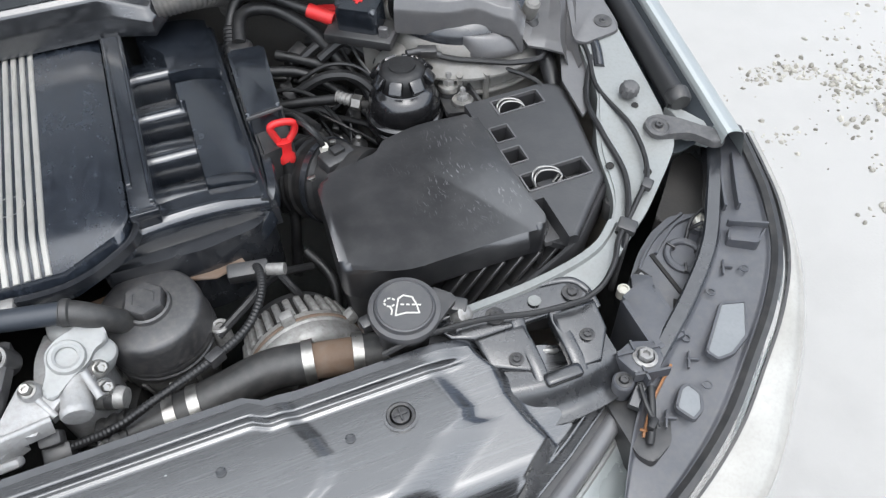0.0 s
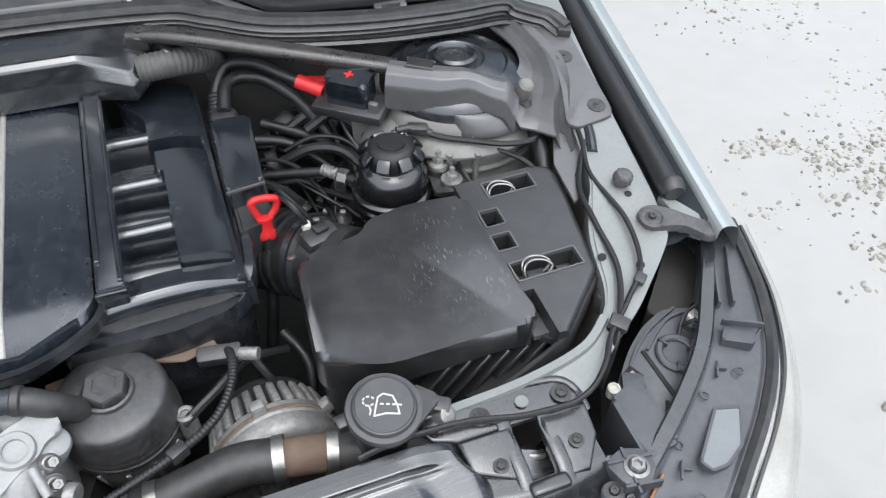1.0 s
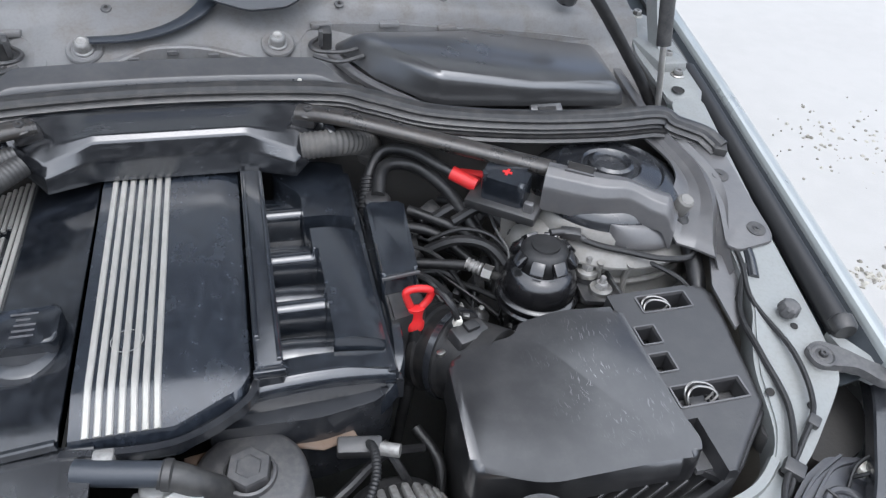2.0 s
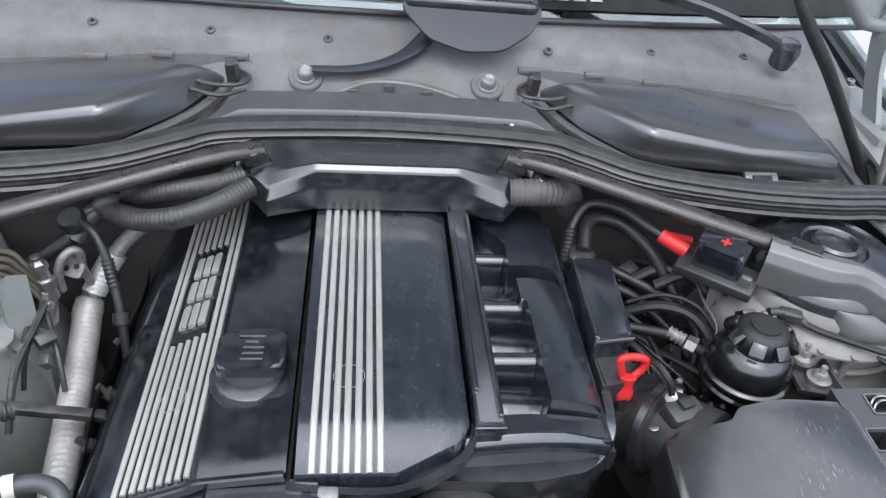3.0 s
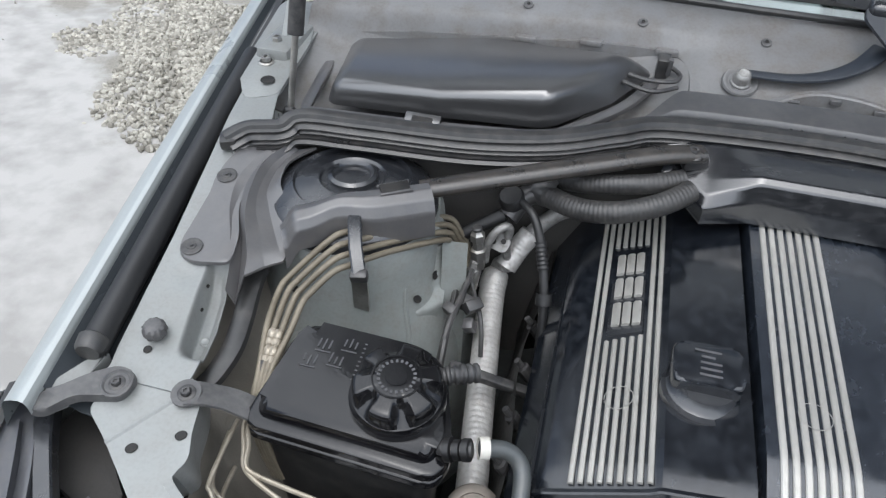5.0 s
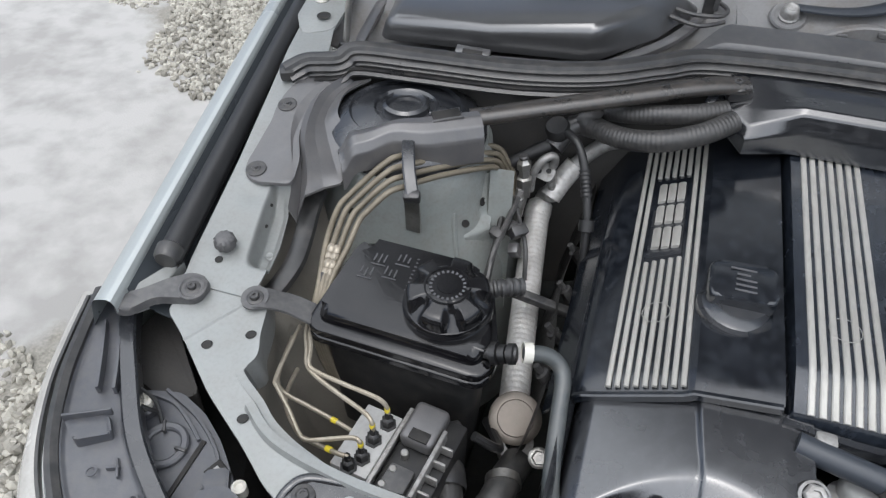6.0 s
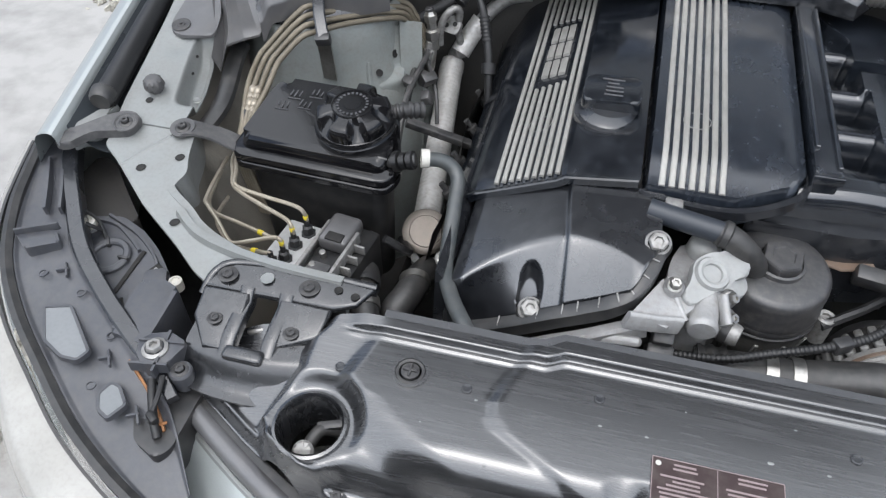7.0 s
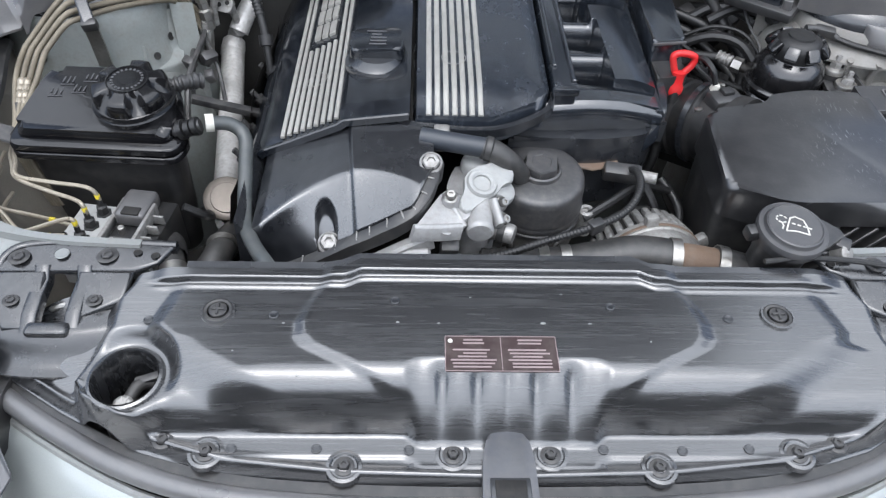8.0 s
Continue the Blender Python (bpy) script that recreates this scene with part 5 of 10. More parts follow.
def build_gas_strut(s):
    g = thing("gas_strut", (s * 0.675, 1.05, 0.93), "grey gas strut holding the hood, slim rod and thick cylinder", "gas strut", "gas struts")
    a, b = Vector((s * 0.672, 1.055, 0.932)), Vector((s * 0.618, 1.175, 1.58))
    part("rod", tube([a, a.lerp(b, 0.25)], 0.0045, 12, 4), steel, g)
    part("cylinder", tube([a.lerp(b, 0.165), b], 0.0105, 16, 4), bolt_dark, g)
    part("ball_joint", lathe([(0.008, -0.012), (0.010, -0.004), (0.010, 0.006), (0.007, 0.012), (0, 0.014)], 14, aim(a, (0, 0, 1))), black_plastic, g)
    # hinge arms beside it
    k = thing("hinge", (s * 0.71, 1.26, 0.95), "painted steel hood hinge with bolts", "hinge", "hood hinges")
    part("foot", box(0.05, 0.20, 0.05, (s * 0.735, 1.24, 0.955), 0.008), paint_light, k)
    part("plate", prism(flip(rounded([(0.69, 1.06), (0.73, 1.04), (0.765, 1.10), (0.79, 1.3), (0.75, 1.36), (0.70, 1.2)], 0.015), s), lambda x, y: zr(1.06) - 0.01 + 0.1 * (y - 1.06), lambda x, y: zr(1.06) - 0.004 + 0.1 * (y - 1.06), 0.002), paint_light, k)
    part("arm", sweep(smooth_path([(s * 0.735, 1.20, 0.97), (s * 0.735, 1.26, 1.08), (s * 0.725, 1.25, 1.25)], 6), [(-0.004, -0.016), (0.004, -0.016), (0.004, 0.016), (-0.004, 0.016)]), paint_light, k)
    for y, z in ((1.13, 0.952), (1.17, 0.965), (1.29, 0.985)):
        put_mesh("bolt", BOLT_STEEL, aim((s * 0.738, y, z + 0.012), (0, -0.1, 1)), k)
    put_mesh("dark_hole_disc", HOLE, aim((s * 0.715, 1.085, 0.9625), (0, -0.1, 1)) @ Matrix.Diagonal((1.6, 1.6, 1, 1)), k)


# ---- front end ----
def build_bay():
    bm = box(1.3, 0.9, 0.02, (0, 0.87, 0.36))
    structure("undertray", bm, soot_and_shade, "black undertray below the engine", "undertray")
    structure("radiator", box(0.74, 0.05, 0.40, (0, 0.435, 0.62), 0.005), soot_and_shade, "dark radiator behind the front panel", "radiator")
    for s in (-1, 1):
        structure("subframe", box(0.06, 0.8, 0.10, (s * 0.42, 0.75, 0.50), 0.012), bay_dark, "dirty dark subframe rail", "subframe")


COVER_FRONT = [(-0.52, 0.415), (-0.46, 0.372), (-0.40, 0.336), (-0.33, 0.300), (-0.25, 0.276), (-0.14, 0.264), (0, 0.260), (0.14, 0.264), (0.25, 0.276), (0.33, 0.300), (0.40, 0.336), (0.46, 0.372), (0.52, 0.415)]


def lerp_y(table, x):
    for (a, b), (c, d) in zip(table, table[1:]):
        if a <= x <= c:
            return b + (d - b) * (x - a) / (c - a)
    return table[0][1] if x < table[0][0] else table[-1][1]


def step(t):
    t = max(0.0, min(1.0, t))
    return t * t * (3 - 2 * t)


PANEL_IN = [(0.322, 0.096), (0.328, 0.106), (0.366, 0.176), (0.376, 0.184), (0.392, 0.186), (0.412, 0.180), (0.440, 0.166), (0.47, 0.160)]
PANEL_OUT = [(0.312, 0.205), (0.322, 0.226), (0.362, 0.298), (0.374, 0.312), (0.392, 0.318), (0.440, 0.302), (0.47, 0.295)]
FIELD_OUT = [(0.30, 0.335), (0.323, 0.345), (0.345, 0.376), (0.366, 0.366), (0.398, 0.356), (0.425, 0.356), (0.440, 0.348), (0.47, 0.34)]


def cover_z(x, y):
    """The front cover's relief: three stepped panels, a rolled shoulder, a flange with its screws and a pleated middle."""
    a = abs(x)
    slant = step((0.384 - y) / 0.012)
    inner = step((lerp_y(PANEL_IN, y) - a) / (0.015 + 0.002 * slant) + 0.5)
    outer = step((lerp_y(PANEL_OUT, y) - a) / (0.020 + 0.052 * slant) + 0.5)
    z = 0.8480 + 0.0022 * outer + 0.0042 * inner - 0.17 * (0.44 - y) * (1 - outer)
    side = step((a - lerp_y(FIELD_OUT, y) + 0.004) / 0.019)
    # shoulder rolling down to the flange
    mid = step((0.090 - a) / 0.016)
    foot = 0.3085 - 0.0105 * mid
    top = 0.348 + 0.004 * mid - 0.010 * step((a - 0.20) / 0.08)
    flange = 0.797
    if y < top:
        k = min(1.0, (top - y) / (top - foot))
        roll = 1 - k ** (2.3 - 0.8 * mid)
        if mid > 0:
            fold = abs(math.sin(a * math.pi / 0.031 + 0.5))
            z -= 0.0115 * mid * (1 - fold) ** 1.25 * step(k / 0.30)
        z = flange + (max(z, flange + 0.004) - flange) * roll if y > foot else flange
        z += 0.0016 * math.exp(-((y - foot) / 0.0018) ** 2)
    z -= 0.0022 * step((foot - 0.018 - y) / 0.005)
    # rear upstand
    up = 0.4385 + 0.008 * step((0.150 - a) / 0.02)
    z += 0.0075 * step((y - up) / 0.0035) * step((0.34 - a) / 0.03)
    z += 0.0018 * math.exp(-((y - up + 0.004) / 0.002) ** 2) * step((0.34 - a) / 0.03)
    # lower skirt out to the lamps, in two facets
    if side > 0:
        y0 = lerp_y(COVER_FRONT, x)
        low = flange + 0.016 * step((y - y0 - 0.010) / 0.040) + 0.018 * step((y - y0 - 0.046 - 0.10 * max(0, a - 0.40)) / 0.050) - 0.05 * max(0, a - 0.44)
        z += (low - z) * side
    # level pad round the filler opening
    d = math.hypot(x + 0.334, y - 0.346)
    k = step((0.050 - d) / 0.014)
    return z + (0.826 - z) * k


def build_front_cover():
    c = thing("radiator_cover", (0, 0.36, 0.79), "black moulded plastic cover over the radiator, dusty and scuffed", "radiator cover")
    HX, HY = -0.334, 0.346
    def pt(u, v):
        x = -0.505 + 1.01 * u
        y0 = lerp_y(COVER_FRONT, x)
        y1 = 0.462 if abs(x) < 0.135 else 0.452 if abs(x) < 0.335 else 0.452 - 0.35 * (abs(x) - 0.335) * 0.6
        if 0.135 <= abs(x) < 0.15:
            y1 = 0.462 - 0.010 * (abs(x) - 0.135) / 0.015
        y = y0 + (y1 - y0) * v
        z = cover_z(x, y)
        edge = step((y - y0) / 0.012)
        return (x, y, z - 0.010 * (1 - edge) + 0.004 * math.exp(-((y - y0 - 0.010) / 0.005) ** 2))
    mould = surf("scuffed_cover_plastic", (0.0085, 0.0090, 0.0102), (0.017, 0.0175, 0.019), rough=0.24, vary=0.08, bump=0.06, dust=(0.17, 0.172, 0.176), dusty=0.20, spec=0.7, coarse=22, stretch=(0.22, 5.0, 1), coat=1.0, coat_rough=0.21, coat_ior=2.1)
    part("moulding", sheet(pt, 360, 180, 0.003, keep=lambda q: math.hypot(q.x - HX, (q.y - HY)) > 0.0285), mould, c, sharp=85)
    m = Matrix.Translation((HX, HY, 0.824)) @ Matrix.Rotation(radians(3), 4, "X")
    part("filler_collar", lathe([(0.0275, -0.05), (0.0275, 0.004), (0.0295, 0.007), (0.032, 0.006), (0.0345, 0.0), (0.036, -0.02)], 44, m), mould, c, "raised round collar of the opening")
    # strip along the rear edge
    part("rear_strip", sweep([Vector((x, 0.457 + (0.009 if abs(x) < 0.14 else 0), cover_z(x, 0.45) - 0.003)) for x in [-0.30 + 0.66 * i / 40 for i in range(41)]], [(-0.004, -0.02), (0.006, -0.02), (0.006, 0.001), (-0.004, 0.002)]), black_satin, c)
    for x in (-0.261, 0.258):
        part("clip_well", ring(0.0135, 0.0158, -0.002, 0.0022, 30, aim((x, 0.404, cover_z(x, 0.404)), (0, 0, 1))), mould, c)
        put_mesh("clip", CLIP, aim((x, 0.404, cover_z(x, 0.404) - 0.002), (0, 0, 1)), c)
    for x, y in ((-0.298, 0.303), (-0.259, 0.292), (-0.140, 0.279), (-0.047, 0.290), (0.038, 0.290), (0.131, 0.278), (0.257, 0.292), (0.296, 0.301)):
        big = abs(x) < 0.28
        if big:
            holder = part("screw_boss", lathe([(0.0165, -0.004), (0.0155, 0.001), (0.0125, 0.0018), (0.011, 0.0003), (0, 0.0003)], 26, aim((x, y, 0.7965), (0, 0, 1))), mould, c)
        put_mesh("bolt", BOLT, aim((x, y, 0.797), (0, 0, 1)) @ Matrix.Diagonal((0.78, 0.78, 0.6, 1)), holder if big else c)
    for x, y in ((-0.238, 0.295), (-0.165, 0.295), (-0.085, 0.294), (-0.082, 0.278), (0.082, 0.278), (0.085, 0.295), (0.155, 0.294), (0.215, 0.296), (-0.21, 0.40), (-0.10, 0.415), (0.10, 0.41), (0.21, 0.40), (-0.325, 0.40)):
        put_mesh("pip", PIP, aim((x, y, cover_z(x, y) + 0.0004), (0, 0, 1)), c)
    for x, y, w in ((-0.200, 0.391, 0.0022), (-0.181, 0.336, 0.0018), (-0.097, 0.390, 0.0028), (-0.060, 0.389, 0.0024), (0.035, 0.390, 0.0040), (0.078, 0.390, 0.0026), (0.056, 0.425, 0.002), (-0.03, 0.42, 0.0016), (0.13, 0.37, 0.0016), (-0.24, 0.36, 0.0016)):
        part("white_speck", lathe([(w * 0.7, 0), (w * 0.45, 0.0004), (0, 0.0005)], 7, aim((x, y, cover_z(x, y) + 0.0002), (0, 0, 1)) @ Matrix.Diagonal((1, 0.55, 1, 1))), paint_light, c)
    # hood lock in the middle
    k = thing("hood_lock_cover", (0, 0.28, 0.79), "dark plastic hood lock cover with a square slot", "lock cover")
    part("shield", prism(rounded([(-0.024, 0.238), (0.024, 0.238), (0.022, 0.285), (0.016, 0.308), (-0.016, 0.308), (-0.022, 0.285)], 0.01), 0.79, lambda x, y: 0.803 + 0.1 * (y - 0.25), 0.003), tray_plastic, k)
    part("slot_frame", box(0.034, 0.026, 0.006, (0, 0.252, 0.803), 0.0015), black_satin, k)
    part("slot", box(0.026, 0.019, 0.002, (0, 0.252, 0.8068), 0.0005), soot_and_shade, k)
    # printed information label
    lab = thing("information_label", (-0.005, 0.355, cover_z(0, 0.355)), "maroon information label with worn pale print", "label")
    zl = cover_z(-0.005, 0.355) + 0.0012
    film = part("film", prism(rounded([(-0.055, 0.336), (0.044, 0.336), (0.044, 0.374), (-0.055, 0.374)], 0.002), zl - 0.001, zl), label_maroon, lab)
    rng = random.Random(3)
    for x0, x1, y in [(-0.0545, 0.0435, 0.3735), (-0.0545, 0.0435, 0.3365)]:
        part("border", box(x1 - x0, 0.0006, 0.0004, ((x0 + x1) / 2, y, zl + 0.0003)), label_ink, film)
    for x in (-0.0545, -0.0055, 0.0435):
        part("border", box(0.0006, 0.0365, 0.0004, (x, 0.355, zl + 0.0003)), label_ink, film)
    for col in (-0.030, 0.019):
        for i in range(9):
            if i in (2,):
                continue
            w = rng.uniform(0.020, 0.040) if i > 2 else rng.uniform(0.014, 0.026)
            part("print_line", box(w, 0.0016, 0.0004, (col + rng.uniform(-0.002, 0.002), 0.3695 - i * 0.0036, zl + 0.0003)), label_ink, film)
    part("emblem", lathe([(0.0022, 0), (0.0022, 0.0005), (0, 0.0005)], 14, aim((-0.0500, 0.3685, zl), (0, 0, 1))), white_ink, film)
    # what shows down the opening: a hose with a ribbed cap
    d = thing("horn_connector", (HX, HY, 0.76), "dark connector with a ribbed pale cap inside the opening", "connector")
    part("well", lathe([(0.0285, 0.83), (0.032, 0.79), (0.034, 0.73), (0, 0.72)], 28, Matrix.Translation((HX, HY, 0))), soot_and_shade, d)
    part("hose", tube([(HX + 0.018, HY + 0.02, 0.79), (HX + 0.002, HY + 0.012, 0.80), (HX - 0.006, HY - 0.006, 0.795)], 0.006, 10, 6), hose_rubber, d)
    bm = lathe([(0.009, 0), (0.0095, 0.006), (0.007, 0.008), (0, 0.008)], 18)
    for i in range(9):
        a = i * math.tau / 9
        join(bm, box(0.0012, 0.008, 0.0015, m=Matrix.Rotation(a, 4, "Z") @ Matrix.Translation((0, 0.004, 0.0085))))
    part("ribbed_cap", moved(bm, aim((HX - 0.006, HY - 0.010, 0.797), (0.1, -0.4, 1))), grey_alu, d)
    part("clip_arm", box(0.03, 0.008, 0.006, m=aim((HX + 0.012, HY + 0.018, 0.803), (0, -0.2, 1), 20), bevel=0.0015), black_plastic, d)


def build_latch_corner(s):
    k = thing("front_corner_bracket", (s * 0.42, 0.45, 0.82), "glossy black plastic bracket with open slot and bolts", "bracket", "front corner brackets")

    def z(x, y):
        return 0.841 - 0.05 * max(0, abs(x) - 0.44) + 0.012 * step((y - 0.448) / 0.012) - 0.010 * step((0.428 - y) / 0.03)
    # plate in four strips so that the slot goes through it
    X0, X1, Y0, Y1 = 0.404, 0.434, 0.403, 0.455
    for o in ([(0.318, 0.486), (0.330, 0.462), (0.352, Y1), (0.484, Y1), (0.476, 0.474), (0.462, 0.485), (0.40, 0.489)],
              [(0.352, Y1), (0.356, 0.425), (X0, 0.405), (X0, Y1)],
              [(X1, Y1), (X1, 0.398), (0.462, 0.398), (0.482, 0.425), (0.484, Y1)],
              [(X0, 0.394), (X0, Y0), (X1, Y0), (X1, 0.392)]):
        area = sum(a[0] * b[1] - b[0] * a[1] for a, b in zip(o, o[1:] + o[:1]))
        o = o if area > 0 else o[::-1]
        part("plate", prism(flip(o, s), lambda x, y: z(x, y) - 0.005, z, 0.0035, 3), corner_black, k)
    # squared rim round the slot, higher towards the front
    for x in (X0 - 0.005, X1 + 0.005):
        rim = [Vector((s * x, 0.458, z(x, 0.458))), Vector((s * x, 0.448, 0.8435)), Vector((s * x, 0.430, 0.8420)), Vector((s * x, 0.410, 0.8375)), Vector((s * x, 0.394, 0.829))]
        part("slot_rim", sweep(rim, [(-0.0075, -0.012), (0.0075, -0.012), (0.0070, -0.0022), (0.0056, -0.0008), (-0.0056, -0.0008), (-0.0070, -0.0022)]), corner_black, k, sharp=60)
    part("cross_bar", box(0.040, 0.015, 0.010, (s * 0.419, 0.3965, 0.830), 0.0045, 3), corner_black, k)
    part("apron", sheet(lambda u, v: (s * (0.350 + 0.132 * u), 0.424 - 0.010 * math.sin(math.pi * u) - 0.052 * v, 0.8325 - 0.012 * max(0, u - 0.6) - 0.022 * step((v - 0.35) / 0.5) - 0.006 * v), 30, 16, 0.003, keep=lambda q: not (X0 < abs(q.x) < X1 and q.y > Y0)), corner_black, k, "moulded slope down to the cover")
    part("rear_roll", sweep(smooth_path([(s * 0.318, 0.487, 0.853), (s * 0.40, 0.490, 0.853), (s * 0.462, 0.486, 0.852), (s * 0.480, 0.470, 0.850), (s * 0.486, 0.450, 0.838)], 6), [(-0.004, -0.010), (0.004, -0.010), (0.004, 0.000), (0.002, 0.002), (-0.002, 0.002), (-0.004, 0.000)]), corner_black, k, sharp=60)
    part("well", box(0.034, 0.048, 0.004, (s * 0.419, 0.433, 0.790)), soot_and_shade, k)
    part("latch_wire", tube([(s * 0.408, 0.436, 0.820), (s * 0.416, 0.430, 0.826), (s * 0.428, 0.428, 0.822), (s * 0.432, 0.436, 0.815)], 0.0028, 8, 5), steel, k)
    part("latch_block", box(0.012, 0.016, 0.020, (s * 0.424, 0.424, 0.808), 0.003), bolt_dark, k)
    part("lamp_plug", tube([(s * 0.410, 0.446, 0.808), (s * 0.414, 0.438, 0.817), (s * 0.418, 0.430, 0.812)], 0.0042, 8, 5), white_plastic, k)
    for x, y in ((0.464, 0.468), (0.380, 0.470), (0.459, 0.424), (0.382, 0.424)):
        put_mesh("bolt", BOLT_BIG if y > 0.45 else BOLT, aim((s * x, y, z(x, y)), (0, 0, 1)) @ Matrix.Diagonal((0.66, 0.66, 0.32, 1)), k)
    for x, y in ((0.352, 0.474), (0.334, 0.470)):
        put_mesh("dark_hole_disc", HOLE, aim((s * x, y, z(x, y) + 0.0005), (0, 0, 1)) @ Matrix.Diagonal((0.7, 0.7, 1, 1)), k)
    part("hole_disc", lathe([(0.0070, 0), (0.0062, 0.0010), (0, 0.0006)], 18, aim((s * 0.424, 0.472, z(0.424, 0.472)), (0, 0, 1))), paint_light, k, "pale paint showing through a hole")


def build_front_seal():
    t = thing("front_hood_seal", (0, 0.25, 0.78), "thick black rubber hood seal along the front edge", "rubber seal")
    pts = [(x, y - 0.014, 0.785 - 0.02 * abs(x)) for x, y in [(-0.56, 0.44)] + COVER_FRONT + [(0.56, 0.44)]]
    part("seal", tube(pts, 0.010, 14, 6), surf("weathered_front_seal", (0.10, 0.10, 0.103), (0.13, 0.13, 0.133), rough=0.36, bump=0.08, spec=0.9, dust=DUST, dusty=0.2, coat=0.6, coat_rough=0.3), t)
    part("lip", sweep(smooth_path([Vector(p) + Vector((0, 0.012, 0.004)) for p in pts[1:-1]], 4), [(-0.006, -0.004), (0.006, -0.004), (0.005, 0.002), (-0.005, 0.003)]), rubber, t, "flat black lip of the seal")
    b = thing("front_bumper", (0, 0.2, 0.3), "silver-green painted front bumper and grille surround", "bumper")
    def nose(u, v):
        x = -0.80 + 1.6 * u
        y0 = lerp_y(COVER_FRONT, max(-0.52, min(0.52, x))) - 0.028 + 0.9 * max(0, abs(x) - 0.52)
        return (x, y0 - 0.10 * math.sin(v * 1.4) - 0.02 * v, 0.772 - 0.03 * abs(x) - 0.40 * v * v - 0.06 * v)
    part("skin", sheet(nose, 60, 20, 0.003), paint_body, b)
    part("upper_edge", tube([Vector(nose(i / 30, 0.0)) + Vector((0, 0.002, -0.001)) for i in range(31)], 0.004, 8, 2), paint_light, b, "rolled painted upper edge")


LAMP_OUT = [(0.766, 0.618, 0.852), (0.752, 0.565, 0.846), (0.735, 0.512, 0.839), (0.703, 0.450, 0.828), (0.660, 0.400, 0.815), (0.608, 0.356, 0.800), (0.555, 0.315, 0.786), (0.500, 0.284, 0.773), (0.44, 0.258, 0.762)]
LAMP_IN = [(0.738, 0.612, 0.852), (0.716, 0.572, 0.846), (0.688, 0.532, 0.840), (0.643, 0.474, 0.832), (0.592, 0.430, 0.823), (0.540, 0.393, 0.814), (0.492, 0.360, 0.802), (0.462, 0.330, 0.790), (0.43, 0.285, 0.77)]


def hexed_head(r, h, at, n):
    bm = lathe([(r * 1.5, 0), (r * 1.5, 0.002), (r * 1.1, 0.0035)], 22)
    join(bm, lathe([(r, 0.003), (r, h * 0.8), (r * 0.85, h), (r * 0.5, h), (r * 0.42, h * 0.6), (0, h * 0.6)], 6))
    return moved(bm, aim(at, n))


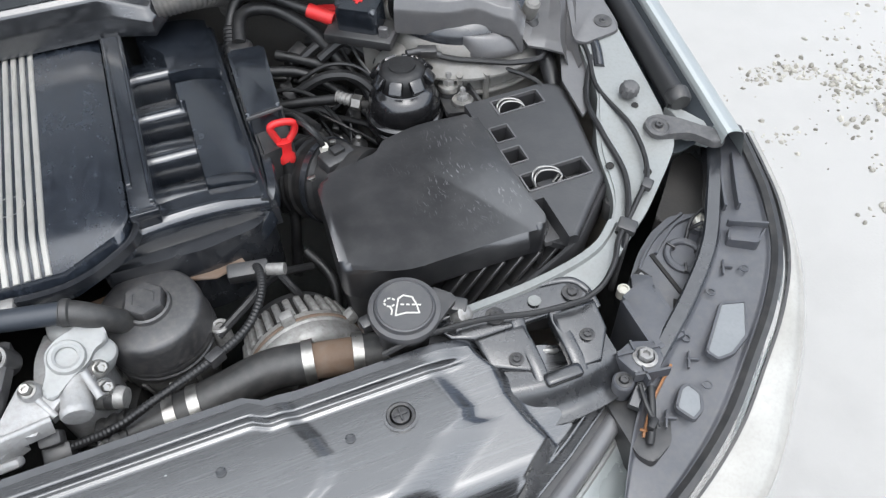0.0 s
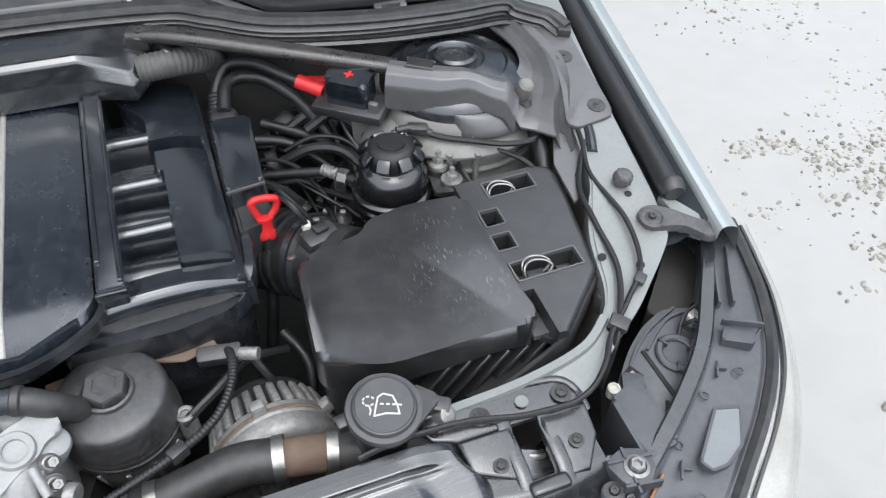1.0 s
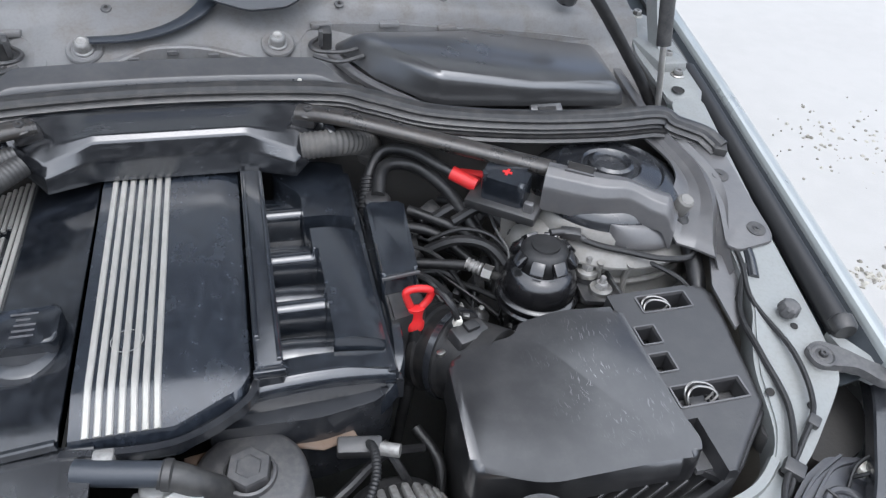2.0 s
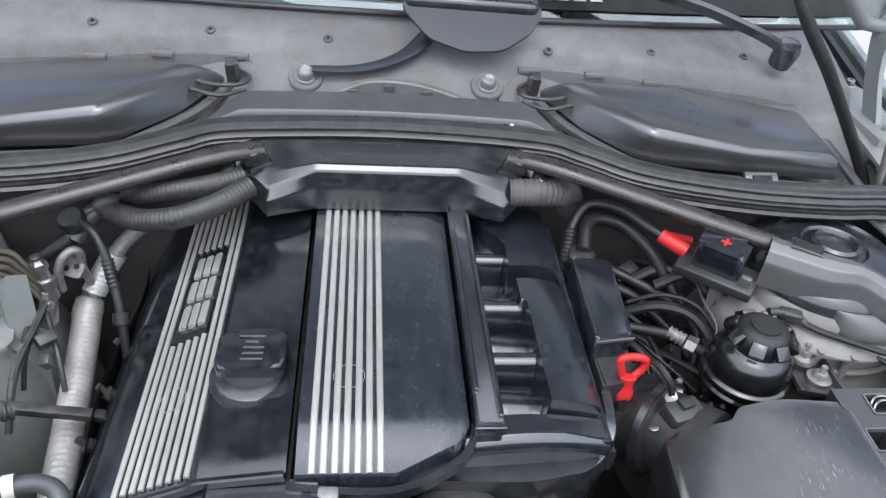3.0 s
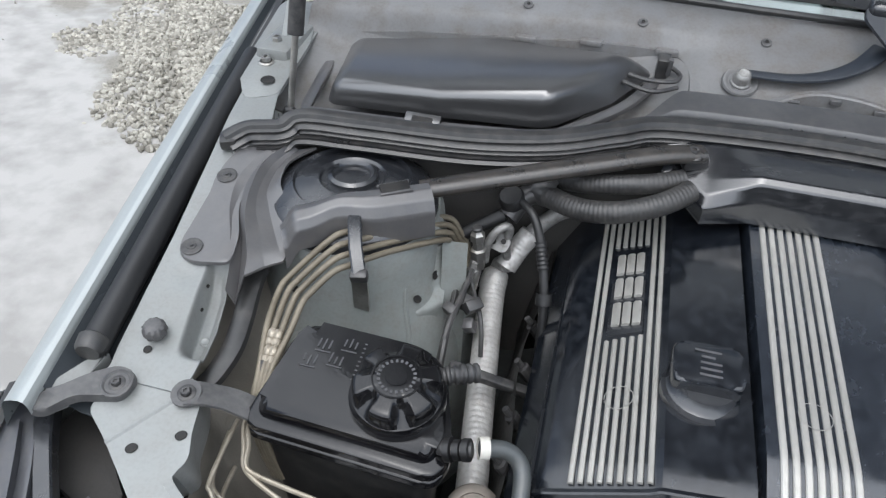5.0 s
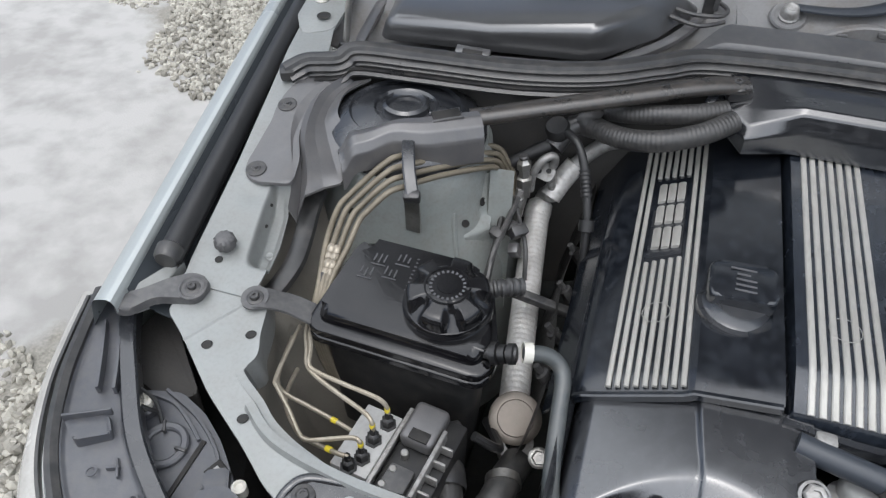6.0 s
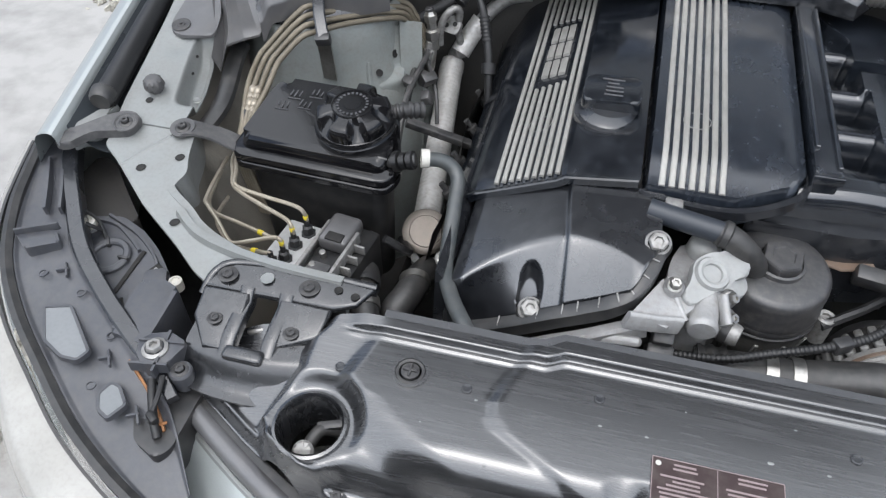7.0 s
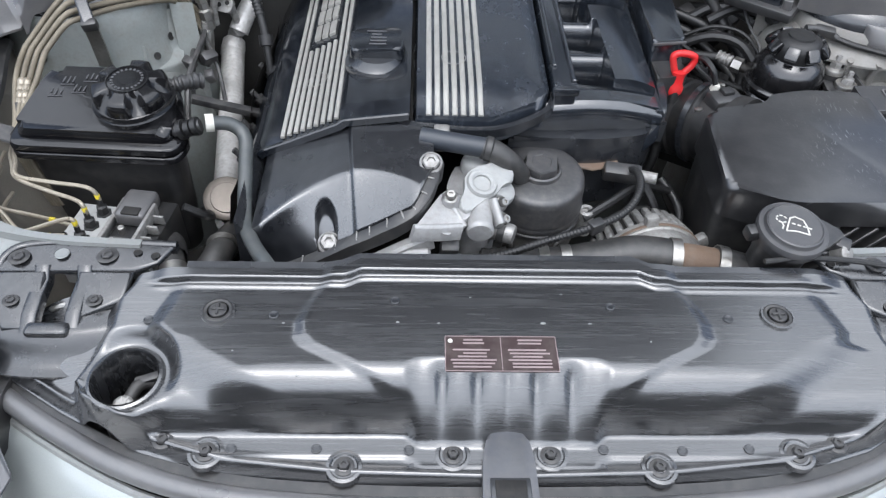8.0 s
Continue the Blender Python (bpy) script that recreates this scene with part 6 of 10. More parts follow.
def build_headlamp(s):
    h = thing("headlamp", (s * 0.68, 0.45, 0.55), "headlamp unit with clear lens and dusty dark plastic housing", "headlamp", "headlamps")
    po, pi = smooth_path([Vector((s * x, y, z)) for x, y, z in LAMP_OUT], 8), smooth_path([Vector((s * x, y, z)) for x, y, z in LAMP_IN], 8)
    n = len(po) - 1

    def tray(u, v):
        k = min(int(u * n), n - 1)
        f = u * n - k
        a, b = po[k].lerp(po[k + 1], f), pi[k].lerp(pi[k + 1], f)
        p = a.lerp(b, v)
        rise = 0.0035 * (step((0.10 - v) / 0.08) + step((v - 0.90) / 0.08))
        return (p.x, p.y, p.z - 0.001 + rise + 0.0012 * math.sin(u * 22))
    part("tray", sheet(tray, 120, 40, 0.003), tray_plastic, h, sharp=50)
    # two clear panes let into the tray, each in a raised rim
    for o, zz in (([(0.615, 0.414), (0.639, 0.407), (0.615, 0.373), (0.590, 0.361), (0.574, 0.361), (0.569, 0.372)], 0.8195), ([(0.528, 0.351), (0.537, 0.353), (0.542, 0.340), (0.534, 0.326), (0.521, 0.320), (0.513, 0.336)], 0.8045)):
        o = o[::-1]
        mx, my = sum(p[0] for p in o) / 6, sum(p[1] for p in o) / 6
        pane = part("window_pane", prism(flip(rounded(o, 0.003), s), zz - 0.004, zz), pane_grey, h, "pale grey pane in the tray")
        loop = [Vector((s * (mx + (x - mx) * 1.05), my + (y - my) * 1.05, zz - 0.0012)) for x, y in rounded(o, 0.003)]
        part("pane_rim", sweep(loop + loop[:2], [(-0.0018, -0.004), (0.0018, -0.004), (0.0014, 0.0018), (-0.0014, 0.0018)], caps=False), tray_plastic, pane)
    # rubber gasket, bright glass edge, lens
    part("gasket", sweep([p + Vector((s * 0.003, -0.004, 0.002)) for p in po], [(-0.006, -0.012), (0.006, -0.012), (0.006, 0.004), (0.0, 0.007), (-0.006, 0.004)]), rubber, h)
    part("gasket", sweep([p + Vector((s * 0.016, -0.012, -0.003)) for p in po], [(-0.002, -0.012), (0.002, -0.012), (0.0015, 0.001), (-0.0015, 0.001)]), rubber, h)

    def lens(u, v):
        k = min(int(u * n), n - 1)
        p = po[k].lerp(po[k + 1], u * n - k)
        d = (po[k + 1] - po[k]).normalized()
        o = Vector((d.y, -d.x, 0)) * -s
        o = o if o.x * s > 0 else -o
        ang = v * 1.5
        w = 0.075 * math.sin(ang) * (0.55 + 0.6 * u)
        return p + o * (0.016 + w) + Vector((0, 0, -0.008 - 0.17 * (1 - math.cos(ang))))
    part("lens", sheet(lens, 60, 18, 0.0), lamp_glass, h, "clear curved plastic lens")

    def refl(u, v):
        q = Vector(lens(u, min(1, v * 0.9)))
        return q + Vector((-s * 0.010 - s * 0.03 * v, 0.012 + 0.02 * v, -0.012 - 0.02 * v))
    part("reflector", sheet(refl, 50, 12, 0.0), chrome, h, "bright reflector behind the lens")

    # bright reflections on the clear lens, put on as a pale band
    def rim(u, v):
        q, q2 = Vector(lens(u, 0.0)), Vector(lens(u, 0.5))
        o = Vector((q2.x - q.x, q2.y - q.y, 0)).normalized()
        return q + o * (0.003 + (0.019 + 0.030 * step((u - 0.25) / 0.6)) * math.sin(v * 1.5)) + Vector((0, 0, 0.004 - 0.026 * (1 - math.cos(v * 1.5))))
    part("lens_rim", sheet(rim, 60, 10, 0.0), lens_sheen, h, "pale lens rim with bright reflections put into its colour")
    # back of the lamp: plate with a ring-shaped cap, a groove and a raised ballast
    top = lambda x, y: 0.804 + 0.10 * (y - 0.45)
    back = [(0.676, 0.540), (0.640, 0.548), (0.606, 0.534), (0.578, 0.514), (0.556, 0.492), (0.533, 0.468), (0.528, 0.395), (0.528, 0.372), (0.560, 0.398), (0.600, 0.436), (0.650, 0.480), (0.684, 0.530)]
    part("back_housing", prism(flip(rounded(back, 0.008), s), 0.70, top, 0.004), tray_plastic, h)
    part("inner_shelf", prism(flip(rounded([(0.632, 0.560), (0.655, 0.540), (0.700, 0.556), (0.724, 0.580), (0.736, 0.606), (0.728, 0.640), (0.700, 0.630), (0.670, 0.598)], 0.006), s), 0.76, lambda x, y: 0.800 + 0.16 * (y - 0.56), 0.004), bay_dark, h, "brownish dirty shelf beside the rail")
    for q in (((0.655, 0.545), (0.612, 0.528), (0.580, 0.506), (0.558, 0.482)), ((0.668, 0.536), (0.640, 0.534), (0.615, 0.520), (0.596, 0.506))):
        part("housing_edge", sweep(smooth_path([(s * x, y, top(x, y) + 0.001) for x, y in q], 6), [(-0.002, -0.003), (0.002, -0.003), (0.0014, 0.003), (-0.0014, 0.003)]), tray_plastic, h)
    # grooves laid on as dark boxes, their shade in the colour
    part("groove", box(0.005, 0.080, 0.0025, m=aim((s * 0.594, 0.468, 0.8065), (0, -0.1, 1), s * 4), bevel=0.0008), soot_and_shade, h)
    part("groove", box(0.004, 0.040, 0.0025, m=aim((s * 0.574, 0.430, 0.8030), (0, -0.1, 1), s * -32), bevel=0.0008), soot_and_shade, h)
    # ballast box with a bevelled top and a dark gap along its foot
    bal = rounded([(0.519, 0.390), (0.560, 0.396), (0.563, 0.460), (0.540, 0.466), (0.519, 0.458)], 0.004)
    part("ballast_box", prism(flip(bal, s), 0.74, lambda x, y: 0.824 + 0.06 * (y - 0.43), 0.005, 3), tray_plastic, h, sharp=50)
    part("ballast_step", prism(flip(rounded([(0.541, 0.466), (0.566, 0.462), (0.572, 0.478), (0.552, 0.488)], 0.003), s), 0.78, 0.8165, 0.002), tray_plastic, h)
    sq = part("square_recess", box(0.020, 0.018, 0.003, m=aim((s * 0.562, 0.482, 0.8105), (0, -0.1, 1), s * 28), bevel=0.001), soot_and_shade, h)
    part("metal_tag", box(0.010, 0.009, 0.002, m=aim((s * 0.562, 0.481, 0.8130), (0, -0.2, 1), s * 28), bevel=0.0006), grey_alu, sq)
    m = aim((s * 0.625, 0.492, 0.8085), (0, -0.1, 1)) @ Matrix.Diagonal((0.86, 0.86, 1, 1))
    ring_part = part("access_ring", lathe([(0.0275, -0.002), (0.0275, 0.0035), (0.0255, 0.0050), (0.0205, 0.0050), (0.0185, 0.0035), (0.0180, 0.0008), (0, 0.0008)], 40, m), tray_plastic, h)
    for k in range(3):
        part("cap_lug", box(0.0035, 0.014, 0.006, m=m @ Matrix.Rotation(k * 2.1 + 0.5, 4, "Z") @ Matrix.Translation((0, 0.0215, 0.004)), bevel=0.001), black_plastic, ring_part)
    part("lamp_wire", tube([(s * 0.686, 0.528, 0.842), (s * 0.672, 0.514, 0.838), (s * 0.655, 0.512, 0.832), (s * 0.644, 0.518, 0.818)], 0.0020, 6, 6), cable_black, h)
    part("lamp_wire", tube([(s * 0.688, 0.522, 0.842), (s * 0.674, 0.528, 0.836), (s * 0.652, 0.524, 0.828), (s * 0.640, 0.512, 0.812)], 0.0020, 6, 6), cable_black, h)
    part("adjuster_base", lathe([(0.012, -0.03), (0.012, -0.006), (0.009, -0.004)], 18, aim((s * 0.663, 0.521, 0.824), (0, 0, 1))), tray_plastic, h)
    part("adjuster", lathe([(0.0085, -0.006), (0.0092, 0.0), (0.0080, 0.004), (0.005, 0.005), (0.0036, 0.002), (0, 0.002)], 20, aim((s * 0.663, 0.521, 0.824), (s * -0.1, -0.1, 1))), white_plastic, h, "yellowed plastic adjuster knob")
    part("adjuster", lathe([(0.0070, -0.01), (0.0070, 0.002), (0.0045, 0.003), (0.0036, 0.001), (0, 0.001)], 16, aim((s * 0.534, 0.473, 0.815), (0, 0, 1))), white_plastic, h, "yellowed plastic adjuster knob")
    # bolted corner: bracket arms, worn hex bolt, cable tie
    br = part("corner_arm", prism(flip(rounded([(0.478, 0.400), (0.500, 0.408), (0.522, 0.400), (0.524, 0.382), (0.506, 0.366), (0.486, 0.374)], 0.005), s), 0.80, 0.825, 0.003), tray_plastic, h)
    part("hex_bolt", hexed_head(0.0082, 0.008, (s * 0.504, 0.386, 0.825), (0, 0, 1)), grey_alu, br, "weathered hex flange bolt")
    for a, b in (((0.480, 0.398), (0.524, 0.392)), ((0.484, 0.372), (0.520, 0.366)), ((0.500, 0.408), (0.494, 0.362))):
        part("arm_rib", sweep([Vector((s * a[0], a[1], 0.823)), Vector((s * b[0], b[1], 0.823))], [(-0.0014, -0.008), (0.0014, -0.008), (0.0012, 0.0045), (-0.0012, 0.0045)]), tray_plastic, br)
    part("loose_cable", tube([(s * 0.498, 0.362, 0.812), (s * 0.490, 0.346, 0.808), (s * 0.482, 0.330, 0.800), (s * 0.474, 0.318, 0.792)], 0.0040, 10, 6), cable_black, h)
    part("loose_cable", tube([(s * 0.488, 0.366, 0.815), (s * 0.484, 0.345, 0.810), (s * 0.486, 0.326, 0.800)], 0.0026, 8, 6), cable_black, h)
    part("cable_tie", box(0.014, 0.008, 0.009, m=aim((s * 0.482, 0.330, 0.804), (0, 0, 1), s * 35), bevel=0.003), cable_black, h)
    # added block: the gap's shade, given as black, hides the bumper behind
    part("corner_gap_dark", prism(flip(rounded([(0.458, 0.388), (0.520, 0.398), (0.518, 0.352), (0.495, 0.312), (0.468, 0.300), (0.458, 0.312)], 0.006), s), 0.745, 0.790, 0.003), black_plastic, h, "black block added for the dark gap between lamp and cover")
    # cross shelf at the wide end, small catches along the edge
    part("cross_shelf", prism(flip(rounded([(0.658, 0.473), (0.687, 0.456), (0.710, 0.472), (0.674, 0.490)], 0.004), s), 0.825, 0.8425, 0.003), tray_plastic, h)
    part("shelf_wall", box(0.044, 0.003, 0.010, m=aim((s * 0.690, 0.482, 0.845), (0, 0, 1), s * -28), bevel=0.001), tray_plastic, h)
    for q in (((0.722, 0.578), (0.700, 0.544), (0.682, 0.512)), ((0.740, 0.580), (0.716, 0.540), (0.698, 0.508))):
        part("upright_rib", sweep(smooth_path([(s * x, y, 0.845 + 0.06 * (y - 0.5)) for x, y in q], 6), [(-0.0018, -0.006), (0.0018, -0.006), (0.0014, 0.005), (-0.0014, 0.005)]), tray_plastic, h)
    part("inner_rib", sweep([p + Vector((-s * 0.004, 0.004, 0.004)) for p in pi[:-13]], [(-0.009, -0.016), (0.009, -0.016), (0.0085, 0.003), (0.0065, 0.005), (-0.0065, 0.005), (-0.0085, 0.003)], scale=lambda t, i: 1 - 0.35 * step((t - 0.72) / 0.28)), black_satin, h, "smooth black rib along the tray")
    for x, y, zz in ((0.640, 0.450, 0.829), (0.549, 0.373, 0.8125), (0.500, 0.332, 0.797)):
        part("catch", box(0.020, 0.0024, 0.005, m=aim((s * x, y, zz), (0, 0, 1), s * 55), bevel=0.0008), tray_plastic, h)
        part("catch", box(0.012, 0.0024, 0.005, m=aim((s * (x + 0.004), y - 0.001, zz), (0, 0, 1), s * -25), bevel=0.0008), tray_plastic, h)
    for x, y, zz in ((0.612, 0.430, 0.8235), (0.560, 0.395, 0.8150), (0.660, 0.440, 0.8290), (0.553, 0.345, 0.8060)):
        part("moulded_ring", ring(0.0035, 0.0050, 0.0, 0.0012, 16, aim((s * x, y, zz), (0, 0, 1))), tray_plastic, h)
    amb = pi[-22:-8]
    part("amber_edge", sweep([p + Vector((s * 0.010, -0.004, 0.001)) for p in amb], [(-0.0016, -0.002), (0.0016, -0.002), (0.001, 0.0015), (-0.001, 0.0015)]), amber, h, "sliver of amber lamp plastic")
    p = pi[-10]
    part("amber_bit", box(0.003, 0.010, 0.002, m=aim(p + Vector((s * 0.010, -0.004, 0.003)), (0, 0, 1), s * 60), bevel=0.001), amber, h, "broken amber lamp plastic")
    # bolt ears next to the corner bracket
    for x, y, z in ((0.476, 0.376, 0.826),):
        ear = part("ear", lathe([(0.0105, -0.02), (0.011, 0.0), (0.0095, 0.002), (0, 0.002)], 22, aim((s * x, y, z - 0.012), (0, 0, 1))), tray_plastic, h)
        put_mesh("bolt", BOLT, aim((s * x, y, z - 0.010), (0, 0, 1)) @ Matrix.Diagonal((0.72, 0.72, 0.4, 1)), ear)


build_ground()
build_unseen_wall()
build_bay()
for side in (-1, 1):
    build_fender(side)
    build_edge_seal(side)
    build_rail(side)
    build_tower(side)
    build_brace(side)
    build_filter_housing(side)
    build_gas_strut(side)
    build_latch_corner(side)
    build_headlamp(side)
build_cowl()
build_windscreen()
build_car_rear()
build_wipers()
build_hood()
build_front_cover()
build_front_seal()


# ---- engine ----
def zl(x):
    """Height of the exhaust-side cover across its width."""
    pts = [(-0.300, 0.790), (-0.264, 0.848), (-0.240, 0.858), (-0.172, 0.888), (-0.164, 0.894), (-0.092, 0.904)]
    return lerp_y(pts, x)


def build_left_cover():
    c = thing("engine_cover", (-0.18, 0.85, 0.85), "black plastic engine cover with silver ribbed trim band", "engine cover", "engine covers")
    xs = [-0.292, -0.280, -0.272, -0.266, -0.258, -0.240, -0.22, -0.20, -0.18, -0.172, -0.168, -0.164, -0.158, -0.14, -0.12, -0.10, -0.096, -0.092, -0.0905, -0.0905]

    def pt(u, v):
        x = xs[round(u * (len(xs) - 1))]
        y = 0.648 + 0.41 * v
        z = zl(x) + 0.012 * v
        if u == 1:
            z -= 0.05
        if x < -0.27:
            x += 0.0
        return (x, y, z - (0.003 * (1 - step(v * 60))))
    part("cover", sheet(pt, len(xs) - 1, 30, 0.004), cover_black, c, sharp=28)
    part("front_lip", sweep([Vector((x, 0.646, zl(x) - 0.003)) for x in xs[3:-2]], [(-0.003, -0.007), (0.002, -0.007), (0.0025, 0.001), (0.001, 0.0025), (-0.003, 0.002)]), cover_black, c)
    # silver ribs; the middle ones break off for the badge
    for i in range(9):
        x = -0.2365 + i * 0.0079
        runs = [(0.653, 1.056)]
        if 2 <= i <= 6:
            runs = [(0.653, 0.822 + 0.0012 * (i - 2)), (0.975, 1.056)]
        for y0, y1 in runs:
            bm = sweep([Vector((x, y0 + (y1 - y0) * k / 6, zl(x) + 0.012 * ((y0 + (y1 - y0) * k / 6) - 0.648) / 0.41)) for k in range(7)], [(-0.0027, 0.0), (0.0027, 0.0), (0.0024, 0.0022), (0.0015, 0.003), (-0.0015, 0.003), (-0.0024, 0.0022)])
            part("trim_rib", bm, stripe_alu, c)
    bed = part("badge_bed", prism([(-0.222, 0.828), (-0.188, 0.832), (-0.188, 0.972), (-0.222, 0.972)], lambda x, y: zl(x) + 0.004, lambda x, y: zl(x) + 0.0078), black_satin, c)
    for y0, y1 in ((0.926, 0.960), (0.886, 0.917), (0.842, 0.876)):
        for k in range(3):
            x0 = -0.2190 + 0.0100 * k
            o = rounded([(x0, y0), (x0 + 0.0080, y0), (x0 + 0.0080, y1), (x0, y1)], 0.0015)
            part("badge_bar", prism(o, lambda x, y: zl(x) + 0.006, lambda x, y: zl(x) + 0.012, 0.001, 1), stripe_alu, bed, "plain silver badge bar")
    part("round_plug", ring(0.0136, 0.0142, 0.0, 0.0005, 36, aim((-0.2045, 0.745, zl(-0.2045) + 0.0062), (-0.40, 0, 0.91))), stripe_alu, c)
    # oil filler cap
    o = thing("oil_filler_cap", (-0.131, 0.755, 0.897), "square black oil filler cap with moulded lettering", "oil cap")
    cap = rounded([(-0.164, 0.744), (-0.100, 0.744), (-0.100, 0.797), (-0.164, 0.797)], 0.012)
    part("collar", lathe([(0.034, 0.885), (0.034, 0.902), (0.031, 0.904), (0.027, 0.912), (0, 0.912)], 32, Matrix.Translation((-0.132, 0.758, 0))), black_satin, o)
    top = part("cap", prism(cap, 0.909, lambda x, y: 0.924 + 0.06 * (x + 0.132), 0.004, 3), cover_black, o)
    part("front_ring", ring(0.031, 0.0385, 0.894, 0.902, 32, Matrix.Translation((-0.132, 0.756, 0))), black_satin, o)
    rng = random.Random(5)
    for i in range(5):
        part("moulded_mark", box(rng.uniform(0.012, 0.03), 0.0028, 0.0008, (-0.132 + rng.uniform(-0.006, 0.006), 0.756 + i * 0.0075, 0.9243), 0.0002, 1), faint_ink, top)


def zrc(y):
    return 0.909 + 0.05 * (y - 0.645) - 0.010 * step((0.70 - y) / 0.06)


def build_right_cover():
    c = thing("engine_cover", (0, 0.85, 0.86), "glossy black plastic engine cover with seven silver ribs", "engine cover", "engine covers")
    cells = bmesh.new()
    nx, ny = 34, 60
    g = {}
    for j in range(ny + 1):
        for i in range(nx + 1):
            u, v = i / nx, j / ny
            x = -0.088 + 0.162 * u
            y0 = 0.640 if x < 0.0 else 0.639 + 0.029 * (x / 0.06) + (0.05 * max(0, x - 0.06) / 0.014 * 0.4)
            y = y0 + (1.045 - y0) * v
            z = zrc(y)
            z -= 0.006 * step((x - 0.035) / 0.04) ** 2
            e = min((x + 0.088) / 0.006, (0.074 - x) / 0.006, (y - y0) / 0.006, 1.0)
            z -= 0.005 * (1 - math.sqrt(max(0, 1 - (1 - max(e, 0)) ** 2)))
            if i in (0, nx) or j == 0:
                z -= 0.026
            g[i, j] = cells.verts.new((x, y, z))
    for j in range(ny):
        for i in range(nx):
            cells.faces.new((g[i, j], g[i + 1, j], g[i + 1, j + 1], g[i, j + 1]))
    part("cover", cells, cover_sky_haze, c, sharp=60)
    part("front_lip", sweep(smooth_path([(-0.090, 0.640, 0.891), (0.0, 0.636, 0.889), (0.062, 0.666, 0.893), (0.076, 0.70, 0.895)], 6), [(-0.003, -0.008), (0.004, -0.008), (0.004, 0.003), (-0.003, 0.003)]), black_satin, c)
    for i in range(7):
        x = -0.0695 + i * 0.0097
        path = [Vector((x * (1.0 - 0.0 * k), 0.647 + 0.40 * k / 24, zrc(0.647 + 0.40 * k / 24) - 0.001)) for k in range(25)]
        part("trim_rib", sweep(path, [(-0.0033, 0.0), (0.0033, 0.0), (0.0030, 0.0022), (0.0019, 0.0032), (-0.0019, 0.0032), (-0.0030, 0.0022)]), stripe_alu, c)
    part("round_plug", ring(0.0141, 0.0147, 0.0, 0.0004, 36, aim((-0.040, 0.742, zrc(0.742) + 0.0022), (0, 0, 1))), stripe_alu, c)
    # black strip painting the shade between the two covers
    part("dark_gap", box(0.004, 0.39, 0.03, (-0.0895, 0.845, 0.874)), soot_and_shade, c)
    part("neck_tab", box(0.018, 0.014, 0.03, (-0.055, 0.632, 0.880), 0.003), grey_alu, c)


def build_manifold():
    m = thing("intake_manifold", (0.13, 0.8, 0.8), "black plastic intake manifold with arched runners", "intake manifold")
    part("deck", prism(rounded([(0.02, 0.668), (0.13, 0.664), (0.19, 0.675), (0.210, 0.70), (0.204, 1.0), (0.06, 1.0), (0.05, 0.70)], 0.012), 0.76, 0.858, 0.01, 3), black_satin, m)
    # raised bar next to the cover
    part("edge_bar", prism(rounded([(0.074, 0.684), (0.100, 0.684), (0.098, 1.0), (0.073, 1.0)], 0.003), 0.85, lambda x, y: 0.917 + 0.045 * (y - 0.684), 0.003), black_gloss, m)
    part("edge_bar_rib", prism([(0.0945, 0.69), (0.0985, 0.69), (0.0975, 0.99), (0.0935, 0.99)], 0.90, lambda x, y: 0.9215 + 0.045 * (y - 0.684), 0.001, 1), black_gloss, m)
    part("edge_bar_rib", prism([(0.0755, 0.72), (0.0795, 0.72), (0.0785, 0.99), (0.0745, 0.99)], 0.90, lambda x, y: 0.9215 + 0.045 * (y - 0.684), 0.001, 1), black_gloss, m)
    part("bar_end", box(0.030, 0.006, 0.010, (0.087, 0.682, 0.911), 0.002), black_gloss, m)
    # runners, bridges and the plenum's stepped top
    def deck_z(x, y):
        z = 0.846
        for yc in (0.985, 0.902, 0.829, 0.746):
            w = 0.024 if yc < 0.95 else 0.034
            h = math.sqrt(max(0.0, w * w - (y - yc) ** 2))
            if h > 0:
                z = max(z, 0.853 + h - 0.10 * max(0, x - 0.115))
        for yl in (0.955, 0.868, 0.787):
            z = max(z, 0.846 + (0.038 + math.sqrt(max(0.0, 0.012 ** 2 - (y - yl) ** 2)) * 1.15) * step((0.012 - abs(y - yl)) / 0.0025) * step((0.158 - x) / 0.004))
        xl = 0.147 - 0.006 * step((y - 0.86) / 0.004)
        plate = 0.905 - 1.6 * max(0, x - 0.160) ** 2 * 4 + 0.02 * (y - 0.70)
        k = step((x - xl) / 0.0045) * step((y - 0.716) / 0.004) * step((0.903 - y) / 0.004)
        z = max(z, 0.846 + (plate - 0.846) * k)
        block = 0.910 - 1.2 * max(0, x - 0.160) ** 2 * 4
        k = step((x - 0.137 + 0.03 * step((y - 0.96) / 0.06)) / 0.0045) * step((y - 0.917) / 0.004)
        z = max(z, 0.846 + (block - 0.846) * k)
        z = max(z, 0.846 + 0.036 * step((x - 0.15) / 0.004) * step((y - 0.70) / 0.004))
        k = step((0.722 - y) / 0.008)
        z = max(z, 0.846 + (0.036 + 0.012 * math.sin(math.pi * max(0, min(1, (x - 0.05) / 0.165)))) * k)
        return z

    def deck(u, v):
        x, y = 0.095 + 0.108 * u, 0.692 + 0.35 * v
        return (x, y, deck_z(x, y))
    part("plenum", sheet(deck, 72, 220, 0.003), black_gloss, m, "glossy plenum with stepped top and runners", sharp=50)
    part("plenum_lid_edge", sweep([Vector((0.206, 0.69 + 0.33 * k / 8, 0.880 + 0.02 * k / 8)) for k in range(9)], [(-0.005, -0.03), (0.005, -0.03), (0.005, -0.003), (0.002, 0.002), (-0.005, 0.002)]), black_gloss, m)
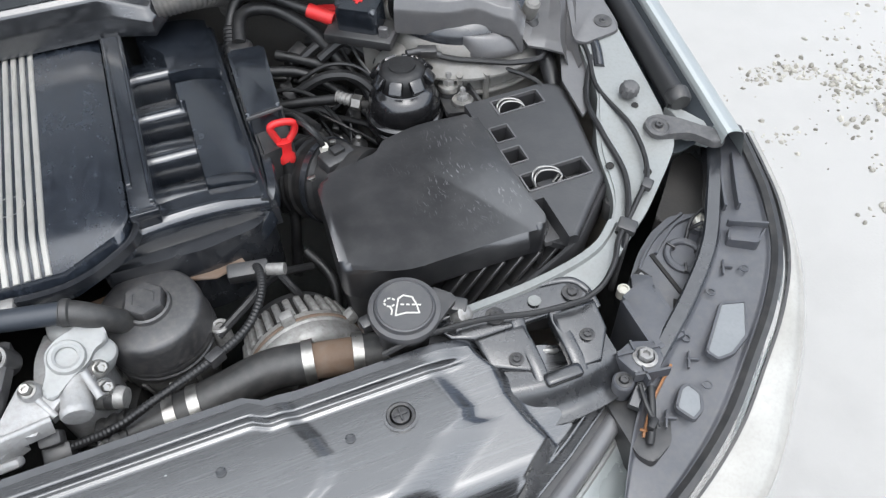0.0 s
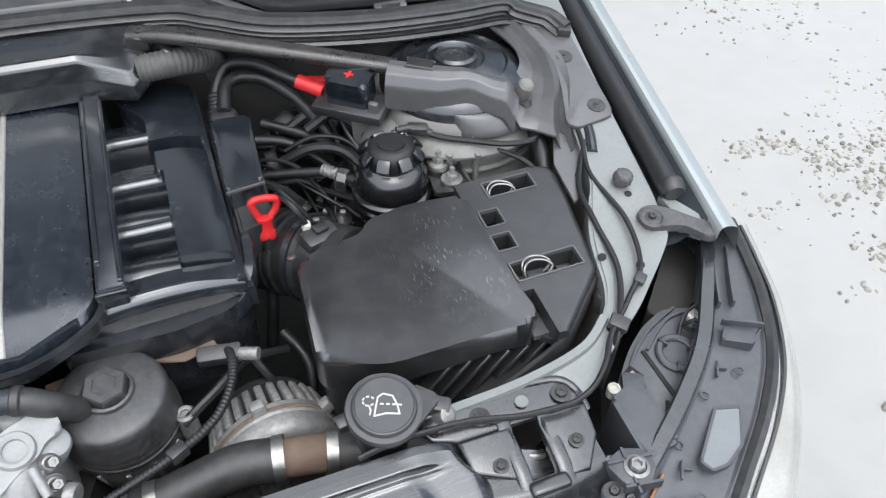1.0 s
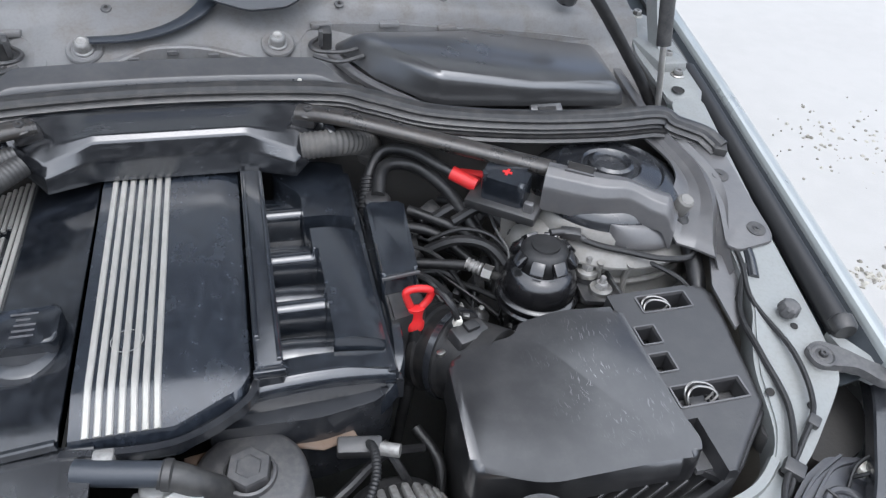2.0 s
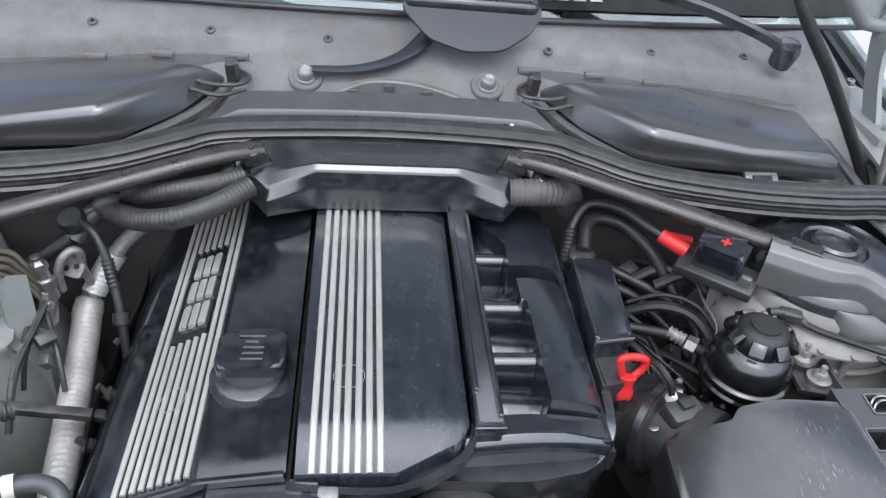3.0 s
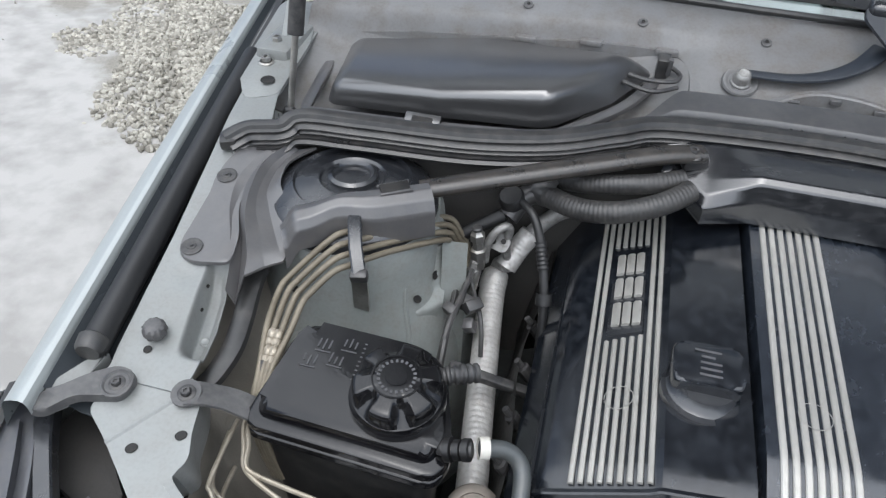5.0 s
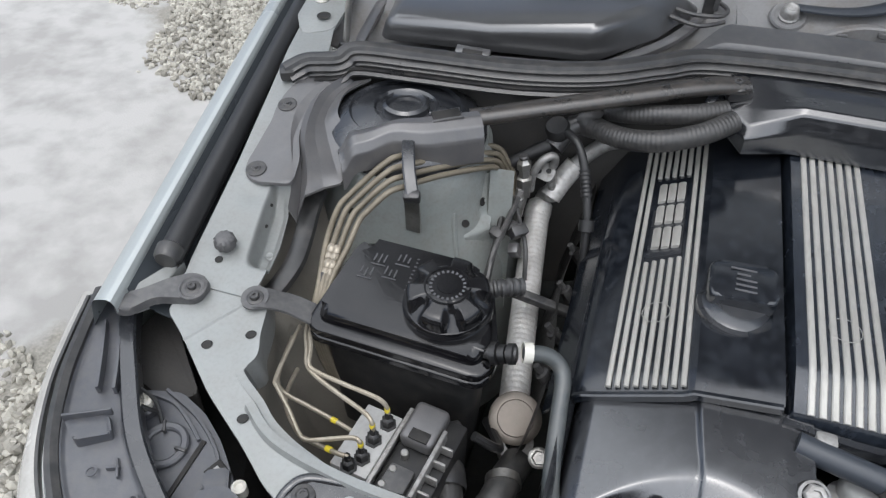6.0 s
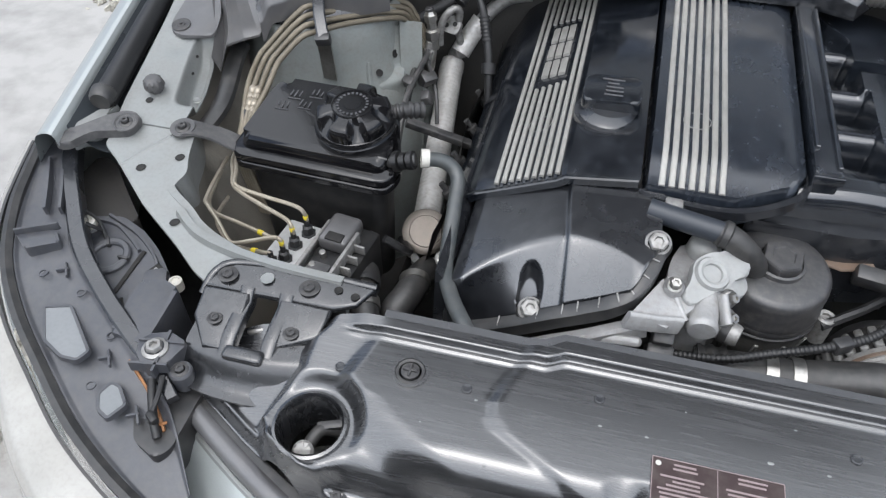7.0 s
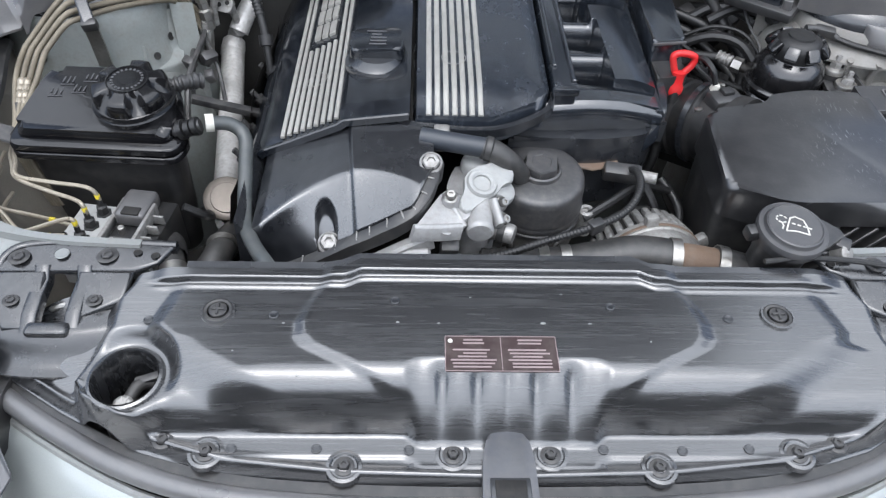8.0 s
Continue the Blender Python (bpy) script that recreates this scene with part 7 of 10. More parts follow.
    part("plenum_flange", sweep([Vector((0.213, 0.69 + 0.31 * k / 8, 0.866 + 0.02 * k / 8)) for k in range(9)], [(-0.004, -0.03), (0.004, -0.03), (0.004, -0.002), (0.002, 0.001), (-0.004, 0.001)]), black_satin, m)
    # rolled front with moulded print
    def front(u, v):
        x = 0.020 + 0.188 * u
        yb = 0.690 + 0.010 * u * u
        top = 0.872 + 0.024 * math.sin(math.pi * max(0, min(1, (x + 0.01) / 0.25)))
        low = 0.832 + 0.022 * step((u - 0.80) / 0.2)
        bead = 0.0008 * math.exp(-((v - 0.10) / 0.05) ** 2)
        a = v * 2.0
        if a < 1:
            ang = a * math.pi / 2
            return (x, yb - 0.012 * math.sin(ang), top - 0.012 * (1 - math.cos(ang)) + bead)
        return (x, yb - 0.012 - 0.003 * math.sin((a - 1) * 3.1) + 0.014 * (a - 1), top - 0.012 + (low - top + 0.012) * (a - 1))
    part("front_shell", sheet(front, 44, 40, 0.004), black_gloss, m, sharp=60)
    band = smooth_path([(0.2245, 0.985, 0.890), (0.2235, 0.88, 0.884), (0.2215, 0.80, 0.879), (0.2190, 0.735, 0.874), (0.2125, 0.706, 0.868), (0.196, 0.688, 0.852), (0.165, 0.679, 0.838), (0.110, 0.677, 0.830), (0.040, 0.680, 0.832)], 8)
    part("outer_band", sweep(band, [(-0.0065, -0.016), (0.0065, -0.016), (0.0065, -0.001), (0.0045, 0.0025), (-0.0045, 0.0025), (-0.0065, -0.001)]), black_gloss, m, "rolled band round the plenum's edge", sharp=60)
    for k in range(8):
        part("moulded_mark", box(0.0032, 0.0012, 0.0008, m=aim((0.100 + k * 0.008, 0.6755 + 0.0012 * k, 0.862), (0, -1, 0.2))), black_satin, m)
    # corner clamp
    part("heat_shield", prism([(0.10, 0.664), (0.13, 0.655), (0.165, 0.664), (0.160, 0.676), (0.105, 0.676)], lambda x, y: 0.818, lambda x, y: 0.821 + 0.2 * (y - 0.66), 0.001, 1), rust, m, "brownish bent sheet-metal tab")
    part("heat_shield", prism([(0.0, 0.652), (0.05, 0.648), (0.09, 0.66), (0.085, 0.675), (0.06, 0.668), (0.0, 0.664)], lambda x, y: 0.827 + 0.1 * x, lambda x, y: 0.830 + 0.1 * x, 0.001, 1), rust, m, "brownish bent sheet-metal tab")
    # slim wiring box beside the manifold
    b = thing("wiring_box", (0.236, 0.86, 0.86), "slim black plastic wiring box beside the manifold", "wiring box")
    part("lid", prism(rounded([(0.213, 0.795), (0.254, 0.801), (0.262, 0.925), (0.216, 0.928)], 0.005), 0.872, lambda x, y: 0.914 + 0.03 * (y - 0.8), 0.005, 3), black_gloss, b)
    part("base", prism(rounded([(0.216, 0.755), (0.256, 0.765), (0.262, 0.92), (0.218, 0.92)], 0.004), 0.80, 0.885, 0.004), black_plastic, b)
    part("seam", box(0.044, 0.003, 0.004, m=aim((0.234, 0.7965, 0.9105), (0, 0, 1), 8), bevel=0.001), grey_plastic, b)
    part("edge", box(0.002, 0.12, 0.004, m=aim((0.2155, 0.862, 0.9135), (0, 0, 1), -1.4)), black_plastic, b)
    part("hose_cap", lathe([(0.016, 0.0), (0.017, 0.008), (0.014, 0.012), (0.010, 0.013), (0, 0.013)], 20, aim((0.234, 0.945, 0.902), (0, 0, 1))), black_plastic, b)
    # dipstick
    d = thing("dipstick", (0.242, 0.765, 0.82), "red loop dipstick handle on a black tube", "dipstick")
    mm = aim((0.246, 0.769, 0.880), (0.05, 0.12, 1), 25) @ Matrix.Rotation(radians(90), 4, "X")
    loop = smooth_path([(-0.004, 0.004, 0), (-0.013, 0.016, 0), (-0.014, 0.027, 0), (0.0, 0.031, 0), (0.013, 0.028, 0), (0.010, 0.015, 0), (0.004, 0.004, 0), (-0.004, 0.004, 0)], 5)
    bm = bmesh.new()
    bm = tube(loop, 0.0044, 10, 1)
    part("handle", moved(bm, mm), red_plastic, d)
    part("handle_base", lathe([(0.0085, -0.022), (0.0105, -0.018), (0.0105, -0.011), (0.008, -0.007), (0.0080, 0.0), (0.0095, 0.008), (0, 0.011)], 16, aim((0.245, 0.766, 0.880), (0.05, 0.12, 1), 25) @ Matrix.Diagonal((1, 0.7, 1, 1))), red_plastic, d)
    part("guide_tube", tube([(0.2445, 0.765, 0.868), (0.242, 0.757, 0.84), (0.235, 0.745, 0.78), (0.22, 0.73, 0.70)], 0.007, 10, 6), cable_black, d)


RIM = [(-0.268, 0.535, 0.762), (-0.250, 0.523, 0.776), (-0.197, 0.521, 0.803), (-0.151, 0.520, 0.833), (-0.127, 0.521, 0.846), (-0.103, 0.522, 0.861), (-0.086, 0.530, 0.871), (-0.073, 0.550, 0.880), (-0.066, 0.575, 0.884), (-0.064, 0.600, 0.882)]


def build_valve_front():
    v = thing("camshaft_cover", (-0.16, 0.57, 0.8), "black plastic camshaft cover with rounded front and bolts", "camshaft cover")
    def pt(u, w):
        x = -0.264 + 0.200 * u
        yf = 0.523 + 0.045 * step((x + 0.088) / 0.026)
        y = 0.648 + (yf - 0.648) * w
        zb = lerp_y([(-0.30, 0.80), (-0.262, 0.838), (-0.245, 0.850), (-0.168, 0.880), (-0.155, 0.885), (-0.087, 0.892), (-0.05, 0.890)], x)
        right = step((x + 0.160 - 0.10 * (0.648 - y)) / 0.004)
        yk, zf = max(yf + 0.006, 0.572 - 5.0 * (x + 0.152) ** 2), 0.838 + 0.62 * (x + 0.151)
        top = zb - 0.05 * (0.648 - y) + 0.0035 * right - 0.0035
        k = (yk - y) / max(0.004, yk - yf)
        # a crisp bend along the arc
        soft = 0.5 * (k + math.sqrt(k * k + 0.005))
        z = top + (zf - (zb - 0.05 * (0.648 - yk))) * min(1.0, soft)
        z -= 0.045 * step((0.05 - u) / 0.05) ** 2
        d = math.hypot((x + 0.177 + 0.12 * (y - 0.53)) / 0.0125, (y - 0.537) / 0.021)
        z -= 0.016 * step((1 - d) / 0.25)
        return (x, y, z)
    part("shell", sheet(pt, 130, 90, 0.004), surf("satin_cam_cover", (0.008, 0.009, 0.0115), (0.011, 0.012, 0.015), rough=0.28, vary=0.05, bump=0.05, dust=(0.14, 0.145, 0.155), dusty=0.12, spec=0.9, coat=1.0, coat_rough=0.20, coat_ior=2.0), v, sharp=60)
    part("side_skirt", sweep([Vector((-0.272, 0.53 + 0.53 * k / 8, 0.80)) for k in range(9)], [(-0.006, -0.10), (0.01, -0.10), (0.01, 0.03), (0.0, 0.045)]), black_satin, v)
    rim = smooth_path([(x, y - 0.003, z - 0.004) for x, y, z in RIM], 8)
    rail = part("gasket_rail", sweep(rim, [(-0.004, -0.013), (0.008, -0.013), (0.009, 0.002), (0.005, 0.005), (-0.004, 0.005)]), black_plastic, v)
    for k in (15, 21, 26, 31, 37, 43, 48, 54, 60):
        d = (rim[k + 1] - rim[k - 1]).normalized()
        part("rail_rib", box(0.0016, 0.011, 0.0025, m=aim(rim[k] + Vector((0, -0.001, 0.0055)), (0, -0.3, 1), math.degrees(math.atan2(d.y, d.x))), bevel=0.0005, seg=1), grey_alu, rail)
    for x, y, z in ((-0.174, 0.525, 0.819), (-0.067, 0.577, 0.888)):
        cup = part("bolt_cup", lathe([(0.0135, -0.03), (0.014, 0.0), (0.012, 0.003), (0, 0.003)], 22, aim((x, y, z - 0.003), (0, -0.55, 1))), black_plastic, v)
        part("cover_bolt", hexed(0.0098, 0.0075, (x, y, z), (0, -0.55, 1)), grey_alu, cup, "zinc hex bolt with flange")
    # cylinder head below: cast flange
    h = thing("timing_case", (-0.13, 0.5, 0.75), "cast aluminium timing case flange below the cover", "engine casting")
    part("flange", sweep(smooth_path([(-0.250, 0.512, 0.752), (-0.20, 0.508, 0.775), (-0.155, 0.506, 0.806), (-0.12, 0.506, 0.827), (-0.090, 0.512, 0.840), (-0.067, 0.519, 0.845)], 6), [(-0.004, -0.020), (0.007, -0.020), (0.007, -0.006), (0.004, -0.003), (-0.004, -0.003)]), cast_alu, h)
    part("rib", box(0.060, 0.010, 0.012, m=aim((-0.095, 0.506, 0.822), (0, -0.7, 0.7), 6) @ Matrix.Rotation(radians(-18), 4, "Y"), bevel=0.004), cast_alu, h)
    part("front_wall", box(0.19, 0.012, 0.09, (-0.155, 0.522, 0.735), 0.004), soot_and_shade, h)
    part("block", prism([(-0.26, 0.52), (0.0, 0.52), (0.06, 0.68), (0.06, 1.0), (-0.24, 1.0), (-0.27, 0.62)], 0.42, 0.758, 0.02), soot_and_shade, h)


def hexed(r, h, at, n):
    bm = lathe([(r * 1.25, 0), (r * 1.25, 0.002), (r * 1.02, 0.0035)], 22)
    join(bm, lathe([(r, 0.003), (r, h * 0.8), (r * 0.85, h), (r * 0.5, h), (r * 0.42, h * 0.6), (0, h * 0.6)], 6))
    return moved(bm, aim(at, n))


def build_thermostat():
    t = thing("thermostat_housing", (-0.02, 0.56, 0.78), "bare cast aluminium thermostat housing with bolted flange", "thermostat housing")
    smooth_alu = surf("smooth_pale_casting", (0.33, 0.336, 0.33), (0.39, 0.396, 0.388), rough=0.5, vary=0.06, metal=0.05, bump=0.06, dust=(0.36, 0.34, 0.31), dusty=0.2, coarse=30)
    part("body", prism(rounded([(-0.050, 0.560), (-0.036, 0.536), (-0.006, 0.536), (0.004, 0.552), (0.012, 0.590), (0.002, 0.632), (-0.034, 0.632), (-0.048, 0.596)], 0.012), 0.75, lambda x, y: 0.846 + 0.04 * (y - 0.56), 0.008, 4, shrink=0.06), cast_alu, t, sharp=60)
    stub = aim((-0.0165, 0.618, 0.0), (0.0, 0.0, 1))
    part("stub", lathe([(0.0175, 0.80), (0.0168, 0.845), (0.0165, 0.855), (0.0150, 0.8605), (0.0118, 0.8630), (0.0, 0.8632)], 32, stub), smooth_alu, t)
    # eye plate with two arms and an open hole
    eye = aim((-0.012, 0.571, 0.866), (0.22, -0.34, 1))
    lug = part("eye_flange", prism(rounded([(-0.038, -0.012), (-0.034, -0.024), (-0.010, -0.018), (0.010, -0.017), (0.022, -0.010), (0.038, -0.012), (0.043, 0.004), (0.036, 0.020), (0.022, 0.018), (0.006, 0.021), (-0.012, 0.017), (-0.020, 0.002)], 0.010, 6), -0.009, 0.000, 0.0035, 3, m=eye), smooth_alu, t, sharp=60)
    part("eye_ring", lathe([(0.0175, -0.010), (0.0172, 0.001), (0.0155, 0.0042), (0.0125, 0.0046), (0.0098, 0.0030), (0.0090, -0.004)], 32, eye), smooth_alu, lug)
    part("eye_floor", lathe([(0.0096, -0.0036), (0.0, -0.0036)], 24, eye), grey_alu, lug)
    part("eye_hole", lathe([(0.0050, -0.0032), (0.0046, -0.0026), (0, -0.0026)], 16, eye @ Matrix.Translation((0.0046, 0.0012, 0))), soot_and_shade, lug)
    part("lobe", lathe([(0.0165, -0.022), (0.0160, -0.003), (0.0135, 0.003), (0.009, 0.0050), (0, 0.0055)], 26, aim((0.013, 0.581, 0.848), (0.40, -0.30, 0.85))), smooth_alu, t)
    # snout with a flat disc at its end
    snout = aim((-0.0145, 0.536, 0.842), (-0.02, -1.0, -0.10))
    part("snout", lathe([(0.0165, -0.046), (0.0150, -0.020), (0.0138, 0.006), (0.0146, 0.008), (0.0146, 0.0135), (0.0128, 0.0158), (0, 0.0162)], 32, snout), cast_alu, t)
    for a, b, w in (((-0.052, 0.556, 0.866), (-0.031, 0.524, 0.846), 0.0034), ((0.000, 0.552, 0.862), (0.008, 0.530, 0.846), 0.0038), ((-0.084, 0.506, 0.862), (-0.034, 0.520, 0.851), 0.0036)):
        a, b = Vector(a), Vector(b)
        part("web", sweep([a, a.lerp(b, 0.5) + Vector((0, 0, -0.001)), b], [(-w, -0.016), (w, -0.016), (w, 0.001), (w * 0.4, 0.0035), (-w * 0.4, 0.0035), (-w, 0.001)]), cast_alu, t, sharp=60)
    part("wing", sheet(lambda u, v: (-0.056 - 0.026 * v + 0.034 * u, 0.556 - 0.046 * v - 0.016 * u * (1 - v), 0.864 - 0.004 * v - 0.012 * u), 8, 8, 0.006), cast_alu, t)
    for x, y, z, n in ((-0.046, 0.546, 0.868, (0.0, -0.35, 1)), (0.010, 0.563, 0.846, (0.5, -0.5, 0.7)), (0.011, 0.545, 0.838, (0.5, -0.5, 0.7))):
        seat = part("bolt_seat", lathe([(0.0100, -0.022), (0.0096, -0.002), (0.0082, 0.0005)], 20, aim((x, y, z), n)), cast_alu, t)
        put_mesh("bolt", BOLT_STEEL, aim((x, y, z), n) @ Matrix.Diagonal((0.72, 0.72, 0.85, 1)), seat)
    port = aim((0.012, 0.543, 0.822), (0.85, -0.35, 0.0))
    part("side_port", lathe([(0.0112, -0.016), (0.0112, 0.010), (0.0098, 0.0135), (0.0, 0.014)], 22, port), grey_alu, t)
    part("port_seal", ring(0.0108, 0.0125, -0.004, 0.004, 20, port), hose_rubber, t)
    e = thing("coolant_elbow_hose", (-0.02, 0.62, 0.87), "dusty black elbow hose with a smooth grey pipe end", "hose")
    part("pipe", tube([(-0.078, 0.624, 0.887), (-0.050, 0.618, 0.886), (-0.006, 0.610, 0.884)], 0.0112, 16, 8), flap_grey, e, "smooth grey pipe")
    part("hose", tube([(-0.010, 0.611, 0.884), (0.004, 0.608, 0.880), (0.020, 0.606, 0.868), (0.034, 0.612, 0.846), (0.045, 0.635, 0.81)], 0.0125, 16, 8), hose_rubber, e)
    part("joint_ring", lathe([(0.0115, -0.005), (0.0138, -0.003), (0.0138, 0.003), (0.0115, 0.005)], 24, aim((-0.004, 0.6096, 0.8835), (1, -0.18, -0.15))), hose_rubber, e)
    p = thing("temperature_plug", (-0.045, 0.522, 0.82), "grey plastic sensor plug on a dark base", "plug")
    part("plug", box(0.020, 0.014, 0.022, m=aim((-0.046, 0.522, 0.818), (0.05, -0.5, 0.9), -6), bevel=0.003), bracket_grey, p)
    part("base", box(0.026, 0.018, 0.024, m=aim((-0.046, 0.516, 0.800), (0.05, -0.5, 0.9), -6), bevel=0.003), black_plastic, p)


def build_oil_filter():
    o = thing("oil_filter_housing", (0.061, 0.63, 0.7), "black oil filter canister cap with large hex on top", "oil filter housing")
    cap_mat = surf("dusty_filter_cap", (0.038, 0.038, 0.040), (0.052, 0.052, 0.054), rough=0.38, vary=0.06, bump=0.08, spec=0.9, dust=DUST, dusty=0.24, coarse=30)
    m = Matrix.Translation((0.060, 0.628, 0.80)) @ Matrix.Rotation(radians(4), 4, "X")
    part("cap", lathe([(0.0555, -0.010), (0.0560, 0.0), (0.0552, 0.004), (0.0545, 0.006), (0.0538, 0.028), (0.0528, 0.034), (0.0505, 0.0375), (0.0460, 0.0395), (0.0300, 0.0420), (0, 0.0430)], 56, m), cap_mat, o)
    bm = lathe([(0.0215, 0.042), (0.0212, 0.0545), (0.0200, 0.0565), (0.0125, 0.0568), (0.0115, 0.0555), (0, 0.0555)], 6, m @ Matrix.Rotation(0.35, 4, "Z"))
    part("hex", bm, cap_mat, o, sharp=20)
    part("hex_foot", lathe([(0.0250, 0.042), (0.0240, 0.0465), (0.0215, 0.0475)], 28, m), cap_mat, o)
    part("thread_ring", lathe([(0.0560, -0.018), (0.0572, -0.016), (0.0572, -0.012), (0.0556, -0.0105), (0.0556, -0.0085), (0.0568, -0.007), (0.0568, -0.003), (0.0556, -0.001)], 52, m), cap_mat, o)
    part("housing", lathe([(0.0545, -0.016), (0.0550, -0.034), (0.0530, -0.050), (0.0480, -0.070), (0.042, -0.10), (0, -0.10)], 44, m), surf("dirty_filter_alloy", (0.14, 0.135, 0.13), (0.20, 0.195, 0.185), rough=0.55, metal=0.3, bump=0.3, dust=(0.15, 0.135, 0.115), dusty=0.5, coarse=28), o, "dirty cast alloy lower housing")
    for k in range(6):
        a = radians(-150 + 28 * k)
        part("cast_rib", box(0.003, 0.005, 0.045, m=m @ Matrix.Rotation(a, 4, "Z") @ Matrix.Translation((0.0535, 0, -0.045)) @ Matrix.Rotation(0.18, 4, "Y"), bevel=0.001, seg=1), grey_alu, o)
    for a in (-20, 50, 200):
        p = Vector((0.061 + 0.062 * math.cos(radians(a)), 0.630 + 0.062 * math.sin(radians(a)), 0.792))
        part("ear", lathe([(0.010, -0.03), (0.010, 0.004), (0.0075, 0.006), (0.0045, 0.005), (0.0045, 0.002), (0, 0.002)], 16, aim(p, (0, 0, 1))), grey_alu, o)


def build_alternator():
    a = thing("alternator", (0.2, 0.57, 0.66), "weathered alloy alternator with slotted fins", "alternator")
    m = aim((0.198, 0.566, 0.735), (0.10, -1, 0.16))
    part("drum", lathe([(0.050, -0.060), (0.059, -0.050), (0.059, 0.004), (0.050, 0.012), (0.0, 0.014)], 40, m), soot_and_shade, a)
    # smooth front shell, with the fins behind it falling away to the back
    shell = part("front_shell", lathe([(0.0650, -0.014), (0.0680, -0.011), (0.0680, 0.002), (0.0660, 0.004), (0.0665, 0.007), (0.0640, 0.018), (0.0560, 0.026), (0.044, 0.030), (0.030, 0.031), (0.028, 0.040), (0, 0.041)], 48, m), grey_alu, a, "smooth dirty cast front shell")
    part("seam", lathe([(0.0682, -0.005), (0.0692, -0.004), (0.0692, -0.001), (0.0682, 0.0)], 48, m), rust, shell)
    for i in range(30):
        k = i * math.tau / 30
        part("fin", box(0.0082, 0.010, 0.034, m=m @ Matrix.Rotation(k, 4, "Z") @ Matrix.Translation((0, 0.0615, -0.029)) @ Matrix.Rotation(-0.16, 4, "X"), bevel=0.0022, seg=2), grey_alu, a)
    part("rear_cap", lathe([(0.0560, -0.050), (0.0590, -0.046), (0.0570, -0.060), (0.046, -0.072), (0, -0.076)], 40, m), black_plastic, a)
    for k in (0.4, 1.5, 2.7):
        part("ear", box(0.016, 0.020, 0.014, m=m @ Matrix.Rotation(k - 1.4, 4, "Z") @ Matrix.Translation((0, 0.070, -0.006)), bevel=0.004), grey_alu, a)


def build_radiator_hose():
    h = thing("radiator_hose", (0.15, 0.52, 0.79), "thick dusty black radiator hose with steel clamps", "radiator hose")
    part("hose", tube([(-0.01, 0.520, 0.785), (0.03, 0.520, 0.790), (0.075, 0.520, 0.793), (0.115, 0.524, 0.798), (0.16, 0.526, 0.806), (0.20, 0.518, 0.808)], 0.0215, 18, 8), hose_rubber, h)
    part("brown_pipe", tube([(0.20, 0.518, 0.808), (0.222, 0.514, 0.808), (0.245, 0.510, 0.806)], 0.019, 18, 6), rust, h, "rusty brown connector pipe")
    part("end_hose", tube([(0.24, 0.511, 0.806), (0.27, 0.505, 0.802), (0.31, 0.495, 0.792), (0.35, 0.475, 0.775)], 0.0215, 18, 8), hose_rubber, h)
    for p, d in (((0.058, 0.520, 0.792), (1, 0, 0.05)), ((0.082, 0.5205, 0.7935), (1, 0, 0.06)), ((0.198, 0.5185, 0.808), (1, -0.15, 0)), ((0.246, 0.510, 0.806), (1, -0.2, -0.1))):
        part("clamp", lathe([(0.0222, -0.0055), (0.0232, -0.0055), (0.0232, 0.0055), (0.0222, 0.0055)], 26, aim(p, d)), steel, h, "bright steel hose clamp")
    part("joint", tube([(-0.008, 0.520, 0.786), (0.02, 0.520, 0.789)], 0.0245, 16, 4, rings=0.002, pitch=0.012), hose_rubber, h)
    w = thing("wiring_loom", (0.1, 0.56, 0.82), "corrugated black wiring conduit across the engine's front", "cable")
    part("conduit", tube([(-0.035, 0.515, 0.806), (0.01, 0.510, 0.82), (0.05, 0.520, 0.828), (0.11, 0.542, 0.832), (0.15, 0.566, 0.834), (0.172, 0.60, 0.838), (0.176, 0.64, 0.832), (0.165, 0.67, 0.80)], 0.0048, 10, 10, rings=0.0007, pitch=0.0042), cable_black, w)
    part("holder", box(0.018, 0.012, 0.014, m=aim((0.113, 0.543, 0.832), (0, 0, 1), 30), bevel=0.002), black_plastic, w)
    for pts in ([(0.115, 0.60, 0.79), (0.15, 0.62, 0.80), (0.19, 0.65, 0.80), (0.235, 0.665, 0.78)], [(0.19, 0.66, 0.81), (0.21, 0.63, 0.78), (0.23, 0.61, 0.73)]):
        part("cable", tube(pts, 0.005, 8, 8), cable_black, w)


def build_front_clutter():
    f = thing("drive_belt_guard", (0.0, 0.5, 0.7), "oily dark belt drive parts below the hoses", "engine part")
    part("guard", box(0.30, 0.05, 0.10, (-0.02, 0.50, 0.70), 0.02), soot_and_shade, f)
    part("pulley", lathe([(0.03, -0.012), (0.05, -0.012), (0.05, 0.012), (0.03, 0.012), (0.012, 0.006), (0, 0.008)], 30, aim((-0.06, 0.488, 0.745), (0, -1, 0.2))), soot_and_shade, f)
    s = thing("connector_block", (0.16, 0.66, 0.82), "small black connector block under the manifold", "connector")
    part("block", box(0.045, 0.018, 0.020, m=aim((0.165, 0.652, 0.818), (0, -0.3, 1), -8), bevel=0.003), black_plastic, s)
    part("stub", lathe([(0.007, 0), (0.007, 0.02), (0, 0.02)], 12, aim((0.185, 0.645, 0.820), (0.9, -0.4, 0.1))), grey_alu, s)


build_left_cover()
build_right_cover()
build_manifold()
build_valve_front()
build_thermostat()
build_oil_filter()
build_alternator()
build_radiator_hose()
build_front_clutter()


# ---- air box side of the bay ----
def zlid(x, y):
    return 0.874 + 0.05 * (y - 0.6) + 0.02 * (x - 0.35)


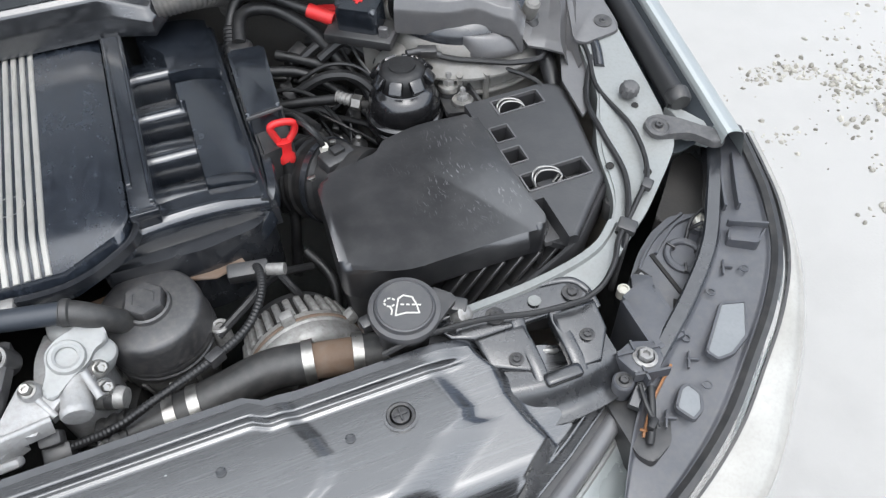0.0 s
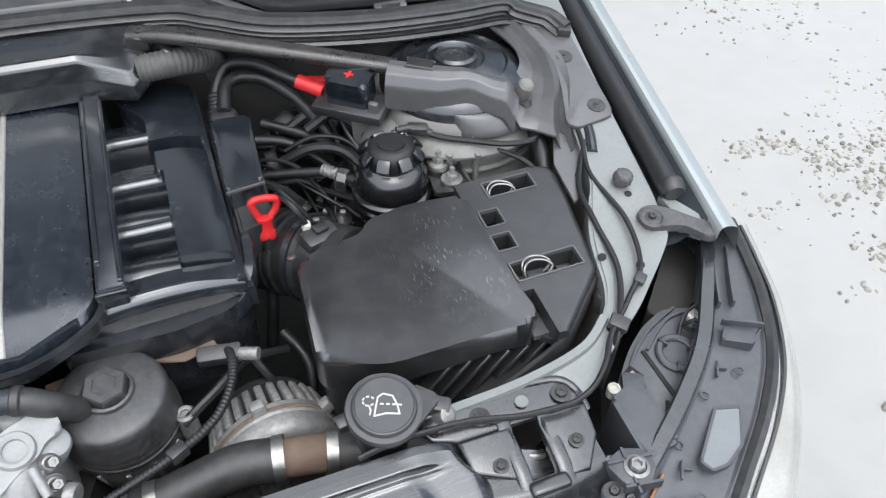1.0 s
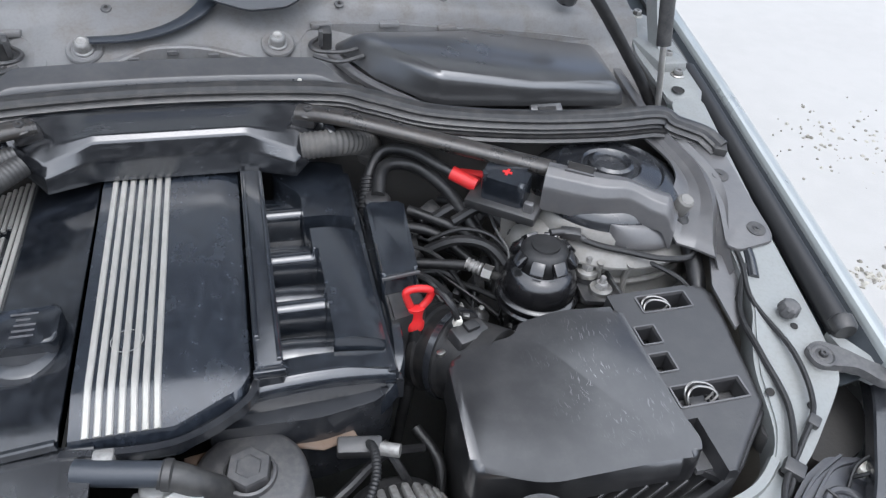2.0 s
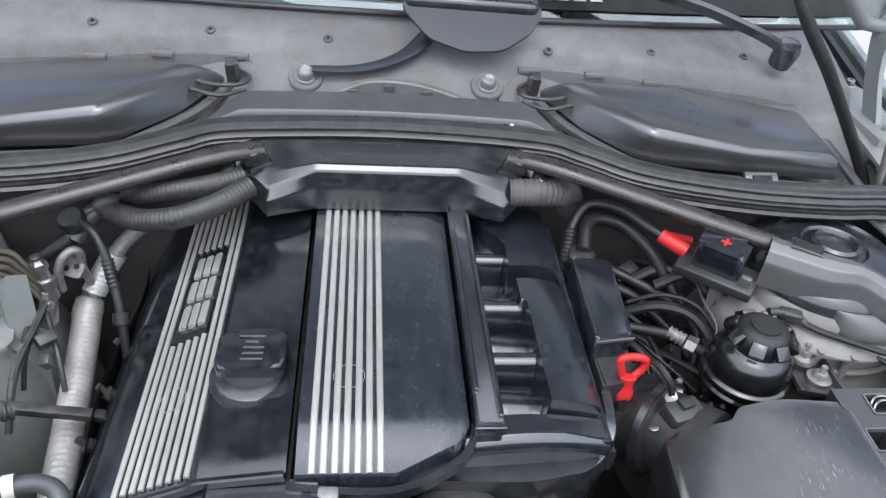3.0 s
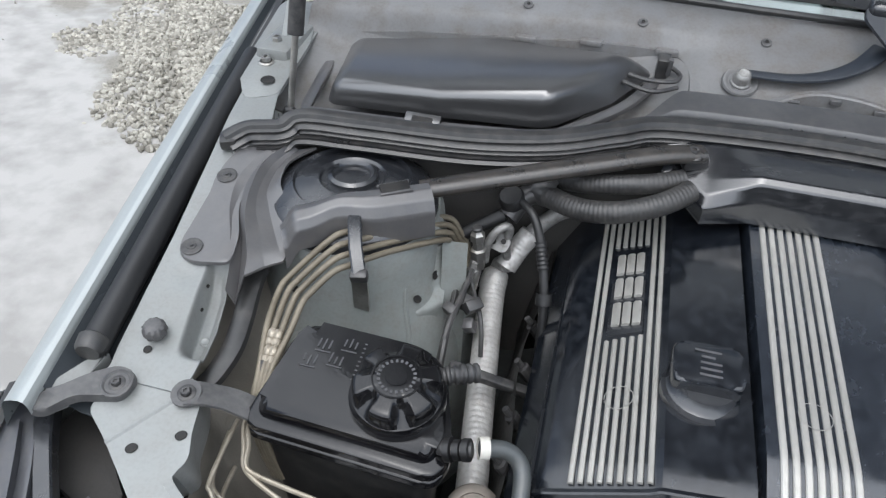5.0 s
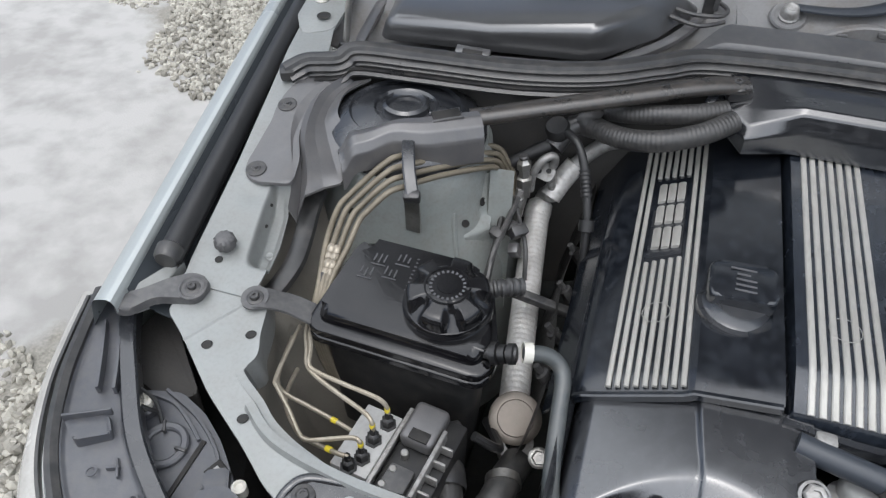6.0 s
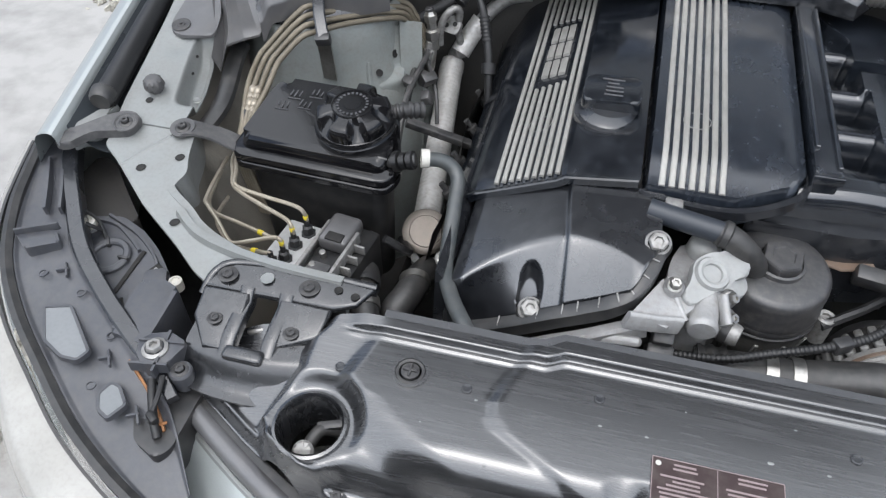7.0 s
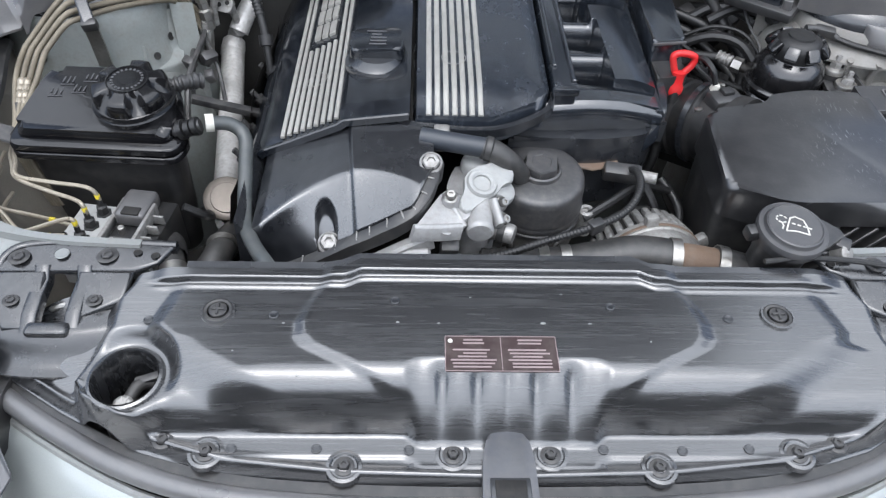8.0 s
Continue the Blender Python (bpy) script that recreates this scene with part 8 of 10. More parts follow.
def build_airbox():
    a = thing("air_filter_box", (0.43, 0.64, 0.72), "large matt black air filter box, its lid scratched and dusty", "air filter box")
    main = [(0.263, 0.702), (0.254, 0.570), (0.316, 0.543), (0.440, 0.543), (0.468, 0.540), (0.478, 0.556), (0.474, 0.590), (0.472, 0.735), (0.400, 0.742), (0.352, 0.732), (0.341, 0.716)]
    rad = [0.016, 0.012, 0.02, 0.02, 0.008, 0.008, 0.01, 0.01, 0.02, 0.012, 0.012]
    part("lid", prism(rounded(main, rad, 6), lambda x, y: 0.838 - 0.010 * step((0.34 - x) / 0.05), zlid, 0.009, 4, shrink=-0.012), lid_material(), a, sharp=60)
    skirt = [(0.474, 0.545), (0.50, 0.522), (0.572, 0.588), (0.604, 0.742), (0.59, 0.757), (0.50, 0.757), (0.40, 0.747), (0.40, 0.70)]
    part("lid_rim", prism(rounded(skirt, 0.010, 4), 0.838, 0.846, 0.002), lid_plastic, a)
    lower = [(0.266, 0.70), (0.258, 0.578), (0.318, 0.549), (0.345, 0.562), (0.46, 0.558), (0.508, 0.545), (0.560, 0.592), (0.588, 0.735), (0.40, 0.735), (0.34, 0.71)]
    part("base", prism(rounded(lower, 0.012, 4), 0.66, 0.836, 0.004, shrink=0.03), duct_black, a)
    # slotted shelf: a plate with real openings
    slots = [(0.500, 0.560, 0.724, 0.747), (0.478, 0.500, 0.680, 0.704), (0.476, 0.498, 0.642, 0.665), (0.479, 0.556, 0.597, 0.621), (0.468, 0.489, 0.50, 0.583)]
    right = [(0.522, 0.500), (0.530, 0.508), (0.588, 0.569), (0.66, 0.583), (0.738, 0.599), (0.752, 0.592), (0.757, 0.575)]
    xs = sorted(set([0.468 + 0.003 * i for i in range(45)] + [v for s in slots for v in s[:2]]))
    ys = sorted(set([0.523 + 0.003 * i for i in range(79)] + [v for s in slots for v in s[2:] if v > 0.523]))
    bm = bmesh.new()
    g = {}
    for i, x in enumerate(xs):
        for j, y in enumerate(ys):
            lim = lerp_y(right, y)
            xx = min(x, lim)
            drop = max(0.0, 1 - (lim - xx) / 0.007)
            g[i, j] = bm.verts.new((xx, y, zlid(xx, y) - 0.0045 - 0.006 * drop ** 2))
    for i in range(len(xs) - 1):
        for j in range(len(ys) - 1):
            cx, cy = (xs[i] + xs[i + 1]) / 2, (ys[j] + ys[j + 1]) / 2
            if xs[i] >= min(lerp_y(right, ys[j]), lerp_y(right, ys[j + 1])) - 1e-6:
                continue
            if any(s[0] < cx < s[1] and s[2] < cy < s[3] for s in slots):
                continue
            bm.faces.new((g[i, j], g[i + 1, j], g[i + 1, j + 1], g[i, j + 1]))
    for v in [v for v in bm.verts if not v.link_faces]:
        bm.verts.remove(v)
    ret = bmesh.ops.extrude_face_region(bm, geom=bm.faces[:])
    for v in [e for e in ret["geom"] if isinstance(e, bmesh.types.BMVert)]:
        v.co.z -= 0.022
    part("slotted_shelf", bm, lid_plastic, a, sharp=35)
    part("slot_floor", prism([(0.472, 0.54), (0.51, 0.54), (0.56, 0.595), (0.58, 0.74), (0.472, 0.74)], 0.842, 0.8485), bracket_grey, a, "dusty floor below the openings")
    # rims in lighter plastic carry the bevels' highlight as colour
    for x0, x1, y0, y1 in slots[:4]:
        loop = [Vector((x, y, zlid(x, y) - 0.0042)) for x, y in rounded([(x0 - 0.001, y0 - 0.001), (x1 + 0.001, y0 - 0.001), (x1 + 0.001, y1 + 0.001), (x0 - 0.001, y1 + 0.001)], 0.002, 2)]
        part("slot_rim", sweep(loop + loop[:2], [(-0.0016, -0.003), (0.0016, -0.003), (0.0010, 0.0012), (-0.0010, 0.0012)], caps=False), grey_plastic, a, "lighter rim of an opening, its bevel highlight put into the colour")
    # dirt lying in the long openings
    rng = random.Random(4)
    for (x0, x1, y0, y1) in (slots[0], slots[3]):
        for k in range(7):
            part("cross_web", box(0.002, (y1 - y0) * 0.7, 0.010, (x0 + 0.022 + k * 0.0055, (y0 + y1) / 2, 0.853 + rng.uniform(0, 0.003)), 0.0005, 1), black_plastic, a)
    # slanting ribs under the front edge
    for k in range(7):
        x = 0.352 + 0.021 * k
        part("rib", box(0.005, 0.016, 0.105, m=Matrix.Translation((x, 0.552 - 0.0012 * k, 0.792)) @ Matrix.Rotation(radians(36), 4, "Y"), bevel=0.0012, seg=1), black_plastic, a)
    part("notch_wall", sweep(smooth_path([(0.470, 0.545, 0.842), (0.482, 0.560, 0.840), (0.489, 0.583, 0.838)], 6), [(-0.002, -0.03), (0.002, -0.03), (0.002, 0.014), (-0.002, 0.014)]), lid_plastic, a)
    part("flange_wall", sweep(smooth_path([(0.398, 0.510, 0.795), (0.450, 0.514, 0.824), (0.500, 0.526, 0.846), (0.536, 0.556, 0.850), (0.574, 0.590, 0.852)], 6), [(-0.003, -0.030), (0.003, -0.030), (0.003, 0.008), (0.0015, 0.010), (-0.003, 0.009)]), lid_plastic, a, sharp=45)
    part("flange_web", sheet(lambda u, v: (0.400 + 0.105 * u, 0.512 + 0.014 * u + 0.036 * v, 0.782 + 0.044 * u - 0.006 * v), 12, 4, 0.003), lid_plastic, a)
    # spring clips in the two long openings
    for x, y in ((0.512, 0.733), (0.497, 0.606)):
        for d in (0, 0.006):
            loop = [(x - 0.006, y - 0.010 + d, 0.862), (x - 0.009, y - 0.002 + d, 0.878), (x, y + 0.004 + d, 0.884), (x + 0.016, y + 0.002 + d, 0.882), (x + 0.024, y - 0.004 + d, 0.876), (x + 0.014, y - 0.008 + d, 0.868)]
            part("spring_clip", tube(loop, 0.0013, 6, 6), steel, a, "bent wire spring clip")
        part("clip_block", box(0.020, 0.014, 0.02, (x + 0.006, y - 0.002, 0.858), 0.002), black_plastic, a)
    # rubber mount
    part("mount", lathe([(0.012, -0.02), (0.013, 0), (0.011, 0.004), (0.006, 0.005), (0, 0.005)], 18, aim((0.572, 0.566, 0.846), (0, 0, 1))), bolt_dark, a)
    # ribbed inlet duct with its clamp
    d = thing("intake_duct", (0.28, 0.75, 0.78), "round black ribbed rubber intake duct with clamp", "intake duct")
    axis = Vector((0.62, -0.72, 0.22)).normalized()
    c = Vector((0.290, 0.752, 0.822))
    prof = [(0.040, -0.115), (0.046, -0.110)]
    for k in range(7):
        z = -0.108 + 0.0125 * k
        prof += [(0.0475, z + 0.002), (0.0475, z + 0.008), (0.0440, z + 0.0095), (0.0440, z + 0.0115)]
    prof += [(0.0445, -0.016), (0.0475, -0.010), (0.0475, 0.004), (0.043, 0.008), (0.043, 0.06), (0.03, 0.06)]
    part("duct", lathe(prof, 40, aim(c, axis) @ Matrix.Diagonal((1.08, 1.08, 1, 1))), duct_black, d, sharp=50)
    part("band", lathe([(0.0475, -0.006), (0.0488, -0.006), (0.0488, 0.002), (0.0475, 0.002)], 36, aim(c, axis) @ Matrix.Diagonal((1.1, 1.1, 1, 1))), black_satin, d)
    part("sensor_plug", box(0.042, 0.026, 0.020, m=aim((0.298, 0.735, 0.868), (0.1, -0.1, 1), -25), bevel=0.004), black_plastic, d)
    part("plug_key", box(0.016, 0.012, 0.006, m=aim((0.300, 0.738, 0.880), (0.1, -0.1, 1), -25), bevel=0.0015), cable_black, d)
    part("plug_boot", tube([(0.298, 0.755, 0.872), (0.286, 0.79, 0.872), (0.268, 0.82, 0.880), (0.25, 0.835, 0.87)], 0.0030, 8, 8), cable_black, d)
    part("plug_clip", box(0.007, 0.006, 0.005, m=aim((0.300, 0.757, 0.876), (0, 0, 1), -20), bevel=0.001), steel, d)
    for p in ((0.262, 0.716, 0.866), (0.322, 0.726, 0.866)):
        part("screw", lathe([(0.005, 0), (0.005, 0.003), (0.003, 0.004), (0, 0.004)], 12, aim(p, (-0.2, 0.2, 1))), steel, d)


def lid_material():
    """The lid's plastic: thin pale scratches over a matt grain."""
    m = surf("scratched_lid_plastic", (0.015, 0.015, 0.0162), (0.023, 0.023, 0.0245), rough=0.32, vary=0.05, bump=0.08, dust=(0.20, 0.195, 0.185), dusty=0.10, coarse=9, spec=0.6, coat=0.9, coat_rough=0.20, coat_ior=1.75)
    n, l = m.node_tree.nodes, m.node_tree.links
    b = n["Principled BSDF"]
    old = b.inputs["Base Color"].links[0].from_socket
    co = n.new("ShaderNodeTexCoord").outputs["Object"]
    total = None
    wob = n.new("ShaderNodeTexNoise")
    wob.inputs["Scale"].default_value, wob.inputs["Detail"].default_value = 55.0, 2.0
    l.new(co, wob.inputs["Vector"])
    bend = n.new("ShaderNodeVectorMath")
    bend.operation = "MULTIPLY_ADD"
    bend.inputs[1].default_value = (0.016, 0.016, 0)
    l.new(wob.outputs["Color"], bend.inputs[0])
    l.new(co, bend.inputs[2])
    for turn, sc, seed in ((20, 66, 1.0), (75, 58, 5.0), (-40, 74, 9.0), (-72, 62, 14.0)):
        mp = n.new("ShaderNodeMapping")
        mp.inputs["Rotation"].default_value = (0, 0, radians(turn))
        mp.inputs["Scale"].default_value = (sc * 7, sc * 1.1, 1)
        mp.inputs["Location"].default_value = (seed, seed, 0)
        l.new(bend.outputs[0], mp.inputs["Vector"])
        t = n.new("ShaderNodeTexNoise")
        t.inputs["Scale"].default_value, t.inputs["Detail"].default_value = 1.0, 1.0
        l.new(mp.outputs[0], t.inputs["Vector"])
        r = n.new("ShaderNodeMapRange")
        r.inputs["From Min"].default_value, r.inputs["From Max"].default_value = 0.68, 0.74
        l.new(t.outputs["Fac"], r.inputs["Value"])
        if total is None:
            total = r.outputs[0]
        else:
            k = n.new("ShaderNodeMath")
            k.operation = "MAXIMUM"
            l.new(total, k.inputs[0])
            l.new(r.outputs[0], k.inputs[1])
            total = k.outputs[0]
    spot = n.new("ShaderNodeMapping")
    spot.vector_type = "TEXTURE"
    spot.inputs["Location"].default_value, spot.inputs["Scale"].default_value = (0.425, 0.655, 0.88), (0.085, 0.10, 1)
    l.new(co, spot.inputs["Vector"])
    ln = n.new("ShaderNodeVectorMath")
    ln.operation = "LENGTH"
    l.new(spot.outputs[0], ln.inputs[0])
    fade = n.new("ShaderNodeMapRange")
    fade.inputs["From Min"].default_value, fade.inputs["From Max"].default_value = 1.1, 0.2
    fade.inputs["To Max"].default_value = 0.45
    l.new(ln.outputs["Value"], fade.inputs["Value"])
    patch = n.new("ShaderNodeTexNoise")
    patch.inputs["Scale"].default_value, patch.inputs["Detail"].default_value = 26.0, 3.0
    l.new(co, patch.inputs["Vector"])
    some = n.new("ShaderNodeMapRange")
    some.inputs["From Min"].default_value, some.inputs["From Max"].default_value = 0.46, 0.60
    l.new(patch.outputs["Fac"], some.inputs["Value"])
    few = n.new("ShaderNodeMath")
    few.operation = "MULTIPLY"
    l.new(total, few.inputs[0])
    l.new(some.outputs[0], few.inputs[1])
    k = n.new("ShaderNodeMath")
    k.operation = "MULTIPLY"
    l.new(few.outputs[0], k.inputs[0])
    l.new(fade.outputs[0], k.inputs[1])
    mix = n.new("ShaderNodeMix")
    mix.data_type = "RGBA"
    l.new(k.outputs[0], mix.inputs[0])
    l.new(old, mix.inputs[6])
    mix.inputs[7].default_value = (0.34, 0.34, 0.34, 1)
    l.new(mix.outputs[2], b.inputs["Base Color"])
    return m


def build_ps_reservoir():
    r = thing("power_steering_reservoir", (0.405, 0.818, 0.78), "round black power steering reservoir with lugged cap", "fluid reservoir")
    m = aim((0.410, 0.817, 0.0), (0, 0, 1))
    pot = surf("reservoir_plastic", (0.008, 0.008, 0.009), (0.012, 0.012, 0.013), rough=0.16, vary=0.05, bump=0.04, dust=(0.2, 0.19, 0.18), dusty=0.05, spec=0.9, coarse=18, coat=0.5, coat_rough=0.2)
    part("lower_pot", lathe([(0.036, 0.76), (0.041, 0.785), (0.0425, 0.815), (0.0425, 0.836), (0, 0.836)], 40, m), pot, r)
    part("seam_ring", lathe([(0.0425, 0.829), (0.0495, 0.831), (0.0505, 0.8345), (0.0480, 0.8375), (0.0480, 0.8410), (0.0505, 0.8430), (0.0505, 0.8475), (0.0480, 0.8500), (0.0450, 0.8505)], 44, m), pot, r)
    part("upper_pot", lathe([(0.0455, 0.849), (0.0460, 0.856), (0.0457, 0.864), (0.0440, 0.872), (0.0405, 0.8795), (0.0365, 0.8840), (0.0325, 0.8860), (0.0295, 0.890), (0.0295, 0.897), (0, 0.897)], 48, m), pot, r)
    cap = part("cap", lathe([(0.0315, 0.888), (0.0315, 0.898), (0.0300, 0.905), (0.0265, 0.9105), (0.0215, 0.9135), (0.0160, 0.9140), (0.0145, 0.9125), (0, 0.9125)], 40, m), cable_black, r)
    for i in range(8):
        k = i * math.tau / 8
        part("lug", box(0.0165, 0.0100, 0.0170, m=m @ Matrix.Rotation(k + 0.2, 4, "Z") @ Matrix.Translation((0, 0.0325, 0.9020)) @ Matrix.Rotation(0.75, 4, "X"), bevel=0.0022), pot, cap)
    part("cap_disc", lathe([(0.0175, 0.9125), (0.0165, 0.9160), (0, 0.9166)], 24, m), cable_black, cap, "matt worn top of the cap")
    part("bracket", prism([(0.42, 0.86), (0.50, 0.85), (0.51, 0.83), (0.45, 0.82)], 0.845, 0.850, 0.001, 1), black_plastic, r)
    part("cap_strap", tube([(0.425, 0.842, 0.912), (0.448, 0.842, 0.910), (0.468, 0.835, 0.902)], 0.0048, 10, 6), black_plastic, r)
    part("strap_end", box(0.026, 0.014, 0.012, m=aim((0.452, 0.842, 0.908), (0, -0.2, 1), -18), bevel=0.003), black_plastic, r)
    n = thing("reservoir_mount", (0.475, 0.80, 0.85), "steel bracket with two studs, nuts and washers", "mounting bracket")
    part("plate", prism(rounded([(0.452, 0.775), (0.492, 0.765), (0.500, 0.80), (0.494, 0.83), (0.458, 0.835)], 0.006), 0.852, 0.858, 0.001, 1), black_plastic, n)
    part("riser", box(0.004, 0.05, 0.05, (0.498, 0.79, 0.84), 0.001), bolt_dark, n)
    for x, y, z in ((0.479, 0.789, 0.866), (0.471, 0.816, 0.874)):
        mm = aim((x, y, z), (0, 0, 1))
        part("washer", lathe([(0.0055, -0.010), (0.0140, -0.010), (0.0145, -0.005), (0.0135, -0.003), (0.007, -0.002)], 26, mm), steel, n)
        part("rubber_foot", lathe([(0.0145, -0.022), (0.0155, -0.014), (0.0145, -0.010)], 24, mm), rubber, n)
        part("nut", lathe([(0.0080, -0.004), (0.0080, 0.003), (0.0068, 0.005), (0.004, 0.005)], 6, mm), grey_alu, n)
        part("stud", lathe([(0.0036, 0.0), (0.0036, 0.013), (0.003, 0.014), (0, 0.014)], 12, mm), grey_alu, n)


def build_positive_box():
    b = thing("jump_start_terminal", (0.39, 0.91, 0.91), "black jump-start terminal box with raised lid and red mark", "terminal box")
    m = Matrix.Translation((0.392, 0.912, 0.916)) @ Matrix.Rotation(radians(-38), 4, "Z") @ Matrix.Rotation(radians(8), 4, "X")
    part("tray", moved(box(0.092, 0.046, 0.014, (0.0, -0.006, 0), 0.003), m), black_plastic, b)
    lid = prism(rounded([(-0.030, -0.018), (0.026, -0.018), (0.026, 0.020), (-0.030, 0.020)], 0.008), 0.006, 0.042, 0.010, 3, m=m)
    part("lid", lid, black_gloss, b)
    part("latch", moved(box(0.012, 0.008, 0.02, (0.034, -0.016, 0.010), 0.002), m), grey_plastic, b)
    bm = box(0.012, 0.0035, 0.001, (-0.002, 0.001, 0.0425))
    join(bm, box(0.0035, 0.012, 0.001, (-0.002, 0.001, 0.0427)))
    part("plus_mark", moved(bm, m), red_plastic, b)
    c = thing("starter_cable", (0.3, 1.0, 0.9), "thick black battery cable with red sleeve", "cable")
    part("cable", tube([(0.222, 0.955, 0.87), (0.228, 0.985, 0.905), (0.250, 1.012, 0.935), (0.285, 0.995, 0.945), (0.318, 0.970, 0.935), (0.345, 0.950, 0.927)], 0.0072, 12, 8), cable_black, c)
    part("red_sleeve", tube([(0.332, 0.959, 0.931), (0.348, 0.947, 0.926), (0.360, 0.937, 0.923)], 0.0095, 12, 4), red_plastic, c, "red insulating sleeve")
    part("red_cover", box(0.030, 0.012, 0.006, m=aim((0.358, 0.958, 0.928), (0, 0, 1), -20), bevel=0.002), red_plastic, c)
    part("ribbed_sheath", tube([(0.219, 0.945, 0.855), (0.224, 0.965, 0.885), (0.232, 0.992, 0.912)], 0.0108, 12, 6, rings=0.0015, pitch=0.005), cable_black, c)
    h = thing("breather_hose", (0.2, 1.02, 0.94), "grey corrugated hose leaving the cable duct", "hose")
    part("hose", tube([(0.150, 1.012, 0.952), (0.185, 1.010, 0.955), (0.215, 1.022, 0.948), (0.238, 1.046, 0.930), (0.245, 1.06, 0.90)], 0.0175, 18, 8, rings=0.0012, pitch=0.0062), surf("grey_ribbed_sleeve", (0.075, 0.073, 0.07), (0.105, 0.102, 0.097), rough=0.6, dust=DUST, dusty=0.4), h)


def build_right_plumbing():
    p = thing("vacuum_hoses", (0.32, 0.93, 0.84), "bundle of black hoses and cables beside the manifold", "hoses")
    runs = [
        ([(0.235, 0.945, 0.915), (0.25, 0.985, 0.93), (0.29, 0.99, 0.925), (0.33, 0.965, 0.90), (0.36, 0.93, 0.86)], 0.0085),
        ([(0.265, 0.95, 0.86), (0.31, 0.94, 0.85), (0.36, 0.90, 0.82), (0.39, 0.86, 0.79)], 0.007),
        ([(0.255, 0.90, 0.84), (0.30, 0.885, 0.845), (0.335, 0.87, 0.85)], 0.0065),
        ([(0.262, 0.985, 0.83), (0.32, 0.955, 0.82), (0.38, 0.92, 0.80)], 0.0065),
        ([(0.26, 0.86, 0.86), (0.28, 0.835, 0.862), (0.292, 0.80, 0.868)], 0.0052),
        ([(0.28, 0.97, 0.87), (0.34, 0.93, 0.86), (0.38, 0.89, 0.84), (0.375, 0.86, 0.80)], 0.007),
        ([(0.33, 1.0, 0.86), (0.36, 0.96, 0.87), (0.372, 0.91, 0.84)], 0.006),
        ([(0.235, 0.70, 0.77), (0.255, 0.66, 0.75), (0.245, 0.62, 0.71)], 0.006),
    ]
    for pts, r in runs:
        part("hose", tube(pts, r, 10, 8), cable_black, p)
    rng = random.Random(21)
    for k in range(11):
        x, y, z = rng.uniform(0.275, 0.37), rng.uniform(0.83, 0.97), rng.uniform(0.775, 0.835)
        dx, dy = rng.uniform(-0.06, 0.06), rng.uniform(-0.07, 0.07)
        part("wire", tube([(x - dx, y - dy, z - 0.015), (x, y, z + rng.uniform(0.0, 0.012)), (x + dx * 0.6, y + dy * 0.7, z + 0.004), (x + dx, y + dy, z - 0.03)], rng.choice((0.002, 0.003, 0.0042)), 7, 7), cable_black, p)
    for k in range(7):
        x, y, z = rng.uniform(0.28, 0.375), rng.uniform(0.83, 0.96), rng.uniform(0.775, 0.82)
        part("connector", box(rng.uniform(0.014, 0.024), rng.uniform(0.010, 0.018), 0.018, m=aim((x, y, z), (rng.uniform(-0.4, 0.4), -0.4, 1), rng.uniform(0, 90)), bevel=0.002), rng.choice((black_plastic, black_satin, bolt_dark)), p)
    for k in range(16):
        x, y, z = rng.uniform(0.275, 0.40), rng.uniform(0.90, 1.00), rng.uniform(0.815, 0.895)
        if k % 2:
            part("connector", box(rng.uniform(0.020, 0.040), rng.uniform(0.014, 0.024), rng.uniform(0.02, 0.04), m=aim((x, y, z - 0.02), (rng.uniform(-0.5, 0.5), -0.5, 1), rng.uniform(0, 90)), bevel=0.003), rng.choice((duct_black, cable_black)), p)
        else:
            part("wire", tube([(x - 0.05, y + 0.01, z - 0.02), (x - 0.01, y + rng.uniform(-0.01, 0.02), z), (x + 0.03, y - 0.02, z - 0.004), (x + 0.06, y - 0.06, z - 0.04)], rng.choice((0.003, 0.005, 0.007)), 8, 7), cable_black, p)
    part("steel_line", tube([(0.372, 0.925, 0.90), (0.376, 0.895, 0.885), (0.385, 0.862, 0.87), (0.376, 0.84, 0.855)], 0.0020, 8, 8), bolt_dark, p)
    f = thing("hose_fitting", (0.35, 0.86, 0.84), "pale brass and steel hose fitting", "fitting")
    part("sleeve", tube([(0.335, 0.872, 0.852), (0.352, 0.858, 0.850)], 0.0085, 14, 4, rings=0.0015, pitch=0.006), grey_alu, f)
    part("nut", lathe([(0.0105, -0.006), (0.0105, 0.006), (0, 0.006)], 6, aim((0.357, 0.853, 0.849), (0.78, -0.6, -0.05))), steel, f)
    part("pipe", tube([(0.357, 0.853, 0.849), (0.375, 0.845, 0.845), (0.385, 0.87, 0.84)], 0.006, 10, 6), soot_and_shade, f)
    v = thing("valve_block", (0.35, 0.80, 0.78), "oily black solenoid valves deep beside the duct", "valve block")
    for x, y, z in ((0.345, 0.835, 0.785), (0.362, 0.80, 0.775), (0.328, 0.86, 0.77), (0.372, 0.785, 0.785)):
        part("solenoid", lathe([(0.013, -0.03), (0.013, 0.012), (0.009, 0.016), (0.004, 0.02), (0, 0.02)], 14, aim((x, y, z), (0.1, -0.1, 1))), black_plastic, v)
        part("tip", lathe([(0.004, 0.018), (0.004, 0.026), (0, 0.027)], 8, aim((x, y, z), (0.1, -0.1, 1))), grey_alu, v)
    part("carrier", prism([(0.27, 0.84), (0.40, 0.76), (0.44, 0.80), (0.36, 0.90)], 0.70, 0.77, 0.01), soot_and_shade, v)
